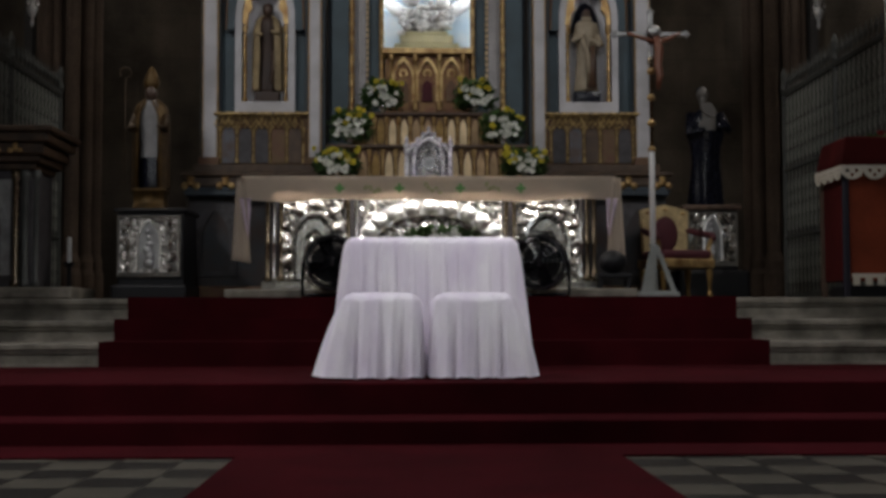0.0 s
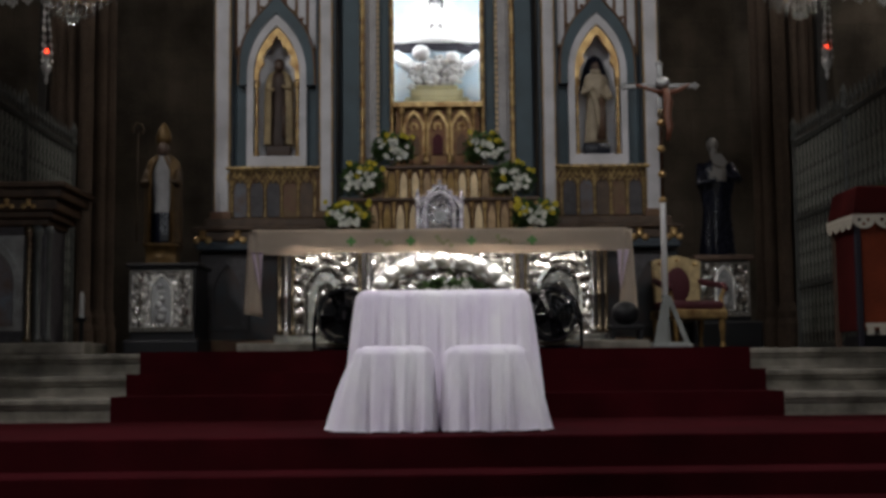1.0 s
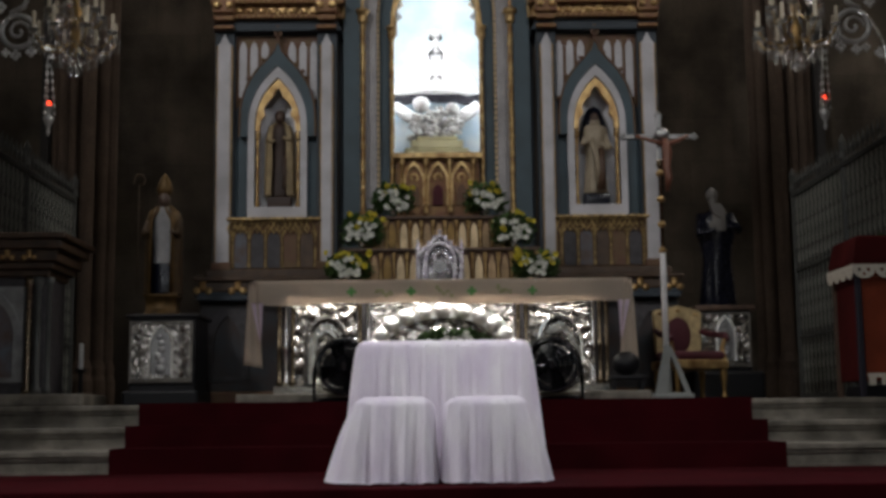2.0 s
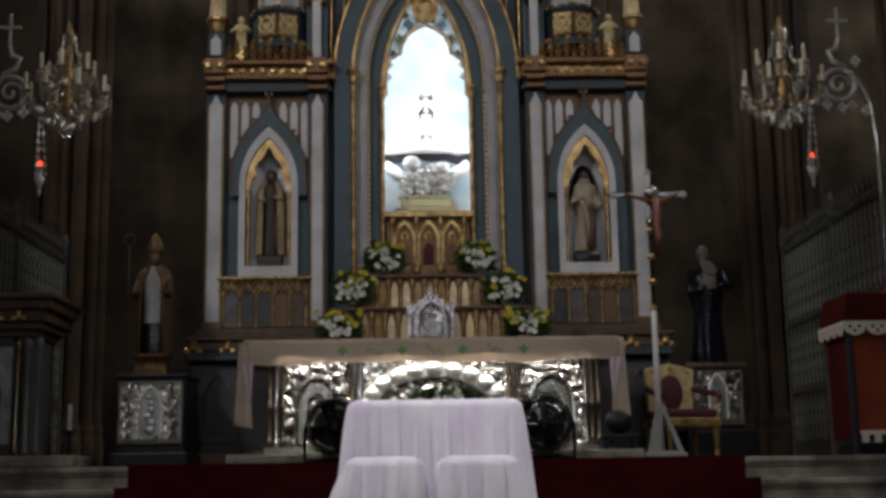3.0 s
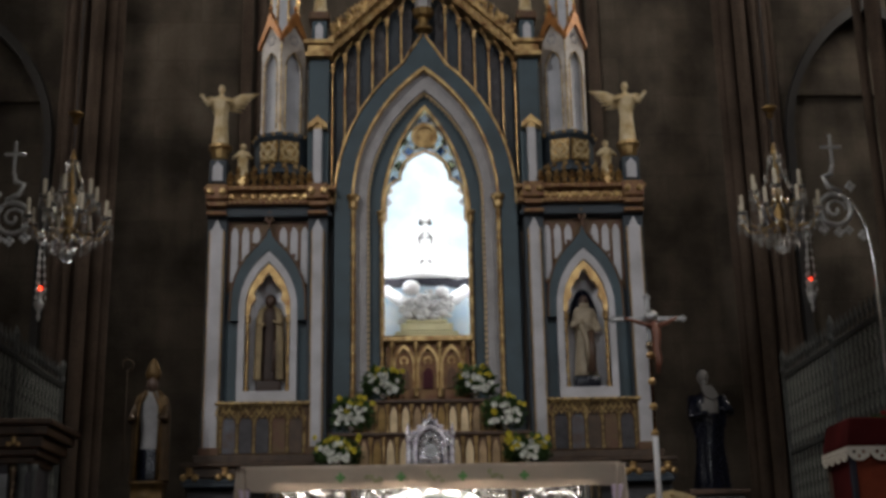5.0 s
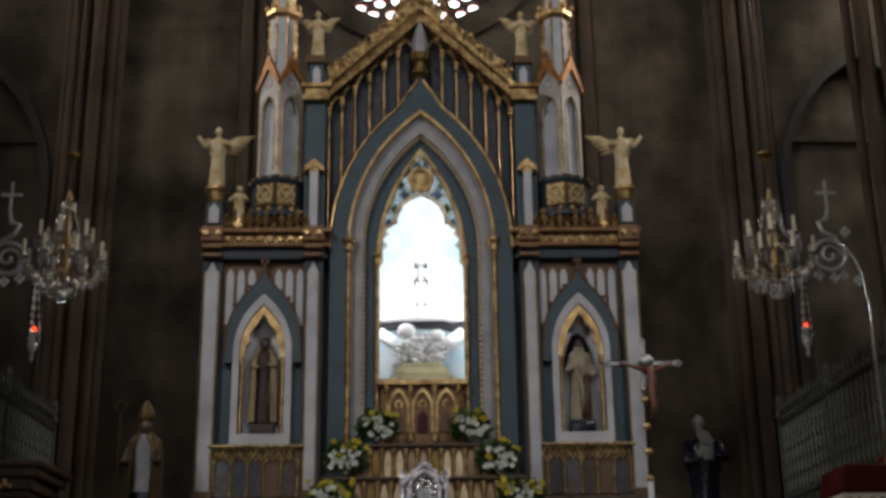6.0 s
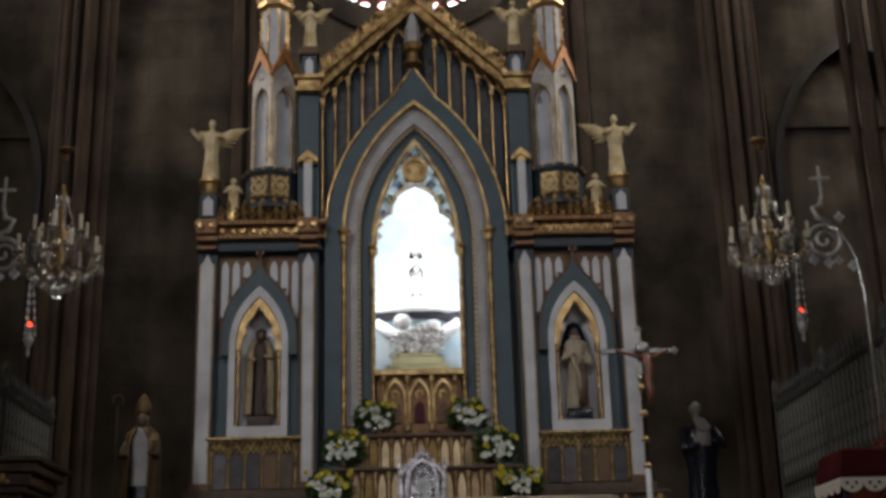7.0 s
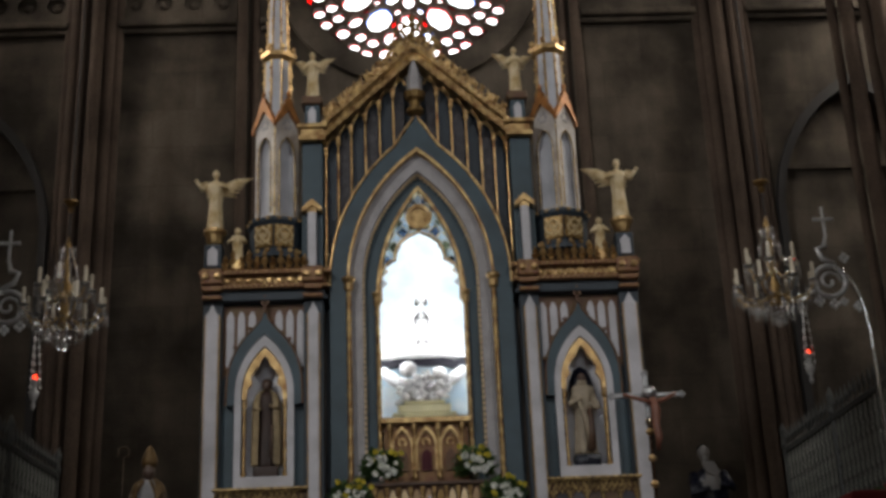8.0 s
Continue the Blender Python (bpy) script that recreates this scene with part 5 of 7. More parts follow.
def drape(hx, hy, height, flare, waves, amp, seed, n=220, sides=(1, 1), lip=0.045, top_wave=0.003, e=0.035):
    """A cloth over a block: flat top, rounded edge, gathered folds that open downwards."""
    rnd = random.Random(seed)
    ph = [rnd.uniform(0, 6.28) for _ in range(5)]
    per = perimeter(hx, hy, min(hx, hy) * 0.28, n)
    bm = bm_new()
    rings = []
    lip = e
    rows = [(-0.9, 0), (-0.6, 0.0)] + [(-e * (1 - math.sin(k * 0.314)), e * (1 - math.cos(k * 0.314))) for k in range(6)] + [(None, lip + 0.03 + (height - lip - 0.03) * i / 14) for i in range(15)]
    for off, drop in rows:
        ring = []
        for i, (x, y, nx, ny) in enumerate(per):
            s = max(0.0, min(1.0, (drop - lip) / (height - lip)))
            u = 2 * math.pi * i / n
            w = math.sin(waves * u + ph[0] + 0.9 * math.sin(3 * u + ph[1])) + 0.5 * math.sin(waves * 1.7 * u + ph[2]) + 0.35 * math.sin(waves * 0.45 * u + ph[3])
            w += 0.3 * math.sin(waves * 2.9 * u + ph[4] + 2 * s)
            w *= 0.75 + 0.4 * math.sin(2.3 * u + ph[3]) * math.sin(5 * u + ph[1])
            if off is None:
                side = sides[0] if nx < 0 else sides[1]
                fl = flare * (s ** 0.8) * (1 + (side - 1) * abs(nx))
                o = fl + amp * (0.25 + 0.75 * s ** 0.7) * w * (side if abs(nx) > 0.7 else 1)
            elif off <= -0.1:
                o = None
                k = 1 + off
                ring.append(bm.verts.new((x * k, y * k, height - drop + rnd.uniform(-top_wave, top_wave))))
                continue
            else:
                o = off + 0.25 * amp * w * min(1.0, drop / e + 0.2)
            z = height - drop
            if drop >= height - 1e-6:
                z = 0.004 + 0.012 * (1 + w) * 0.5
            ring.append(bm.verts.new((x + nx * o, y + ny * o, z)))
        rings.append(ring)
    for a, b in zip(rings, rings[1:]):
        for k in range(n):
            bm.faces.new((a[k], b[k], b[(k + 1) % n], a[(k + 1) % n]))
    bm.faces.new(rings[0])
    bmesh.ops.recalc_face_normals(bm, faces=bm.faces)
    return bm


AY = 10.95
altar = thing("altar", "long altar table with a beaten silver front of columns and arches", "altar", (0.02, AY, Z5))


def al(name, bm, material, label="", smooth=False):
    bmesh.ops.translate(bm, vec=(0, -AY, -Z5), verts=bm.verts)
    return part(name, bm, material, altar, label, smooth)


al("step", mbox(bm_new(), -1.77, 1.77, 10.62, 11.36, Z5, Z5 + 0.085, 0.015), "marble", "grey marble altar step")
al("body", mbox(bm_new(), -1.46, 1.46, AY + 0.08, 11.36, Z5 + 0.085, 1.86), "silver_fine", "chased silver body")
al("mensa", mbox(bm_new(), -1.6, 1.6, AY - 0.06, 11.36, 1.86, 1.93, 0.012), "wood", "dark wooden table top")
al("plinth", mbox(bm_new(), -1.5, 1.5, AY + 0.02, AY + 0.1, Z5 + 0.085, 1.03, 0.012), "silver_plain", "silver plinth moulding")
for x0, x1 in ((-1.47, -1.3), (-0.77, -0.63), (0.63, 0.77), (1.3, 1.47)):
    al("column_backing", mbox(bm_new(), x0, x1, AY + 0.066, AY + 0.1, 1.03, 1.86, 0.006), "predella_dark", "dark board behind the columns")
for i, x in enumerate((-1.445, -1.385, -1.325, -0.735, -0.665, 0.665, 0.735, 1.325, 1.385, 1.445)):
    bm = lathe(bm_new(), [(0.03, 1.03), (0.03, 1.07), (0.022, 1.09), (0.02, 1.35), (0.028, 1.37), (0.02, 1.39), (0.02, 1.76), (0.03, 1.8), (0.03, 1.86)], (x, AY + 0.045, 0), 12)
    al("column", bm, "silver_plain" if i % 3 == 1 else "bronze", "slim silver-gilt column", True)
for s in (-1, 1):
    cx = s * 1.03
    al("arch", plate(bm_new(), [gothic_band(0.3, 1.8, 0.2, 1.66, 1.03, 1.4, cx, 8)], AY + 0.03, AY + 0.09), "silver", "raised silver arch")
    al("arch_rib", tube(bm_new(), [(x, AY + 0.03, z) for x, z in [(cx - 0.19, 1.04)] + gothic(0.19, 1.4, 1.64, cx, 8) + [(cx + 0.19, 1.04)]], 0.016, 6), "silver_plain", "silver rib")
    bm = plate(bm_new(), [gothic_band(0.16, 1.58, 0.1, 1.5, 1.05, 1.36, cx, 8)], AY + 0.045, AY + 0.09)
    for k in range(9):
        a = math.pi * k / 8
        ball(bm, cx + 0.13 * math.cos(a), AY + 0.045, 1.38 + 0.15 * math.sin(a), 0.018, 1, 0.6, 1, 1)
    al("inner_arch", bm, "silver_plain", "inner silver arch with beads")
    bm = bm_new()
    for k in range(7):
        ball(bm, cx + 0.03 * math.sin(k * 2.1), AY + 0.07, 1.12 + k * 0.05, 0.05 - k * 0.004, 1, 0.4, 1, 1)
    al("relief", bm, "silver", "silver relief")
    for sx in (-1, 1):
        bm = bm_new()
        for k in range(5):
            ball(bm, cx + sx * (0.26 - 0.02 * k), AY + 0.055, 1.72 - 0.03 * (k % 3), 0.03, 1, 0.5, 1, 1)
        al("spandrel", bm, "silver", "silver spandrel leaf")


def round_arch(hw, z0, zs, za, n=14):
    return [(-hw, z0)] + [(-hw * math.cos(math.pi * k / n), zs + (za - zs) * math.sin(math.pi * k / n)) for k in range(n + 1)] + [(hw, z0)]


outer_a = round_arch(0.655, 1.03, 1.32, 1.76)
inner_a = round_arch(0.53, 1.03, 1.3, 1.62)
al("arch", plate(bm_new(), [outer_a + inner_a[::-1]], AY + 0.02, AY + 0.09), "silver_bright", "broad polished silver arch")
for k in range(11):
    a = math.pi * (k + 0.5) / 11
    al("shell", ball(bm_new(), -0.6 * math.cos(a), AY + 0.02, 1.31 + 0.375 * math.sin(a), 0.075, 1, 0.6, 1, 3), "silver_bright", "polished silver shell", True)
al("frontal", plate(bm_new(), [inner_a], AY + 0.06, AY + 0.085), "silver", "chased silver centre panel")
# added fill that brightens the silver front; no lamp is known here
strip = bpy.data.lights.new("altar_front_fill", "AREA")
strip.shape, strip.size, strip.size_y, strip.energy, strip.color = "RECTANGLE", 2.7, 0.02, 11.0, (1.0, 0.95, 0.9)
ob = new("altar_front_fill", strip)
ob.matrix_world = look((0.02, AY - 0.1, 1.84), (0.02, AY + 0.05, 1.3))
strip.spread = math.radians(130)

# altar cloth: top, front fall and side falls
CZ = 1.945
bm = bm_new()
N = 90
rows = [(11.36, CZ), (11.1, CZ), (AY - 0.1, CZ + 0.002), (AY - 0.125, CZ - 0.008), (AY - 0.135, CZ - 0.03), (AY - 0.145, CZ - 0.12), (AY - 0.15, CZ - 0.215)]
grid = []
rnd = random.Random(4)
for j, (y, z) in enumerate(rows):
    line = []
    for i in range(N + 1):
        x = -1.64 + 3.28 * i / N
        s = max(0, j - 3) / 3
        if j == len(rows) - 1:
            z2 = z - 0.01 * math.sin(x * 3.1) - 0.006 * math.sin(x * 9)
        else:
            z2 = z
        line.append(bm.verts.new((x * (1 + 0.025 * s), y - 0.012 * s * math.sin(x * 7.0 + 1.0 + math.sin(x * 3)), z2)))
    grid.append(line)
for a, b in zip(grid, grid[1:]):
    for k in range(N):
        bm.faces.new((a[k], b[k], b[k + 1], a[k + 1]))
r = bmesh.ops.solidify(bm, geom=bm.faces[:], thickness=0.006)
cloth = tagged(part("altar_cloth", bm, "beige_cloth"), "beige linen altar cloth with green embroidery hanging over the altar", "altar cloth")
for i, (x, k) in enumerate(((-0.78, 1), (-0.26, 1), (0.27, 1), (0.8, 1), (-0.5, 0), (0.02, 0), (0.55, 0))):
    yy = AY - 0.158
    if k:
        a, b = 0.013, 0.04
        bm = plate(bm_new(), [[(x + p, 1.835 + q) for p, q in ((-a, -b), (a, -b), (a, -a), (b, -a), (b, a), (a, a), (a, b), (-a, b), (-a, a), (-b, a), (-b, -a), (-a, -a))]], yy - 0.004, yy + 0.004)
    else:
        rs = random.Random(i)
        stem = [(x - 0.07 + q * 0.017, yy, 1.865 - 0.007 * q + 0.012 * math.sin(q * 1.3 + i)) for q in range(9)]
        bm = tube(bm_new(), stem, 0.004, 5)
        for px, py, pz in stem[1:]:
            ball(bm, px + rs.uniform(-0.012, 0.012), py, pz + rs.choice((-1, 1)) * rs.uniform(0.008, 0.02), rs.uniform(0.012, 0.02), 1.2, 0.2, 0.8, 1)
    part("motif", bm, "green_thread" if k else "sprig", cloth, "small green embroidered motif")
for s in (-1, 1):
    # hanging corner folds: beige outside, lilac lining inside
    for nm, cm, lab, top0, top1, bot0, bot1, zt, zb, yy in (("corner_fold", "beige_cloth", "beige hanging corner", 1.6, 1.675, 1.545, 1.715, CZ - 0.02, 1.18, -0.15),
                                                   ("corner_lining", "lilac_cloth", "pale lilac lining fold", 1.545, 1.65, 1.56, 1.58, CZ - 0.2, 1.4, -0.165)):
        bm = bm_new()
        pts = []
        for i in range(14):
            t = i / 13
            for k in range(9):
                f = k / 8
                x = (top0 + (bot0 - top0) * t) * (1 - f) + (top1 + (bot1 - top1) * t) * f
                pts.append(bm.verts.new((s * x - 0.0, AY + yy - 0.012 * math.sin(f * 9 + 2 * t), zt + (zb + 0.03 * f - zt) * t)))
        for i in range(13):
            for k in range(8):
                q = i * 9 + k
                bm.faces.new((pts[q], pts[q + 1], pts[q + 10], pts[q + 9]))
        bmesh.ops.solidify(bm, geom=bm.faces[:], thickness=0.005)
        part(nm, bm, cm, cloth, lab, True)
    bm = bm_new()
    pts = []
    for i in range(12):
        t = i / 11
        for k in range(7):
            pts.append(bm.verts.new((s * (1.645 + 0.05 * t + 0.02 * math.sin(k * 1.9 + t * 3) * t), AY - 0.12 + 0.48 * k / 6, CZ - 0.01 - (0.7 + 0.03 * math.sin(k)) * t)))
    for i in range(11):
        for k in range(6):
            q = i * 7 + k
            bm.faces.new((pts[q], pts[q + 1], pts[q + 8], pts[q + 7]))
    bmesh.ops.solidify(bm, geom=bm.faces[:], thickness=0.006)
    part("side_fall", bm, "beige_cloth", cloth, "beige side fall", True)

# ---- white draped table and stools ----
def draped(name, label, cat, at, args, group=""):
    t = thing(name, label, cat, at, group)
    part("cover", drape(*args[0], **args[1]), "white_cloth", t, "white gathered cloth cover", True)
    hx, hy, h = args[0][:3]
    bm = mbox(bm_new(), -hx + 0.1, hx - 0.1, -hy + 0.1, hy - 0.1, h - 0.06, h - 0.014)
    part("top_board", bm, "wood", t, "wooden board under the cloth")
    for sx in (-1, 1):
        for sy in (-1, 1):
            part("leg", lathe(bm_new(), [(0.018, 0), (0.022, h - 0.06)], (sx * (hx - 0.13), sy * (hy - 0.13), 0), 8), "wood", t)
    return t


draped("draped_table", "narrow table under a white gathered satin cloth", "table", (-0.02, 8.5, Z2), ((0.585, 0.26, 0.9, 0.085, 46, 0.015, 3), {"n": 320, "e": 0.075}))
draped("draped_stool", "square stool under a white gathered satin cover", "stool", (-0.335, 7.62, Z2), ((0.245, 0.23, 0.512, 0.085, 14, 0.024, 8), {"sides": (1.5, 0.25), "e": 0.085}), "stools before the table")
draped("draped_stool", "square stool under a white gathered satin cover", "stool", (0.225, 7.62, Z2), ((0.255, 0.23, 0.512, 0.085, 15, 0.024, 21), {"sides": (0.25, 1.4), "e": 0.085}), "stools before the table")


# ---- floor fans ----
def floor_fan(at, turn):
    t = thing("floor_fan", "black round floor fan standing on the carpet beside the altar", "fan", at, "floor fans")
    R, zc = 0.225, 0.29
    bm = plate(bm_new(), [circle(0, zc, R + 0.008, 30), circle(0, zc, R - 0.006, 30)], -0.09, 0.09)
    for y in (-0.09, 0.09):
        tube(bm, [(R * math.cos(a), y, zc + R * math.sin(a)) for a in [2 * math.pi * k / 28 for k in range(28)]], 0.014, 6, closed=True)
    part("drum", bm, "black_gloss", t, "black steel drum")
    for i in range(5):
        rr = R * (i + 1) / 5.5
        part("guard_ring", tube(bm_new(), [(rr * math.cos(a), -0.1, zc + rr * math.sin(a)) for a in [2 * math.pi * k / 24 for k in range(24)]], 0.004, 5, closed=True), "black_gloss", t, "wire guard ring")
    for i in range(12):
        a = 2 * math.pi * i / 12
        part("guard_spoke", tube(bm_new(), [(0.05 * math.cos(a), -0.105, zc + 0.05 * math.sin(a)), (R * math.cos(a), -0.09, zc + R * math.sin(a))], 0.0035, 5), "black_gloss", t)
    part("rear_guard", plate(bm_new(), [circle(0, zc, R - 0.004, 28), circle(0, zc, R * 0.8, 24)[::-1]], 0.082, 0.088), "black", t, "dense black rear guard")
    part("rear_plate", plate(bm_new(), [circle(0, zc, R * 0.74, 24)], 0.082, 0.088), "black", t, "round black rear plate")
    part("motor", lathe(bm_new(), [(0.02, -0.06), (0.06, -0.04), (0.065, 0.05), (0.03, 0.1)], (0, 0, zc), 14), "black_gloss", t, "black motor housing")
    for i in range(4):
        a = math.pi / 2 * i + 0.4
        bm = bm_new()
        q = [(0.05, -0.03), (0.19, -0.08), (0.2, 0.04), (0.05, 0.03)]
        vs = [bm.verts.new((r * math.cos(a) - o * math.sin(a), 0.03 * (1 if o > 0 else -1), zc + r * math.sin(a) + o * math.cos(a))) for r, o in q]
        bm.faces.new(vs)
        bmesh.ops.solidify(bm, geom=bm.faces[:], thickness=0.004)
        part("blade", bm, "black_gloss", t, "dark fan blade")
    bm = tube(bm_new(), [(-R - 0.02, 0, zc), (-R - 0.02, 0, 0.02), (-R + 0.02, 0.0, 0.016), (R - 0.02, 0, 0.016), (R + 0.02, 0, 0.02), (R + 0.02, 0, zc)], 0.014, 8)
    for sx in (-1, 1):
        tube(bm, [(sx * R, -0.18, 0.014), (sx * R, 0.18, 0.014)], 0.014, 8)
    part("stand", bm, "black_gloss", t, "black tube stand")
    part("handle", tube(bm_new(), [(-0.06, 0, zc + R), (-0.05, 0, zc + R + 0.035), (0.05, 0, zc + R + 0.035), (0.06, 0, zc + R)], 0.01, 6), "black_gloss", t)
    t.rotation_euler = (0, 0, radians(turn))
    return t


floor_fan((-0.83, 10.48, Z5 + 0.012), 12)
floor_fan((0.93, 10.48, Z5 + 0.012), -14)


# ---- flowers ----
def leaf_mesh(bm, x, y, z, size, rnd):
    a, b = rnd.uniform(0, 6.28), rnd.uniform(-0.4, 1.2)
    d = Vector((math.cos(a) * math.cos(b), math.sin(a) * math.cos(b), math.sin(b)))
    s = d.cross(Vector((0, 0, 1))).normalized() * size * 0.28
    p = Vector((x, y, z))
    v = [bm.verts.new(p), bm.verts.new(p + d * size * 0.5 + s), bm.verts.new(p + d * size), bm.verts.new(p + d * size * 0.5 - s)]
    bm.faces.new(v)


def flower_mesh(name, r, material, rnd):
    bm = bm_new()
    for ring, tilt, k in ((1.0, 0.25, 9), (0.7, 0.75, 7), (0.35, 1.2, 5)):
        for i in range(k):
            a = 2 * math.pi * i / k + ring
            d = Vector((math.cos(a) * math.cos(tilt), math.sin(a) * math.cos(tilt), math.sin(tilt)))
            s = Vector((-math.sin(a), math.cos(a), 0)) * r * 0.26
            bm.faces.new([bm.verts.new(v) for v in (d * r * 0.1 - s * 0.4, d * r * 0.8 - s, d * r * 1.05, d * r * 0.8 + s, d * r * 0.1 + s * 0.4)])
    ball(bm, 0, 0, r * 0.1, r * 0.35, 1, 1, 0.8, 1)
    me = bpy.data.meshes.new(name)
    bm.to_mesh(me)
    bm.free()
    me.materials.append(M[material])
    return me


rnd = random.Random(11)
FL_W, FL_Y = flower_mesh("white_flower", 0.034, "petal_white", rnd), flower_mesh("yellow_flower", 0.031, "petal_yellow", rnd)
FL_R = flower_mesh("red_flower", 0.035, "red_flower", rnd)


def bouquet(at, seed, w=0.2, h=0.15, white=14, yellow=13, label="white and yellow flowers in a small silver vase", vase=True, name="flower_vase"):
    rnd = random.Random(seed)
    t = thing(name, label, "flowers", at, "altar bouquets")
    vz = 0.03 if vase else 0.0
    if vase:
        part("vase", lathe(bm_new(), [(0.035, 0), (0.04, 0.01), (0.016, 0.025), (0.035, 0.06), (0.045, 0.085), (0.03, 0.1)], seg=14), "silver_plain", t, "small silver vase", True)
    bm = bm_new()
    for i in range(1150):
        a, u, q = rnd.uniform(0, 6.28), rnd.uniform(-0.65, 1), rnd.random() ** 0.4
        rr = math.sqrt(max(0, 1 - u * u * 0.8)) * q
        leaf_mesh(bm, w * 1.1 * rr * math.cos(a), w * 0.6 * rr * math.sin(a), vz + h * 0.48 + h * 0.75 * u * q, rnd.uniform(0.04, 0.075), rnd)
    tagged(part("leaves", bm, "leaf", t, "dark green leaves"), kind="stuff")
    for i in range(white + yellow):
        is_white = i < white
        a = rnd.uniform(math.pi * 0.95, math.pi * 2.05)
        q = rnd.uniform(0.1, 0.75) if is_white else rnd.uniform(0.45, 1.05)
        u = rnd.uniform(-0.4, 0.55) if is_white else rnd.uniform(0.1, 1.05)
        x, z = w * q * math.cos(a), vz + h * 0.5 + h * 0.75 * u
        y = -w * 0.62 * math.sqrt(max(0.05, 1 - 0.6 * q * q)) * (1 - 0.3 * max(0, u))
        ob = new("flower", FL_W if is_white else FL_Y)
        ob.parent = t
        ob.matrix_local = pose(x, y, z, rnd.uniform(50, 100), rnd.uniform(-30, 30), rnd.uniform(-40, 40))
        ob.scale = [rnd.uniform(0.8, 1.15)] * 3
        ob["label"] = "white flower" if is_white else "yellow flower"
    return t


for i, (x, y, z) in enumerate(((-0.435, 11.72, 2.63), (0.445, 11.72, 2.63), (-0.72, 11.45, 2.29), (0.69, 11.45, 2.29), (-0.83, 11.2, CZ + 0.004), (0.87, 11.2, CZ + 0.004))):
    bouquet((x, y, z), 20 + i, 0.19 if i < 4 else 0.2, 0.24 if i < 4 else 0.2, 20 if i < 4 else 18, 8 if i < 4 else 18)
bouquet((0.1, 10.55, Z5 + 0.085 + 0.36), 40, 0.3, 0.13, 9, 0, "low white flowers and dark leaves before the altar", False, "flower_arrangement")
t = thing("flower_stand", "low dark wooden stand under a flower arrangement", "stand", (0.1, 10.55, Z5 + 0.012))
part("top", mbox(bm_new(), -0.3, 0.3, -0.1, 0.1, 0.38, 0.44, 0.01), "wood", t)
for sx in (-1, 1):
    for sy in (-1, 1):
        part("leg", mbox(bm_new(), sx * 0.26 - 0.02, sx * 0.26 + 0.02, sy * 0.07 - 0.02, sy * 0.07 + 0.02, 0, 0.38), "wood", t)

# ---- silver tabernacle ----
t = thing("tabernacle", "gabled silver tabernacle with an oval medallion on the gradine", "tabernacle", (0.0, 11.22, CZ + 0.003))
part("body", plate(bm_new(), [[(-0.19, 0), (-0.19, 0.26), (0, 0.44), (0.19, 0.26), (0.19, 0)]], -0.02, 0.1), "tabernacle_silver", t, "chased silver body")
part("door", plate(bm_new(), [gothic_loop(0.1, 0.02, 0.18, 0.32, 0, 6), circle(0, 0.16, 0.06, 16)], -0.035, -0.02), "tabernacle_silver", t, "chased silver door")
part("medallion", plate(bm_new(), [[(0.06 * math.cos(a), 0.16 + 0.085 * math.sin(a)) for a in [2 * math.pi * k / 18 for k in range(18)]]], -0.03, -0.015), "pewter", t, "dark oval medallion")
part("door_rib", tube(bm_new(), [(x, -0.04, z) for x, z in gothic_loop(0.13, 0.02, 0.2, 0.37, 0, 7)], 0.02, 6), "tabernacle_bright", t)
bm = tube(bm_new(), [(-0.2, -0.02, 0.25), (0, -0.02, 0.45), (0.2, -0.02, 0.25)], 0.018, 6)
for k in range(9):
    f = -1 + 2 * k / 8
    ball(bm, f * 0.2, -0.02, 0.47 - abs(f) * 0.2, 0.022, 1, 0.7, 1.2, 1)
part("gable", bm, "tabernacle_bright", t, "silver gable with crockets")
for s in (-1, 1):
    part("pinnacle", lathe(bm_new(), [(0.028, 0), (0.028, 0.03), (0.02, 0.05), (0.02, 0.3), (0.03, 0.31), (0.004, 0.41)], (s * 0.2, -0.02, 0), 8), "tabernacle_bright", t, "silver pinnacle")
# ---- statues, each one plain mesh ----
def robe(bm, h, w, d, seed, top=0.8, folds=9, mi=0, hem=1.0, z0=0.0):
    """A standing robed body with folds, from the hem to the shoulders."""
    rnd = random.Random(seed)
    ph = [rnd.uniform(0, 6.28) for _ in range(3)]
    prof = [(0.86 * hem, 0.0), (0.9 * hem, 0.03), (0.84 * hem, 0.15), (0.76, 0.35), (0.7, 0.5), (0.78, 0.64), (0.95, 0.76), (1.0, 0.86), (0.86, 0.94), (0.4, 0.99), (0.2, 1.0)]
    n = 36
    rings = []
    for r, z in prof:
        ring = []
        for k in range(n):
            a = 2 * math.pi * k / n
            f = 1 + 0.07 * (1 - z * 0.8) * math.sin(folds * a + ph[0] + 2 * z) + 0.04 * math.sin(5 * a + ph[1] - 3 * z)
            ring.append(bm.verts.new((w * r * f * math.cos(a), d * r * f * math.sin(a), z0 + z * h * top)))
        rings.append(ring)
    for a, b in zip(rings, rings[1:]):
        for k in range(n):
            bm.faces.new((a[k], a[(k + 1) % n], b[(k + 1) % n], b[k])).material_index = mi
    bm.faces.new(rings[0][::-1]).material_index = mi
    bm.faces.new(rings[-1]).material_index = mi


def statue(name, label, at, bm, mats, turn=0, group="", size=1.0):
    bmesh.ops.recalc_face_normals(bm, faces=bm.faces)
    ob = part(name, bm, mats, None, smooth=True)
    ob.matrix_world = pose(*at, 0, 0, turn)
    ob.scale = [size] * 3
    return tagged(ob, label, "statue", group)


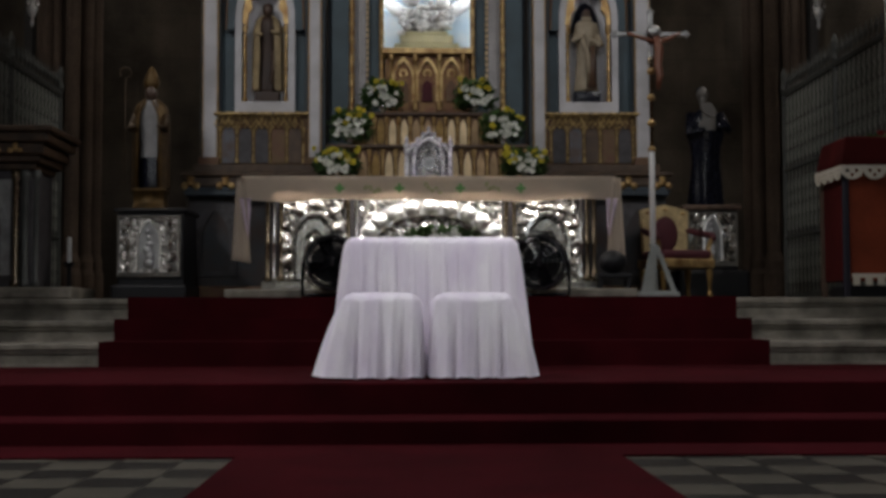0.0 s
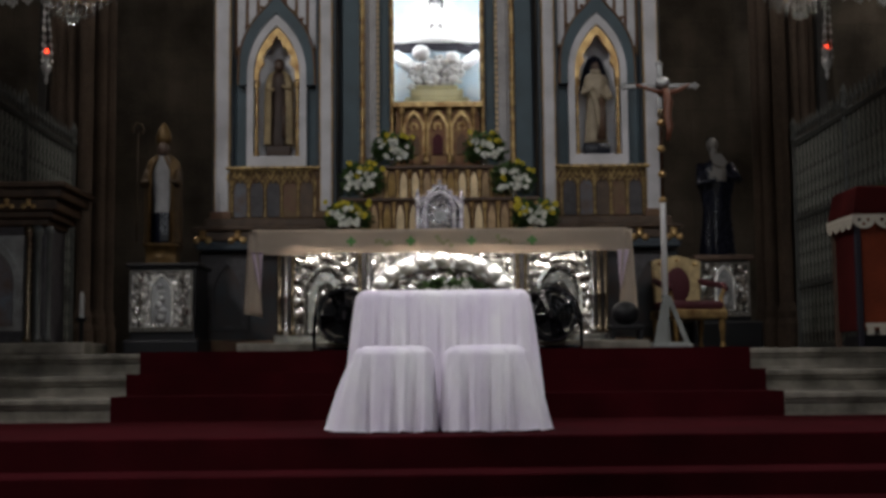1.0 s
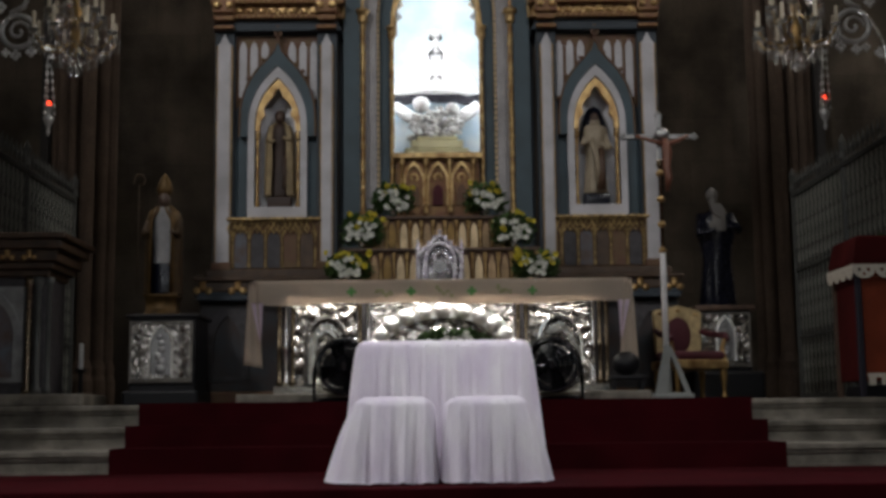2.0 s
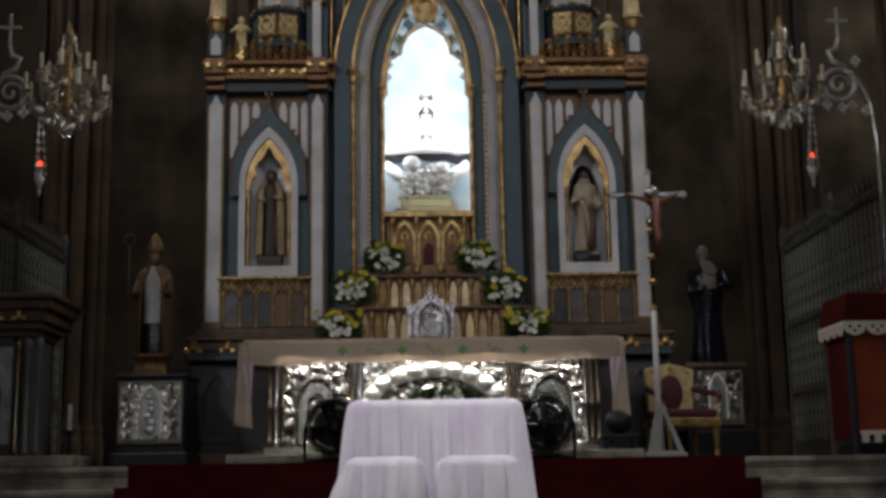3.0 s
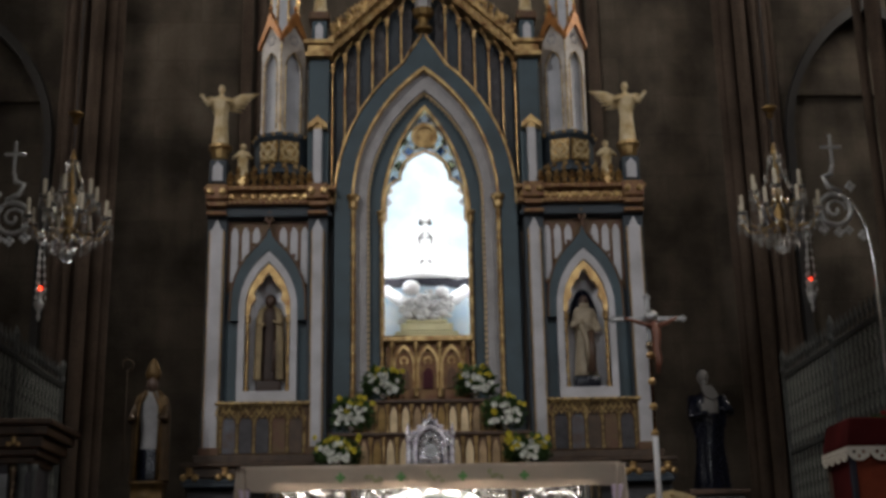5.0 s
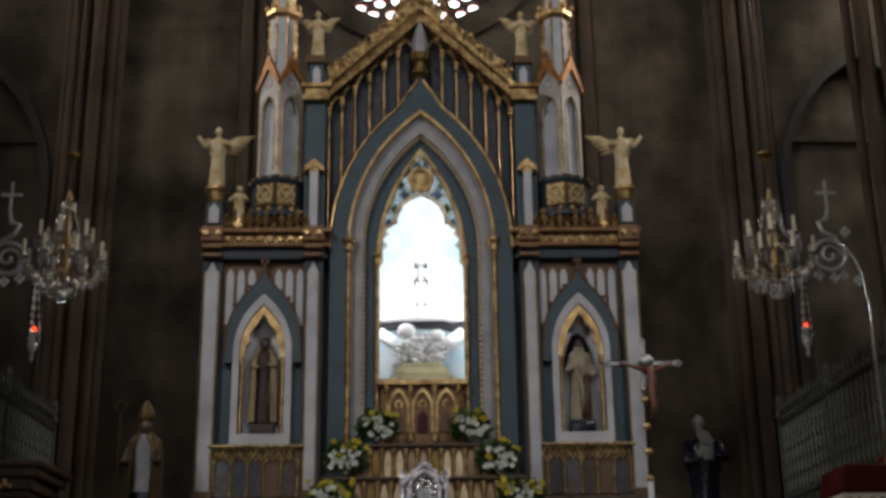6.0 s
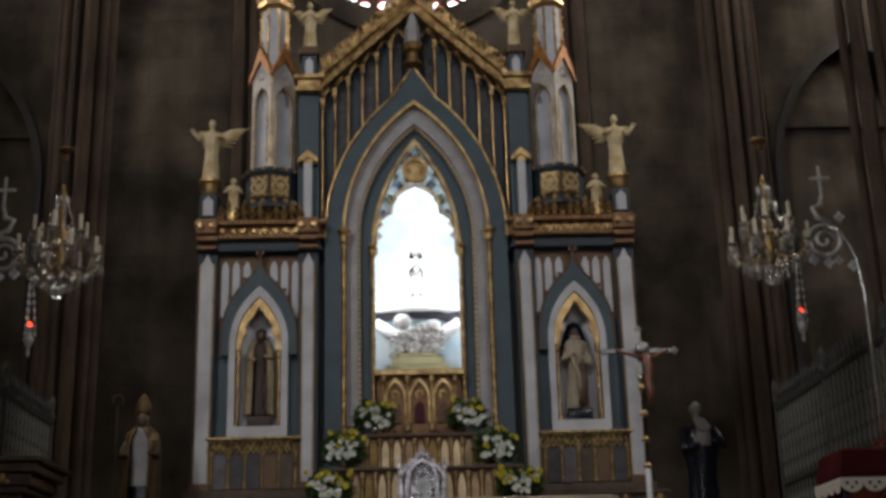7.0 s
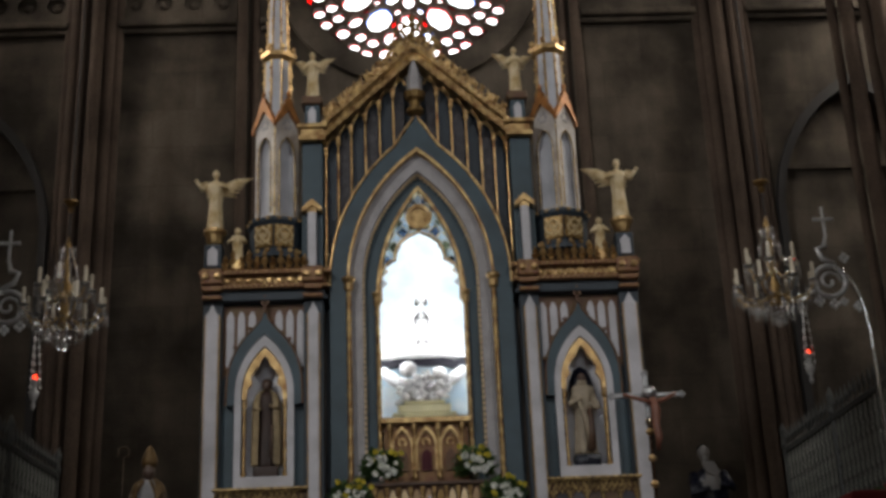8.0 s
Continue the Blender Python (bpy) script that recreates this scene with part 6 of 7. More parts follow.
# angels on the altarpiece
def feathered(bm, sx, z, y, span, rise, h):
    """A slim wing: tapered vanes fanned from the shoulder blade."""
    for k in range(7):
        f = k / 6
        root = Vector((sx * 0.04 * h, y, z - 0.1 * h * f))
        tip = Vector((sx * span * (1 - 0.45 * f), y + 0.05 * h, z + rise * (1 - 0.9 * f) - 0.16 * h * f * f))
        mid = root.lerp(tip, 0.5) + Vector((0, 0, 0.04 * h * (1 - f)))
        tube(bm, [root, mid, tip], [0.018 * h, 0.03 * h, 0.008 * h], 5)


def angel_mesh(h, pair):
    bm = bm_new()
    robe(bm, h, 0.135 * h, 0.12 * h, 3, 0.82, 7)
    ball(bm, 0, -0.01, h * 0.925, h * 0.06, 0.9, 1, 1.2, 2)
    lathe(bm, [(h * 0.03, 0), (h * 0.03, h * 0.08)], (0, 0, h * 0.8), 8)
    if pair:
        for sx in (-1, 1):
            tube(bm, [(sx * 0.1 * h, 0, h * 0.75), (sx * 0.14 * h, -0.08 * h, h * 0.62), (sx * 0.03 * h, -0.15 * h, h * 0.68)], [0.04 * h, 0.035 * h, 0.022 * h], 8)
            feathered(bm, sx, h * 0.76, 0.08 * h, 0.4 * h, 0.14 * h, h)
        return bm
    tube(bm, [(-0.1 * h, 0, h * 0.76), (-0.2 * h, -0.06 * h, h * 0.66), (-0.27 * h, -0.12 * h, h * 0.76)], [0.045 * h, 0.038 * h, 0.03 * h], 8)
    ball(bm, -0.28 * h, -0.12 * h, h * 0.78, 0.04 * h, 1, 1, 0.9, 1)
    tube(bm, [(0.1 * h, 0, h * 0.76), (0.17 * h, -0.08 * h, h * 0.66), (0.08 * h, -0.15 * h, h * 0.7)], [0.045 * h, 0.04 * h, 0.025 * h], 8)
    feathered(bm, -1, h * 0.76, 0.09 * h, 0.3 * h, 0.08 * h, h)
    feathered(bm, 1, h * 0.74, 0.07 * h, 0.55 * h, 0.16 * h, h)
    return bm


for s in (-1, 1):
    ob = statue("angel_statue", "ivory and gilt angel statue on a pedestal", (s * 2.1, RY, 5.342), angel_mesh(0.68, False), "ivory", 0, "angels of the altarpiece")
    if s > 0:
        ob.scale = (-1, 1, 1)
    ob = statue("angel_statue", "small pale angel statue with raised wings beside the gable", (s * 1.1, RY + 0.1, 6.862), angel_mesh(0.58, True), "ivory", 8 * s, "angels of the altarpiece")
    bm = bm_new()
    robe(bm, 0.36, 0.07, 0.06, 5, 0.8, 6)
    ball(bm, 0, 0, 0.33, 0.035, 1, 1, 1.1, 2)
    for sx in (-1, 1):
        tube(bm, [(sx * 0.05, 0, 0.25), (sx * 0.09, -0.03, 0.2), (sx * 0.04, -0.07, 0.22)], [0.022, 0.018, 0.012], 6)
    statue("cherub_statue", "small ivory attendant statue on the gilt entablature", (s * 1.86, RY - 0.03, 4.99), bm, "ivory", 0, "attendants of the altarpiece")
    bm = mbox(bm_new(), s * 1.86 - 0.05, s * 1.86 + 0.05, RY - 0.1, RY + 0.05, 4.87, 4.99, 0.01)
    ap("attendant_block", bm, "gold_plain", "gilt block under a small statue")

def mantle(bm, prof, gap, squash, mi, edge, n=26, high=9.0):
    """An open cloak: a shell round the body, parted in front by twice gap degrees."""
    rows = [[bm.verts.new((r * math.cos(a) * (1 + 0.04 * math.sin(9 * a)), squash * r * math.sin(a), z)) for a in [radians(gap - 90) + radians(360 - 2 * gap) * k / n for k in range(n + 1)]] for r, z in prof]
    for a, b in zip(rows, rows[1:]):
        for k in range(n):
            bm.faces.new((a[k], a[k + 1], b[k + 1], b[k])).material_index = edge if k in (0, n - 1) or a[k].co.z > high else mi


# niche statues
bm = bm_new()
mbox(bm, -0.13, 0.13, -0.09, 0.09, 0, 0.12, 0.01)
robe(bm, 0.98, 0.1, 0.08, 8, 0.84, 6, 0, z0=0.12)
mantle(bm, ((0.168, 0.14), (0.165, 0.4), (0.16, 0.65), (0.155, 0.8), (0.125, 0.9), (0.06, 0.95)), 28, 0.62, 1, 1)
ball(bm, 0, -0.02, 1.0, 0.062, 0.9, 1, 1.2, 2, 2)
tube(bm, [(0.09, -0.02, 0.84), (0.115, -0.07, 0.74), (0.05, -0.12, 0.76)], [0.03, 0.028, 0.018], 8, 1)
tube(bm, [(-0.09, -0.02, 0.84), (-0.115, -0.07, 0.74), (-0.05, -0.12, 0.72)], [0.03, 0.028, 0.018], 8, 1)
ball(bm, 0, 0.012, 1.035, 0.06, 1, 0.9, 0.9, 2)
tube(bm, [(0.07, -0.13, 0.55), (0.06, -0.14, 0.2)], [0.012, 0.02], 6, 2)
statue("saint_statue", "saint statue in brown habit and cream mantle in a niche", (-1.565, RY + 0.13, NZ0 + 0.002), bm, ["brown_habit", "mantle", "face"], size=0.92)
bm = bm_new()
mbox(bm, -0.14, 0.14, -0.09, 0.09, 0, 0.13, 0.01, 0)
robe(bm, 0.95, 0.135, 0.1, 18, 0.82, 6, 1, z0=0.13)
for f in bm.faces:
    if f.calc_center_median().z < 0.131:
        f.material_index = 2
lathe(bm, [(0.165, 0), (0.155, 0.12), (0.12, 0.24), (0.075, 0.35), (0.01, 0.39)], (0, 0.04, 0.71), 16, 0.7, 2)
ball(bm, 0, -0.035, 0.95, 0.055, 0.9, 1, 1.2, 2, 3)
tube(bm, [(0.1, -0.02, 0.76), (0.15, -0.1, 0.62), (0.04, -0.14, 0.66)], [0.035, 0.03, 0.02], 8, 1)
tube(bm, [(-0.1, -0.02, 0.76), (-0.14, -0.1, 0.66), (-0.03, -0.14, 0.72)], [0.035, 0.03, 0.02], 8, 1)
ball(bm, 0.12, -0.12, 0.62, 0.04, 1, 1, 1.2, 1, 1)
tube(bm, [(0.05, -0.12, 0.6), (0.06, -0.125, 0.4), (0.04, -0.12, 0.16)], [0.03, 0.035, 0.05], 8, 0)
tube(bm, [(-0.07, -0.11, 0.72), (0.0, -0.135, 0.5), (0.02, -0.12, 0.2)], [0.02, 0.03, 0.02], 6, 1)
ball(bm, 0, -0.04, 0.9, 0.06, 1, 0.8, 0.8, 2, 1)
statue("saint_statue", "nun statue in cream mantle and black veil in a niche", (1.57, RY + 0.13, NZ0 + 0.002), bm, ["wood", "cream_robe", "black_habit", "face"], size=0.93)

# bishop on the silver-fronted box
BX, BY = -2.5, 11.2
t = thing("statue_box", "black pedestal box with a chased silver front panel", "pedestal", (-2.445, 11.2, Z5))
part("body", mbox(bm_new(), -0.28, 0.3, -0.29, 0.3, 0.0, 0.79, 0.012), "black", t, "black box body")
part("base", mbox(bm_new(), -0.33, 0.33, -0.33, 0.33, 0.0, 0.13, 0.02), "black", t, "black base moulding")
part("lid", mbox(bm_new(), -0.31, 0.33, -0.32, 0.33, 0.765, 0.8, 0.012), "black", t, "dark top slab")


def silver_front(t, w, z0, z1, y):
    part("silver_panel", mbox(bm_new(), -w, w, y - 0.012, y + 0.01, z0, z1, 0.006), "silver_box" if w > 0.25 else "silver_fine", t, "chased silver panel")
    part("panel_edge", plate(bm_new(), [rect(-w, w, z0, z1), rect(-w + 0.02, w - 0.02, z0 + 0.04, z1 - 0.02)[::-1]], y - 0.024, y - 0.01), "silver_plain", t, "beaded silver edge")
    zc, hz = (z0 + z1) / 2, (z1 - z0)
    part("arch_frame", tube(bm_new(), [(x, y - 0.018, z) for x, z in gothic_loop(0.36 * w, z0 + 0.06, zc + 0.05, z1 - 0.04, 0, 8)], 0.013, 6), "silver_bright", t, "pointed silver arch")
    bm = plate(bm_new(), [gothic_loop(0.33 * w, z0 + 0.07, zc + 0.05, z1 - 0.06, 0, 8)], y - 0.016, y - 0.008)
    for k in range(6):
        ball(bm, 0.015 * math.sin(k * 2.3), y - 0.016, z0 + 0.12 + k * 0.055, 0.05 - 0.005 * k, 1, 0.4, 1, 2)
    part("arch_relief", bm, "pewter", t, "dull silver relief figure")
    for s in (-1, 1):
        bm = bm_new()
        for k in range(5):
            ball(bm, s * w * (0.66 + 0.1 * (k % 2)), y - 0.012, z0 + 0.08 + k * (hz - 0.14) / 4, 0.04, 0.7 + 0.3 * (k % 2), 0.3, 1.6, 1)
        part("boss", bm, "silver", t, "raised silver leaves", True)


silver_front(t, 0.275, 0.2, 0.735, -0.3)
bm = bm_new()
lathe(bm, [(0.2, 0), (0.2, 0.02), (0.18, 0.03), (0.18, 0.15), (0.205, 0.17), (0.205, 0.19)], (0, 0, 0), 4, turn=radians(45))
robe(bm, 0.95, 0.13, 0.1, 28, 0.86, 7, 1, z0=0.19)
for f in bm.faces:
    if f.material_index == 1 and f.calc_center_median().z > 0.52:
        f.material_index = 2
# cope: an open shell behind and beside the alb
n = 26
rings = []
for r, z in ((0.175, 0.2), (0.17, 0.45), (0.17, 0.7), (0.165, 0.86), (0.14, 0.95), (0.07, 1.01)):
    rings.append([(r * math.cos(a), 0.85 * r * math.sin(a), z) for a in [radians(-58) + radians(296) * k / n for k in range(n + 1)]])
vs = [[bm.verts.new(p) for p in ring] for ring in rings]
for a, b in zip(vs, vs[1:]):
    for k in range(n):
        bm.faces.new((a[k], a[k + 1], b[k + 1], b[k])).material_index = 0 if k in (0, n - 1) or a[k].co.z > 0.85 else 3
for sx in (-1, 1):
    tube(bm, [(sx * 0.093, -0.128, 0.2), (sx * 0.095, -0.125, 0.7), (sx * 0.09, -0.12, 0.86), (sx * 0.03, -0.1, 0.98)], 0.014, 6, 0)
    tube(bm, [(sx * 0.12, -0.05, 0.85), (sx * 0.15, -0.14, 0.72), (sx * 0.1, -0.2, 0.75)], [0.04, 0.035, 0.02], 8, 3)
ball(bm, 0, -0.02, 1.06, 0.062, 0.9, 1, 1.2, 2, 4)
lathe(bm, [(0.055, 1.1), (0.075, 1.16), (0.06, 1.22), (0.03, 1.28), (0.004, 1.31)], (0, -0.01, 0), 14, 0.6, 0)
tube(bm, [(-0.2, -0.16, 0.2), (-0.2, -0.16, 1.18)], 0.005, 6, 3)
tube(bm, [(-0.2 + 0.05 * math.cos(a) - 0.0, -0.16, 1.22 + 0.05 * math.sin(a)) for a in [math.pi + 0.6 - k * 0.5 for k in range(11)]], 0.01, 6, 3)
statue("bishop_statue", "bishop statue with gilt mitre on a silver fronted box", (BX, BY, Z5 + 0.801), bm, ["bishop_gold", "black_habit", "bishop_alb", "brown_cope", "face"])

# black-robed statue and its box
t = thing("statue_box", "dark pedestal box with a dull silver front panel", "pedestal", (2.72, 12.05, Z5))
part("body", mbox(bm_new(), -0.25, 0.25, -0.24, 0.24, 0.0, 0.86, 0.012), "black", t, "black box body")
part("base", mbox(bm_new(), -0.34, 0.34, -0.34, 0.3, 0.0, 0.28, 0.03), "black", t, "black base")
part("lid", mbox(bm_new(), -0.29, 0.29, -0.27, 0.27, 0.86, 0.91, 0.012), "wood", t, "dark top slab")
silver_front(t, 0.24, 0.32, 0.84, -0.245)
bm = bm_new()
robe(bm, 1.12, 0.165, 0.14, 33, 0.86, 8, 0)
robe(bm, 1.08, 0.19, 0.12, 35, 0.84, 6, 0)
ball(bm, -0.03, -0.05, 1.1, 0.065, 0.9, 1, 1.2, 2, 1)
ball(bm, -0.03, -0.075, 1.03, 0.045, 0.8, 0.8, 1.4, 2, 1)
ball(bm, -0.03, -0.025, 1.135, 0.06, 1, 1, 0.9, 2, 0)
plate(bm, [[(-0.08, 1.0), (0.03, 1.0), (0.09, 0.9), (0.03, 0.86), (-0.05, 0.9)]], -0.16, -0.13)
for f in bm.faces:
    c = f.calc_center_median()
    if c.y < -0.12 and 0.78 < c.z < 0.99 and abs(c.x) < 0.13:
        f.material_index = 1
tube(bm, [(0.14, -0.03, 0.9), (0.2, -0.12, 0.74), (0.08, -0.2, 0.78)], [0.05, 0.04, 0.025], 8, 0)
tube(bm, [(-0.14, -0.03, 0.9), (-0.18, -0.12, 0.7), (-0.04, -0.2, 0.74)], [0.05, 0.04, 0.025], 8, 0)
statue("saint_statue", "dark statue in black habit with a pale collar", (2.72, 12.05, Z5 + 0.911), bm, ["black_habit", "dull_face"])

# the figure in the lit niche
bm = bm_new()
lathe(bm, [(0.45, 0.0), (0.455, 0.03), (0.44, 0.1), (0.395, 0.2), (0.32, 0.3), (0.23, 0.38), (0.14, 0.46), (0.09, 0.52), (0.05, 0.55)], (0, 0, 0), 30, 0.38)
ball(bm, 0, -0.03, 0.57, 0.055, 0.9, 1, 1.2, 2)
lathe(bm, [(0.06, 0), (0.075, 0.04), (0.07, 0.08), (0.02, 0.1)], (0, -0.02, 0.62), 12, 1, 0)
for sx in (-1, 1):
    tube(bm, [(sx * 0.03, -0.09, 0.585), (sx * 0.06, -0.08, 0.6), (sx * 0.05, -0.08, 0.66)], [0.01, 0.016, 0.006], 5, 1)
    tube(bm, [(sx * 0.02, -0.1, 0.5), (sx * 0.06, -0.08, 0.45), (sx * 0.072, -0.1, 0.43)], [0.008, 0.014, 0.012], 5, 1)
    tube(bm, [(sx * 0.07, -0.11, 0.43), (sx * 0.062, -0.12, 0.36)], [0.012, 0.005], 5, 1)
    tube(bm, [(sx * 0.02, -0.2, 0.15), (sx * 0.045, -0.19, 0.165), (sx * 0.055, -0.2, 0.12)], [0.007, 0.012, 0.006], 5, 1)
    tube(bm, [(sx * 0.01, -0.1, 0.615), (sx * 0.04, -0.09, 0.61)], [0.006, 0.008], 5, 1)
    tube(bm, [(sx * 0.012, -0.13, 0.43), (sx * 0.05, -0.11, 0.435)], [0.008, 0.008], 5, 1)
statue("robed_statue", "bright white robed statue above a carved cloud in a lit niche", (0.0, RY + 0.86, 4.13), bm, ["statue_white", "trim"])
t = thing("cloud_pedestal", "white carved cloud on a stepped cream pedestal", "pedestal", (0, RY + 0.74, 3.333))
for k, (hw, z0, z1) in enumerate(((0.34, 0, 0.135), (0.325, 0.135, 0.165), (0.27, 0.165, 0.25), (0.215, 0.25, 0.29))):
    part("tier", mbox(bm_new(), -hw, hw, -0.2, 0.2, z0, z1, 0.012), "cream_step", t, "cream moulded tier")
bm = bm_new()
rnd = random.Random(6)
for k in range(150):
    x = rnd.uniform(-0.26, 0.26)
    ball(bm, x, -0.14 + rnd.uniform(-0.08, 0.1), 0.29 + rnd.uniform(0, 0.36) * (1 - 1.2 * abs(x)), rnd.uniform(0.012, 0.036), 1.2, 0.9, 0.8, 2)
for sx, z, r in ((-0.157, 0.635, 0.092), (0.166, 0.585, 0.075), (0.18, 0.36, 0.05), (-0.19, 0.34, 0.045)):
    ball(bm, sx, -0.16, z, r, 1.05, 0.9, 0.95, 2)
for sx in (-1, 1):
    tube(bm, [(sx * 0.15, -0.06, 0.44), (sx * 0.3, -0.03, 0.55), (sx * 0.44, 0.0, 0.66)], [0.05, 0.07, 0.06], 10)
part("cloud", bm, "statue_white", t, "white carved cloud with plump lobes", True)
part("core", lathe(bm_new(), [(0.17, 0.29), (0.19, 0.4), (0.1, 0.6)], (0, 0.05, 0), 16, 0.6), "order_grey", t, "grey core behind the carving")
part("dark_hem", plate(bm_new(), [[(-0.46, 0.79), (-0.34, 0.785), (-0.2, 0.81), (-0.05, 0.795), (0.1, 0.815), (0.22, 0.8), (0.33, 0.77), (0.46, 0.795), (0.46, 0.7), (0.33, 0.68), (0.2, 0.72), (0.05, 0.715), (-0.1, 0.73), (-0.3, 0.7), (-0.46, 0.69)]], 0.04, 0.09), "hem_violet", t, "dark wavy band under the robe")

# ---- chair, crucifix, desks ----
t = thing("armchair", "gilt armchair with a maroon oval back and seat", "chair", (2.25, 11.3, Z5))
part("back_frame", plate(bm_new(), [[(-0.22, 0.36), (-0.24, 0.82), (-0.2, 0.84), (-0.1, 0.86), (0, 0.88), (0.1, 0.86), (0.2, 0.84), (0.24, 0.82), (0.22, 0.36)], [(0.13 * math.cos(a), 0.6 + 0.17 * math.sin(a)) for a in [2 * math.pi * k / 20 for k in range(20)]][::-1]], 0.17, 0.22), "gold_cream", t, "cream and gilt back frame")
bm = bm_new()
ball(bm, 0, 0.185, 0.6, 0.14, 0.97, 0.25, 1.25, 3)
part("backrest", bm, "red_seat", t, "maroon oval back pad", True)
for k, (x, z) in enumerate(((-0.18, 0.8), (0.18, 0.8), (0.0, 0.83), (-0.18, 0.42), (0.18, 0.42))):
    part("back_ornament", lathe(bm_new(), [(0.02, -0.01), (0.024, 0.0), (0.012, 0.012)], (x, 0.168, z), 10), "gold_plain", t)
part("seat", mbox(bm_new(), -0.25, 0.25, -0.24, 0.2, 0.36, 0.44, 0.03), "red_seat", t, "maroon seat cushion")
part("seat_rail", mbox(bm_new(), -0.27, 0.27, -0.26, 0.22, 0.28, 0.36, 0.015), "gold_plain", t, "gilt carved seat rail")
for sx in (-1, 1):
    part("arm", tube(bm_new(), [(sx * 0.23, 0.18, 0.64), (sx * 0.27, 0.0, 0.6), (sx * 0.28, -0.18, 0.58), (sx * 0.28, -0.23, 0.54)], [0.025, 0.03, 0.03, 0.02], 8), "red_seat", t, "maroon padded arm")
    part("arm_post", tube(bm_new(), [(sx * 0.28, -0.2, 0.57), (sx * 0.25, -0.17, 0.46), (sx * 0.26, -0.2, 0.36)], [0.02, 0.025, 0.022], 8), "gold_plain", t, "gilt arm post")
    for sy in (-0.22, 0.18):
        part("leg", lathe(bm_new(), [(0.018, 0), (0.026, 0.03), (0.016, 0.08), (0.03, 0.22), (0.03, 0.28)], (sx * 0.23, sy, 0), 10), "gold_dark", t, "dark gilt turned leg")
t.rotation_euler = (0, 0, radians(16))

t = thing("processional_cross", "silver processional crucifix standing in a grey wedge stand", "crucifix", (1.92, 10.62, Z5 + 0.012))
part("pole", lathe(bm_new(), [(0.027, 0.42), (0.025, 1.25), (0.03, 1.27), (0.018, 1.29)], (0, 0, 0), 14), "pole_silver", t, "polished silver pole", True)
part("upper_pole", lathe(bm_new(), [(0.018, 1.285), (0.018, 2.0), (0.032, 2.02), (0.032, 2.06), (0.012, 2.08)], (0, 0, 0), 14), "bronze", t, "dark bronze upper pole", True)
for z in (1.27, 1.5, 1.72, 1.95):
    part("knop", lathe(bm_new(), [(0.018, -0.03), (0.036, -0.01), (0.036, 0.01), (0.018, 0.03)], (0, 0, z), 12), "gold_plain", t, "gilt knop", True)
part("upright", mbox(bm_new(), -0.022, 0.022, -0.015, 0.015, 2.06, 2.46, 0.006), "pewter", t, "silver cross upright")
part("crossbar", mbox(bm_new(), -0.3, 0.3, -0.015, 0.015, 2.255, 2.295, 0.006), "pewter", t, "silver crossbar")
for x, z in ((-0.31, 2.275), (0.31, 2.275), (0, 2.47)):
    bm = bm_new()
    for a in range(4):
        ball(bm, x + 0.018 * math.cos(a * 1.57), 0, z + 0.018 * math.sin(a * 1.57), 0.02, 1, 0.7, 1, 1)
    part("cross_end", bm, "pewter", t, "trefoil cross end")
bm = bm_new()
ball(bm, 0.02, -0.04, 2.29, 0.06, 1.1, 0.6, 1, 2)
part("boss", bm, "pewter", t, "round silver boss", True)
bm = bm_new()
tube(bm, [(0.04, -0.05, 2.24), (0.06, -0.06, 2.12), (0.05, -0.05, 2.0), (0.06, -0.09, 1.9), (0.05, -0.05, 1.78)], [0.03, 0.042, 0.034, 0.032, 0.018], 8)
for sx in (-1, 1):
    tube(bm, [(0.05 + sx * 0.02, -0.05, 2.2), (0.04 + sx * 0.12, -0.05, 2.23), (0.02 + sx * 0.23, -0.03, 2.28)], [0.022, 0.018, 0.012], 8)
part("figure", bm, "corpus", t, "small brown carved figure", True)
part("stand", plate(bm_new(), [[(-0.13, 0), (0.2, 0), (0.03, 0.44), (-0.03, 0.44)], [(-0.02, 0.05), (0.14, 0.05), (0.02, 0.36)][::-1]], -0.09, -0.05), "grey_metal", t, "grey triangular stand front")
part("stand_side", mbox(bm_new(), -0.11, -0.07, -0.05, 0.2, 0, 0.05, 0.006), "grey_metal", t)
part("socket", lathe(bm_new(), [(0.04, 0.0), (0.03, 0.42), (0.034, 0.45)], (0, 0, 0), 12), "grey_metal", t, "grey pole socket")
part("foot", mbox(bm_new(), -0.14, 0.21, -0.1, 0.24, 0, 0.035, 0.008), "grey_metal", t, "grey stand foot")

t = thing("lectern", "tall red lectern with velvet top and cream lace edging", "lectern", (4.01, 10.68, Z5))
part("front_panel", mbox(bm_new(), -0.47, 0.5, -0.3, -0.26, 0.14, 1.12, 0.006), "wood_red", t, "red-brown front panel")
part("side_panel", mbox(bm_new(), -0.5, -0.47, -0.27, 0.27, 0.14, 1.12, 0.006), "red_cloth", t, "dark red side panel")
part("side_panel", mbox(bm_new(), 0.5, 0.53, -0.27, 0.27, 0.14, 1.12, 0.006), "red_cloth", t, "dark red side panel")
part("back_panel", mbox(bm_new(), -0.47, 0.5, 0.24, 0.27, 0.14, 1.12), "wood", t)
for sx in (-0.5, 0.53):
    for sy in (-0.3, 0.27):
        part("post", mbox(bm_new(), sx - 0.025, sx + 0.025, sy - 0.025, sy + 0.025, 0.0, 1.12, 0.008), "hem_violet" if sy < 0 else "wood", t, "dark blue-black corner post")
part("base", mbox(bm_new(), -0.46, 0.5, -0.27, 0.24, 0.0, 0.1, 0.01), "black", t, "black base")
bm = bm_new()
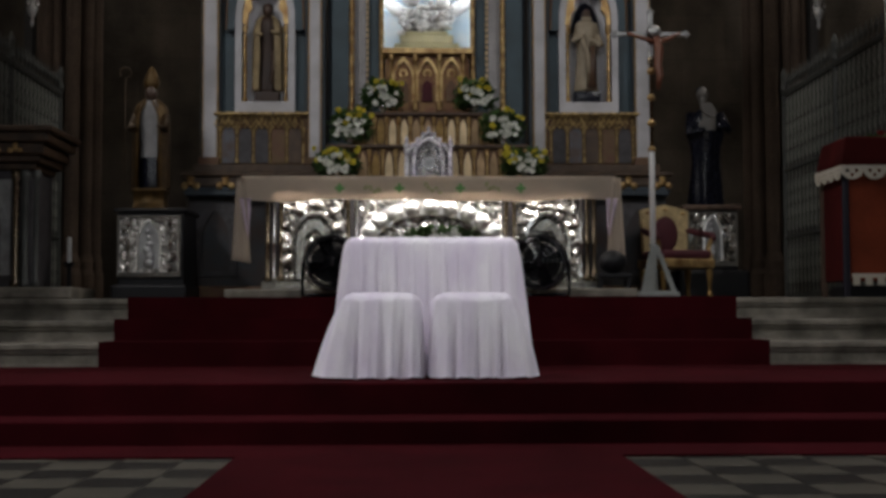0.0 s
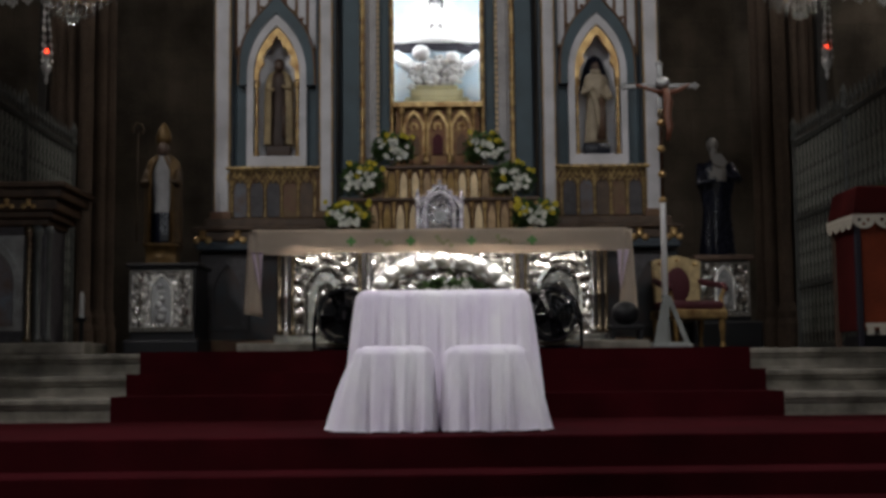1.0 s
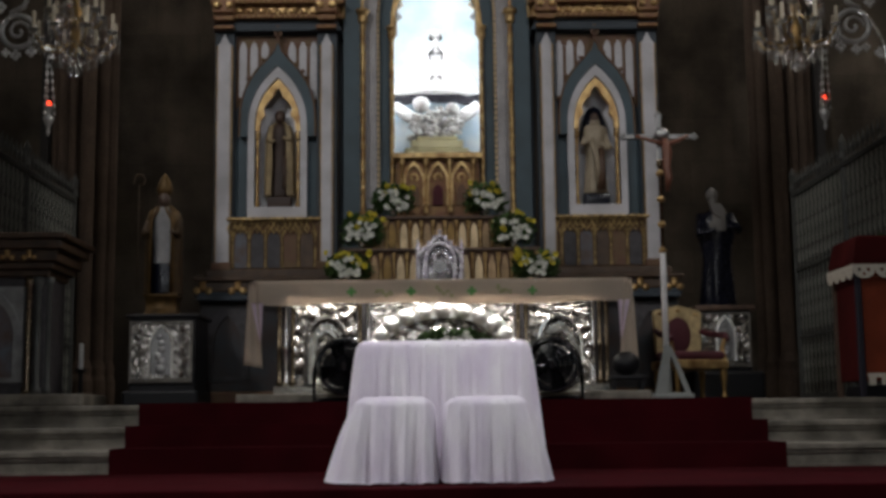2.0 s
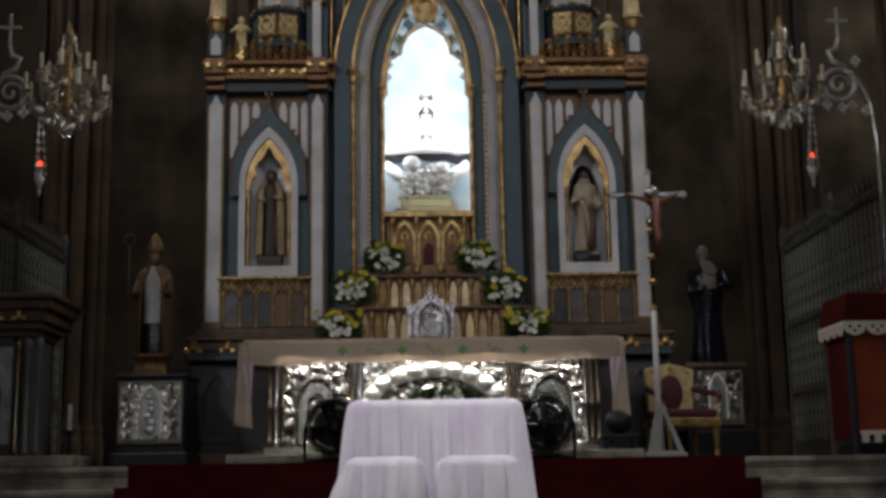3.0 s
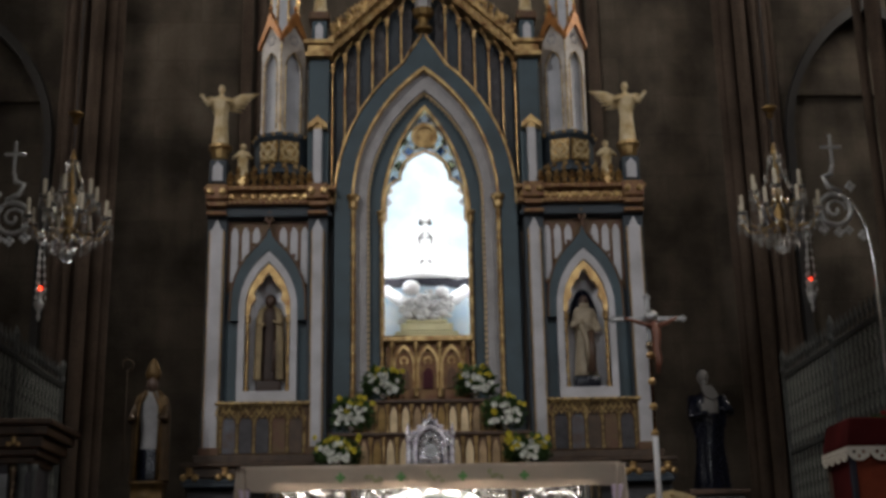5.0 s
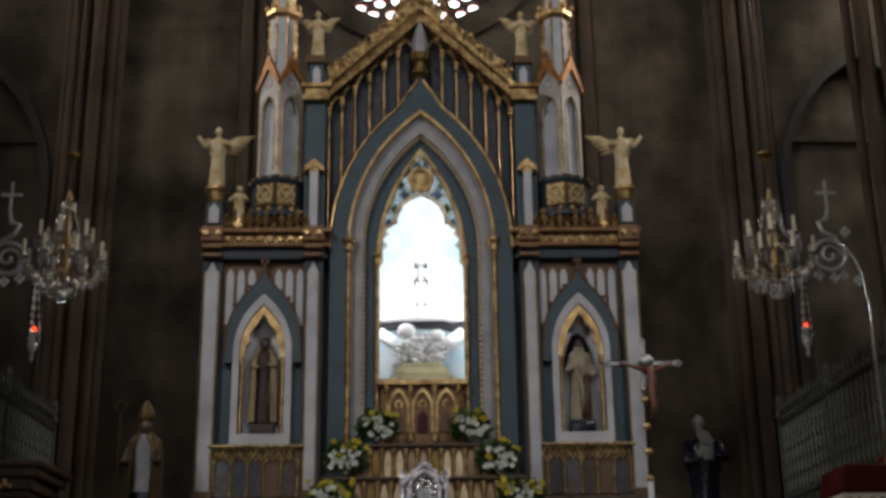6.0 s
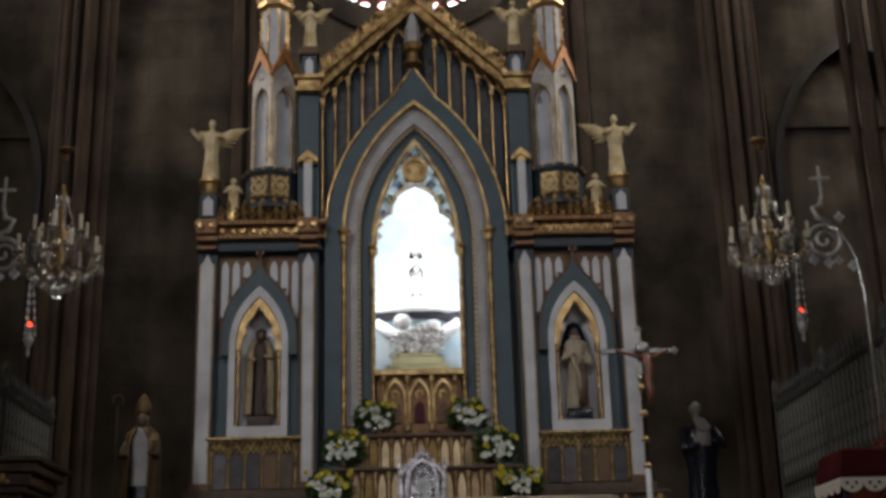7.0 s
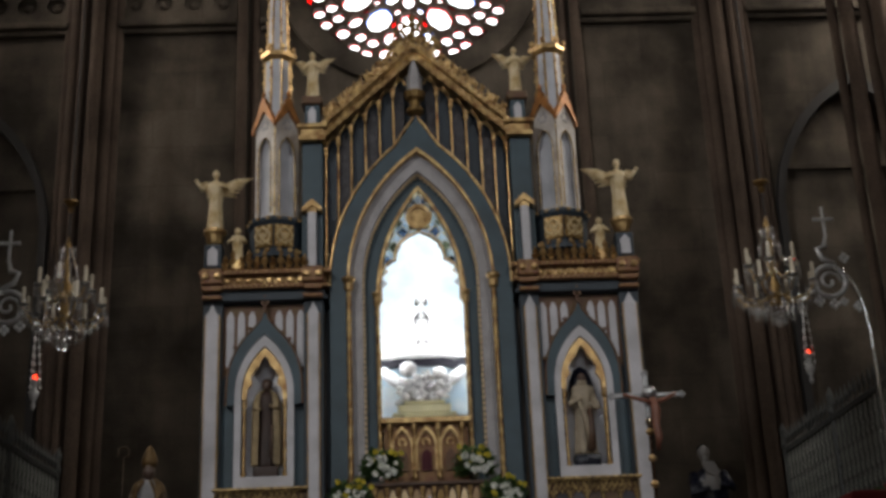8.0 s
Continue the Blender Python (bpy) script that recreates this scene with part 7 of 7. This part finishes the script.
vs = [[bm.verts.new((x * k, y * k2, z)) for x, y in ((-0.54, -0.36), (0.57, -0.36), (0.57, 0.3), (-0.54, 0.3))] for k, k2, z in ((1, 1, 1.08), (1.0, 1.0, 1.16), (0.93, 0.93, 1.34), (0.9, 0.9, 1.36))]
for a, b in zip(vs, vs[1:]):
    for k in range(4):
        bm.faces.new((a[k], a[(k + 1) % 4], b[(k + 1) % 4], b[k]))
bm.faces.new(vs[-1]), bm.faces.new(vs[0][::-1])
part("top", bm, "red_cloth", t, "dark red velvet top")


def lace(bm, x0, x1, z, y, drop, n):
    """A scalloped, pierced edging."""
    step = (x1 - x0) / n
    for k in range(n):
        c = x0 + (k + 0.5) * step
        pts = [(c - step / 2, z), (c + step / 2, z), (c + step / 2, z - drop * 0.35)] + [(c + step / 2 * math.cos(a), z - drop * 0.35 - drop * 0.65 * math.sin(a)) for a in [math.pi * q / 8 for q in range(1, 8)]] + [(c - step / 2, z - drop * 0.35)]
        holes = [circle(c - step * 0.2, z - drop * 0.38, drop * 0.13, 8), circle(c + step * 0.2, z - drop * 0.38, drop * 0.13, 8), circle(c, z - drop * 0.68, drop * 0.13, 8)]
        plate(bm, [pts] + holes, y - 0.004, y + 0.004)
    return bm


part("lace", lace(bm_new(), -0.56, 0.59, 1.11, -0.375, 0.12, 6), "lace", t, "cream lace edging")
bm = lace(bm_new(), -0.36, 0.3, 1.11, 0, 0.12, 4)
bmesh.ops.transform(bm, matrix=Matrix.Translation((-0.555, 0, 0)) @ Matrix.Rotation(radians(90), 4, "Z"), verts=bm.verts)
part("lace", bm, "lace", t, "cream lace edging")
for k in range(9):
    x = -0.42 + k * 0.105
    part("fringe", mbox(bm_new(), x - 0.03, x + 0.03, -0.315, -0.303, 0.1, 0.17, 0.004), "lace", t, "cream fringe tab")
part("fringe_band", mbox(bm_new(), -0.46, 0.5, -0.317, -0.302, 0.165, 0.2), "lace", t, "cream fringe band")
t = thing("red_flowers", "small bunch of red flowers lying on the lectern", "flowers", (3.9, 10.6, Z5 + 1.362))
bm = bm_new()
rnd = random.Random(9)
for k in range(60):
    leaf_mesh(bm, rnd.uniform(-0.12, 0.2), rnd.uniform(-0.1, 0.1), 0.005, 0.06, rnd)
tagged(part("leaves", bm, "leaf", t, "dark leaves"), kind="stuff")
for k in range(8):
    ob = new("flower", FL_R)
    ob.parent = t
    ob.matrix_local = pose(rnd.uniform(-0.1, 0.22), rnd.uniform(-0.1, 0.08), 0.03 + rnd.uniform(0, 0.03), rnd.uniform(0, 70), 0, rnd.uniform(0, 90))

t = thing("pulpit", "carved pulpit with silver columns and a dark gilt cornice", "pulpit", (-3.62, 10.7, Z5))
part("plinth", mbox(bm_new(), -0.6, 0.66, -0.36, 0.4, 0.0, 0.1, 0.015), "marble", t, "grey marble plinth")
part("body", mbox(bm_new(), -0.5, 0.3, -0.26, 0.3, 0.1, 1.1, 0.01), "predella_dark", t, "dark painted body")
part("panel", plate(bm_new(), [rect(-0.4, 0.12, 0.2, 1.0)], -0.28, -0.255), "pewter", t, "dull silver panel")
part("panel_arch", plate(bm_new(), [gothic_band(0.24, 0.98, 0.19, 0.92, 0.22, 0.6, -0.14, 8)], -0.295, -0.275), "pewter", t, "raised silver arch")
part("panel_painting", plate(bm_new(), [gothic_loop(0.18, 0.24, 0.6, 0.9, -0.14, 8)], -0.288, -0.279), "predella_blue", t, "faded blue painted panel")
for k, x in enumerate((-0.45, 0.17, 0.24, 0.31)):
    part("column", lathe(bm_new(), [(0.045, 0.1), (0.045, 0.14), (0.03, 0.17), (0.028, 0.98), (0.045, 1.02), (0.045, 1.08)], (x, -0.28 + (0.06 if k == 3 else 0), 0), 14), "iron" if k != 1 else "bronze", t, "dark metal column", True)
bm = bm_new()
for k, (o, z0, z1) in enumerate(((0.0, 1.08, 1.14), (0.05, 1.14, 1.2), (0.09, 1.2, 1.3), (0.14, 1.3, 1.38), (0.18, 1.38, 1.43))):
    mbox(bm, -0.5 - o, 0.33 + o, -0.3 - o, 0.3 + o, z0, z1, 0.012)
part("cornice", bm, "wood_gilt", t, "dark wood and gilt cornice")
for k in range(4):
    bm = bm_new()
    for dx, dz in ((0, 0), (-0.04, -0.02), (0.04, -0.02), (0, 0.03)):
        ball(bm, -0.35 + k * 0.18 + dx, -0.4, 1.25 + dz, 0.025, 1, 0.6, 1, 1)
    part("ornament", bm, "gold_plain", t, "gilt leaf ornament")
t = thing("candle", "tall white wax candle on a small dark foot", "candle", (-3.22, 11.2, Z5))
part("foot", lathe(bm_new(), [(0.09, 0), (0.09, 0.02), (0.02, 0.05), (0.02, 0.3), (0.05, 0.32), (0.05, 0.34)], seg=12), "black", t)
part("stick", lathe(bm_new(), [(0.02, 0.34), (0.02, 0.56), (0.004, 0.57)], seg=12), "candle_white", t, "white wax")


# ---- chandeliers ----
def octa(bm, x, y, z, r, h):
    v = [bm.verts.new(p) for p in ((x + r, y, z), (x, y + r, z), (x - r, y, z), (x, y - r, z), (x, y, z + h * 0.4), (x, y, z - h * 0.6))]
    for k in range(4):
        bm.faces.new((v[k], v[(k + 1) % 4], v[4]))
        bm.faces.new((v[(k + 1) % 4], v[k], v[5]))


def chandelier(at, turn):
    t = thing("chandelier", "brass and crystal chandelier with pale candles on a chain", "chandelier", at, "chandeliers")
    part("stem", lathe(bm_new(), [(0.012, 0.1), (0.05, 0.14), (0.03, 0.2), (0.055, 0.3), (0.02, 0.38), (0.06, 0.5), (0.025, 0.56), (0.04, 0.7), (0.015, 0.78), (0.03, 0.88), (0.008, 0.97)], seg=12), "gold_dark", t, "brass stem", True)
    part("chain", tube(bm_new(), [(0, 0, 0.97), (0, 0, TOP - at[2])], 0.008, 6), "black", t, "dark hanging chain")
    part("canopy", lathe(bm_new(), [(0.01, 1.2), (0.035, 1.24), (0.015, 1.26), (0.07, 1.3), (0.07, 1.315), (0.015, 1.33)], seg=12), "gold_dark", t, "small gilt bell")
    rnd = random.Random(int(turn))
    for tier, (n, r, z, cz) in enumerate(((8, 0.355, 0.2, 0.3), (6, 0.23, 0.42, 0.5))):
        for k in range(n):
            a = 2 * math.pi * k / n + radians(turn)
            c, s = math.cos(a), math.sin(a)
            arm = part("arm", tube(bm_new(), [(0.03 * c, 0.03 * s, z + 0.03), (r * 0.4 * c, r * 0.4 * s, z - 0.05), (r * 0.8 * c, r * 0.8 * s, z - 0.03), (r * c, r * s, cz - 0.04)], 0.01, 6), "gold_dark", t, "curved brass arm")
            part("drip_pan", lathe(bm_new(), [(0.012, -0.04), (0.045, -0.015), (0.05, -0.005), (0.015, 0.0)], (r * c, r * s, cz), 12), "crystal", arm, "crystal drip pan")
            part("candle", lathe(bm_new(), [(0.017, 0), (0.017, 0.14), (0.004, 0.155)], (r * c, r * s, cz), 10), "candle", arm, "pale candle sleeve")
            bm = bm_new()
            for q in range(6):
                b = 2 * math.pi * q / 6
                octa(bm, r * c + 0.042 * math.cos(b), r * s + 0.042 * math.sin(b), cz - 0.055, 0.009, 0.055)
                octa(bm, r * c + 0.042 * math.cos(b), r * s + 0.042 * math.sin(b), cz - 0.1, 0.008, 0.05)
            tagged(part("pendant_ring", bm, "crystal", arm, "ring of cut crystal drops"), kind="stuff")
    for ring, (r, z, n) in enumerate(((0.3, 0.16, 22), (0.25, 0.1, 19), (0.19, 0.05, 16), (0.13, 0.02, 14), (0.06, -0.02, 8), (0.15, 0.34, 16), (0.1, 0.62, 10), (0.06, 0.78, 8))):
        bm = bm_new()
        for k in range(n):
            a = 2 * math.pi * k / n + ring
            octa(bm, r * math.cos(a), r * math.sin(a), z + rnd.uniform(-0.02, 0.02), 0.011, 0.07)
            octa(bm, r * math.cos(a), r * math.sin(a), z + 0.06, 0.008, 0.04)
        tagged(part("crystal_fringe", bm, "crystal", t, "row of cut crystal drops"), kind="stuff")
    for k in range(5):
        a = 2 * math.pi * k / 5 + 0.3
        part("festoon", tube(bm_new(), [((0.03 + 0.17 * f) * math.cos(a), (0.03 + 0.17 * f) * math.sin(a), 0.86 - 0.36 * f - 0.12 * math.sin(math.pi * f)) for f in [i / 8 for i in range(9)]], 0.008, 5), "crystal", t, "string of crystal beads")
    bm = bm_new()
    ball(bm, 0, 0, -0.04, 0.045, 1, 1, 1.1, 2)
    part("bottom_ball", bm, "crystal", t, "cut crystal ball")
    return t


chandelier((3.14, 10.5, 3.78), 10)
chandelier((-3.16, 10.5, 3.78), 31)


# ---- silver lamp standards with red sanctuary lamps ----
def standard(s):
    t = thing("lamp_standard", "tall silver standard with scrolls and a hanging red lamp", "lamp", (s * 4.13, 11.0, Z5), "sanctuary lamp standards")

    def X(v):
        return s * (v - 4.13)
    B = -Z5
    part("foot", lathe(bm_new(), [(0.2, 0), (0.2, 0.04), (0.08, 0.1), (0.05, 0.2), (0.024, 0.25)], seg=16), "scroll_silver", t, "silver foot", True)
    part("pole", tube(bm_new(), [(0, 0, 0.2), (0, 0, 2.9), (X(4.1), 0, 3.2 + B + 0.87), (X(4.05), 0, 4.2 + B + 0.02), (X(3.97), 0, 4.33 + B + 0.02), (X(3.85), 0, 4.42 + B)], 0.022, 10), "silver_plain", t, "polished silver pole", True)
    ring = [(X(3.82) + 0.15 * math.cos(a), 0, 4.27 + B + 0.15 * math.sin(a)) for a in [2 * math.pi * k / 22 for k in range(22)]]
    part("scroll", tube(bm_new(), ring, 0.024, 7, closed=True), "scroll_silver", t, "silver scroll ring", True)
    spiral = [(X(3.82) + (0.11 - 0.009 * k) * math.cos(0.7 * k), 0, 4.27 + B + (0.11 - 0.009 * k) * math.sin(0.7 * k)) for k in range(11)]
    part("inner_scroll", tube(bm_new(), spiral, 0.016, 6), "scroll_silver", t, "inner silver scroll", True)
    for dx, dz, r in ((3.99, 4.5, 0.03), (3.7, 4.08, 0.03), (3.93, 4.07, 0.025), (4.06, 4.02, 0.03), (3.84, 4.05, 0.03)):
        bm = bm_new()
        for k in range(4):
            ball(bm, X(dx) + r * math.cos(k * 1.6), 0, dz + B + r * math.sin(k * 1.6), r * 0.8, 1, 0.6, 1.2, 1)
        part("leaf", bm, "scroll_silver", t, "silver leaf ornament")
    part("arm", tube(bm_new(), [(X(3.9), 0, 4.44 + B), (X(3.78), 0, 4.5 + B), (X(3.74), 0, 4.6 + B), (X(3.82), 0, 4.62 + B), (X(3.84), 0, 4.72 + B)], [0.02, 0.026, 0.02, 0.026, 0.014], 8), "scroll_silver", t, "curled silver arm", True)
    cb = bm_new()
    mbox(cb, X(3.845) - 0.013, X(3.845) + 0.013, -0.01, 0.01, 4.7 + B, 5.0 + B, 0.004)
    mbox(cb, X(3.845) - 0.08, X(3.845) + 0.08, -0.01, 0.01, 4.88 + B, 4.91 + B, 0.004)
    for dx, dz in ((-0.085, 4.895), (0.085, 4.895), (0, 5.01)):
        ball(cb, X(3.845) + dx, 0, dz + B, 0.02, 1, 0.7, 1, 1)
    part("cross", cb, "scroll_silver", t, "small silver cross")
    lamp_t = part("hanging_lamp", lathe(bm_new(), [(0.004, -0.3), (0.02, -0.26), (0.012, -0.22), (0.035, -0.18), (0.05, -0.13), (0.02, -0.1), (0.03, -0.04), (0.04, -0.03), (0.036, -0.02)], (X(3.52), 0, 3.59 + B), 12), "scroll_silver", t, "silver hanging lamp", True)
    part("red_glass", lathe(bm_new(), [(0.015, -0.025), (0.019, 0.0), (0.016, 0.022), (0.007, 0.028)], (X(3.52), 0, 3.59 + B), 12), "red_glow", lamp_t, "glowing red glass")
    for k in range(3):
        a = 2 * math.pi * k / 3
        bm = bm_new()
        for q in range(9):
            f = q / 8
            ball(bm, X(3.52 + 0.02 * f) + 0.05 * math.cos(a) * (1 - 0.7 * f), 0.05 * math.sin(a) * (1 - f), 3.5 + 0.6 * f + B, 0.014, 1, 1, 1.5, 1)
            if q:
                g = (q - 1) / 8
                tube(bm, [(X(3.52 + 0.02 * f) + 0.05 * math.cos(a) * (1 - 0.7 * f), 0.05 * math.sin(a) * (1 - f), 3.5 + 0.6 * f + B), (X(3.52 + 0.02 * g) + 0.05 * math.cos(a) * (1 - 0.7 * g), 0.05 * math.sin(a) * (1 - g), 3.5 + 0.6 * g + B)], 0.004, 4)
        part("chain", bm, "scroll_silver", lamp_t, "beaded silver chain")
    part("bracket", tube(bm_new(), [(X(3.54), 0, 4.1 + B), (X(3.62), 0, 4.16 + B), (X(3.7), 0, 4.2 + B)], 0.014, 6), "scroll_silver", t, "silver bracket")
    return t


standard(-1)
standard(1)


# ---- iron screens ----
def screen(s):
    x = s * 4.3
    t = thing("iron_screen", "tall grey iron screen with spear tops and rings", "screen", (x, 12.8, Z5), "iron screens")
    n, y0, y1 = 26, -1.75, 1.85
    for z, h in ((0.06, 0.05), (0.75, 0.04), (1.55, 0.04), (2.45, 0.06)):
        part("rail", mbox(bm_new(), -0.02, 0.02, y0, y1, z, z + h, 0.006), "iron", t, "iron rail")
    bar = bpy.data.meshes.new("bar")
    bm = lathe(bm_new(), [(0.012, 0.0), (0.012, 2.5), (0.02, 2.52), (0.01, 2.55), (0.026, 2.62), (0.002, 2.74)], seg=6)
    bm.to_mesh(bar)
    bm.free()
    bar.materials.append(M["iron"])
    orn = bpy.data.meshes.new("ring_ornament")
    bm = bm_new()
    for z in (0.3, 0.45, 0.6, 0.92, 1.07, 1.22, 1.37, 1.72, 1.88, 2.04, 2.2, 2.35):
        tube(bm, [(0, 0.05 * math.cos(a), z + 0.07 * math.sin(a)) for a in [2 * math.pi * k / 10 for k in range(10)]], 0.0075, 4, closed=True)
        ball(bm, 0, 0, z, 0.016, 1, 1, 1, 1)
    tube(bm, [(0, 0, 0.1), (0, 0, 2.46)], 0.006, 4)
    bm.to_mesh(orn)
    bm.free()
    orn.materials.append(M["iron_light"])
    for k in range(n):
        y = y0 + (y1 - y0) * (k + 0.5) / n
        for me, nm, yy in ((bar, "bar", y), (orn, "ring_ornament", y + (y1 - y0) / n / 2)):
            ob = new(nm, me)
            ob.parent = t
            ob.matrix_local = pose(0, yy, 0)
    for y in (y0, (y0 + y1) / 2, y1):
        part("post", lathe(bm_new(), [(0.05, 0), (0.035, 0.1), (0.03, 2.5), (0.05, 2.55), (0.03, 2.62), (0.045, 2.72), (0.004, 2.82)], (0, y, 0), 10), "iron", t, "iron post")


screen(-1)
screen(1)

# ---- floor tiles ----
TS = 0.30
me_tile = {}
for kind_name in ("tile_light", "tile_dark"):
    bm = bm_new()
    h = TS / 2 - 0.0025
    top = [bm.verts.new((x, y, 0.0)) for x, y in ((-h + 0.003, -h + 0.003), (h - 0.003, -h + 0.003), (h - 0.003, h - 0.003), (-h + 0.003, h - 0.003))]
    low = [bm.verts.new((x, y, -0.012)) for x, y in ((-h, -h), (h, -h), (h, h), (-h, h))]
    bm.faces.new(top)
    for k in range(4):
        bm.faces.new((low[k], low[(k + 1) % 4], top[(k + 1) % 4], top[k]))
    m = bpy.data.meshes.new("floor_tile")
    bm.to_mesh(m)
    bm.free()
    m.materials.append(M[kind_name])
    me_tile[kind_name] = m
X_T, Y_T = 1.16 + 0.15, 5.83
rest = {"tile_light": bm_new(), "tile_dark": bm_new()}
rnd = random.Random(3)
for i in range(-36, 28):
    for j in range(-40, 2):
        x, y = X_T + i * TS, Y_T + j * TS
        if abs(x) > 8.85:
            continue
        kind_name = "tile_light" if (i + j) % 2 == 0 else "tile_dark"
        if -5 <= j and abs(x) < 4.6:
            if -0.95 < x < 0.8 and y < 6.0 and abs(x + 0.065) < 0.75:
                continue
            ob = new("floor_tile", me_tile[kind_name])
            ob.parent = floor
            ob.matrix_local = pose(x, y, Z0 - 0.001 + rnd.uniform(-0.001, 0.001), rnd.uniform(-0.15, 0.15), rnd.uniform(-0.15, 0.15))
        else:
            b2 = rest[kind_name]
            h = TS / 2 - 0.0025
            b2.faces.new([b2.verts.new((x + dx, y + dy, Z0 - 0.002)) for dx, dy in ((-h, -h), (h, -h), (h, h), (-h, h))])
for kind_name, b2 in rest.items():
    ob = part("floor_tiles", b2, kind_name, floor)
    tagged(ob, "worn chequered floor tiles", kind="stuff")

# low stool with a round black cushion by the altar's end
t = thing("footstool", "low dark stool with a round black cushion", "stool", (1.6, 10.78, Z5 + 0.085))
part("seat", mbox(bm_new(), -0.15, 0.15, -0.1, 0.1, 0.09, 0.13, 0.012), "black", t, "dark wooden seat")
for sx in (-1, 1):
    for sy in (-1, 1):
        part("leg", mbox(bm_new(), sx * 0.12 - 0.015, sx * 0.12 + 0.015, sy * 0.07 - 0.015, sy * 0.07 + 0.015, 0, 0.09, 0.004), "black", t)
part("cushion", ball(bm_new(), 0, 0, 0.235, 0.115, 1.05, 0.8, 0.92, 3), "black", t, "round black cushion", True)
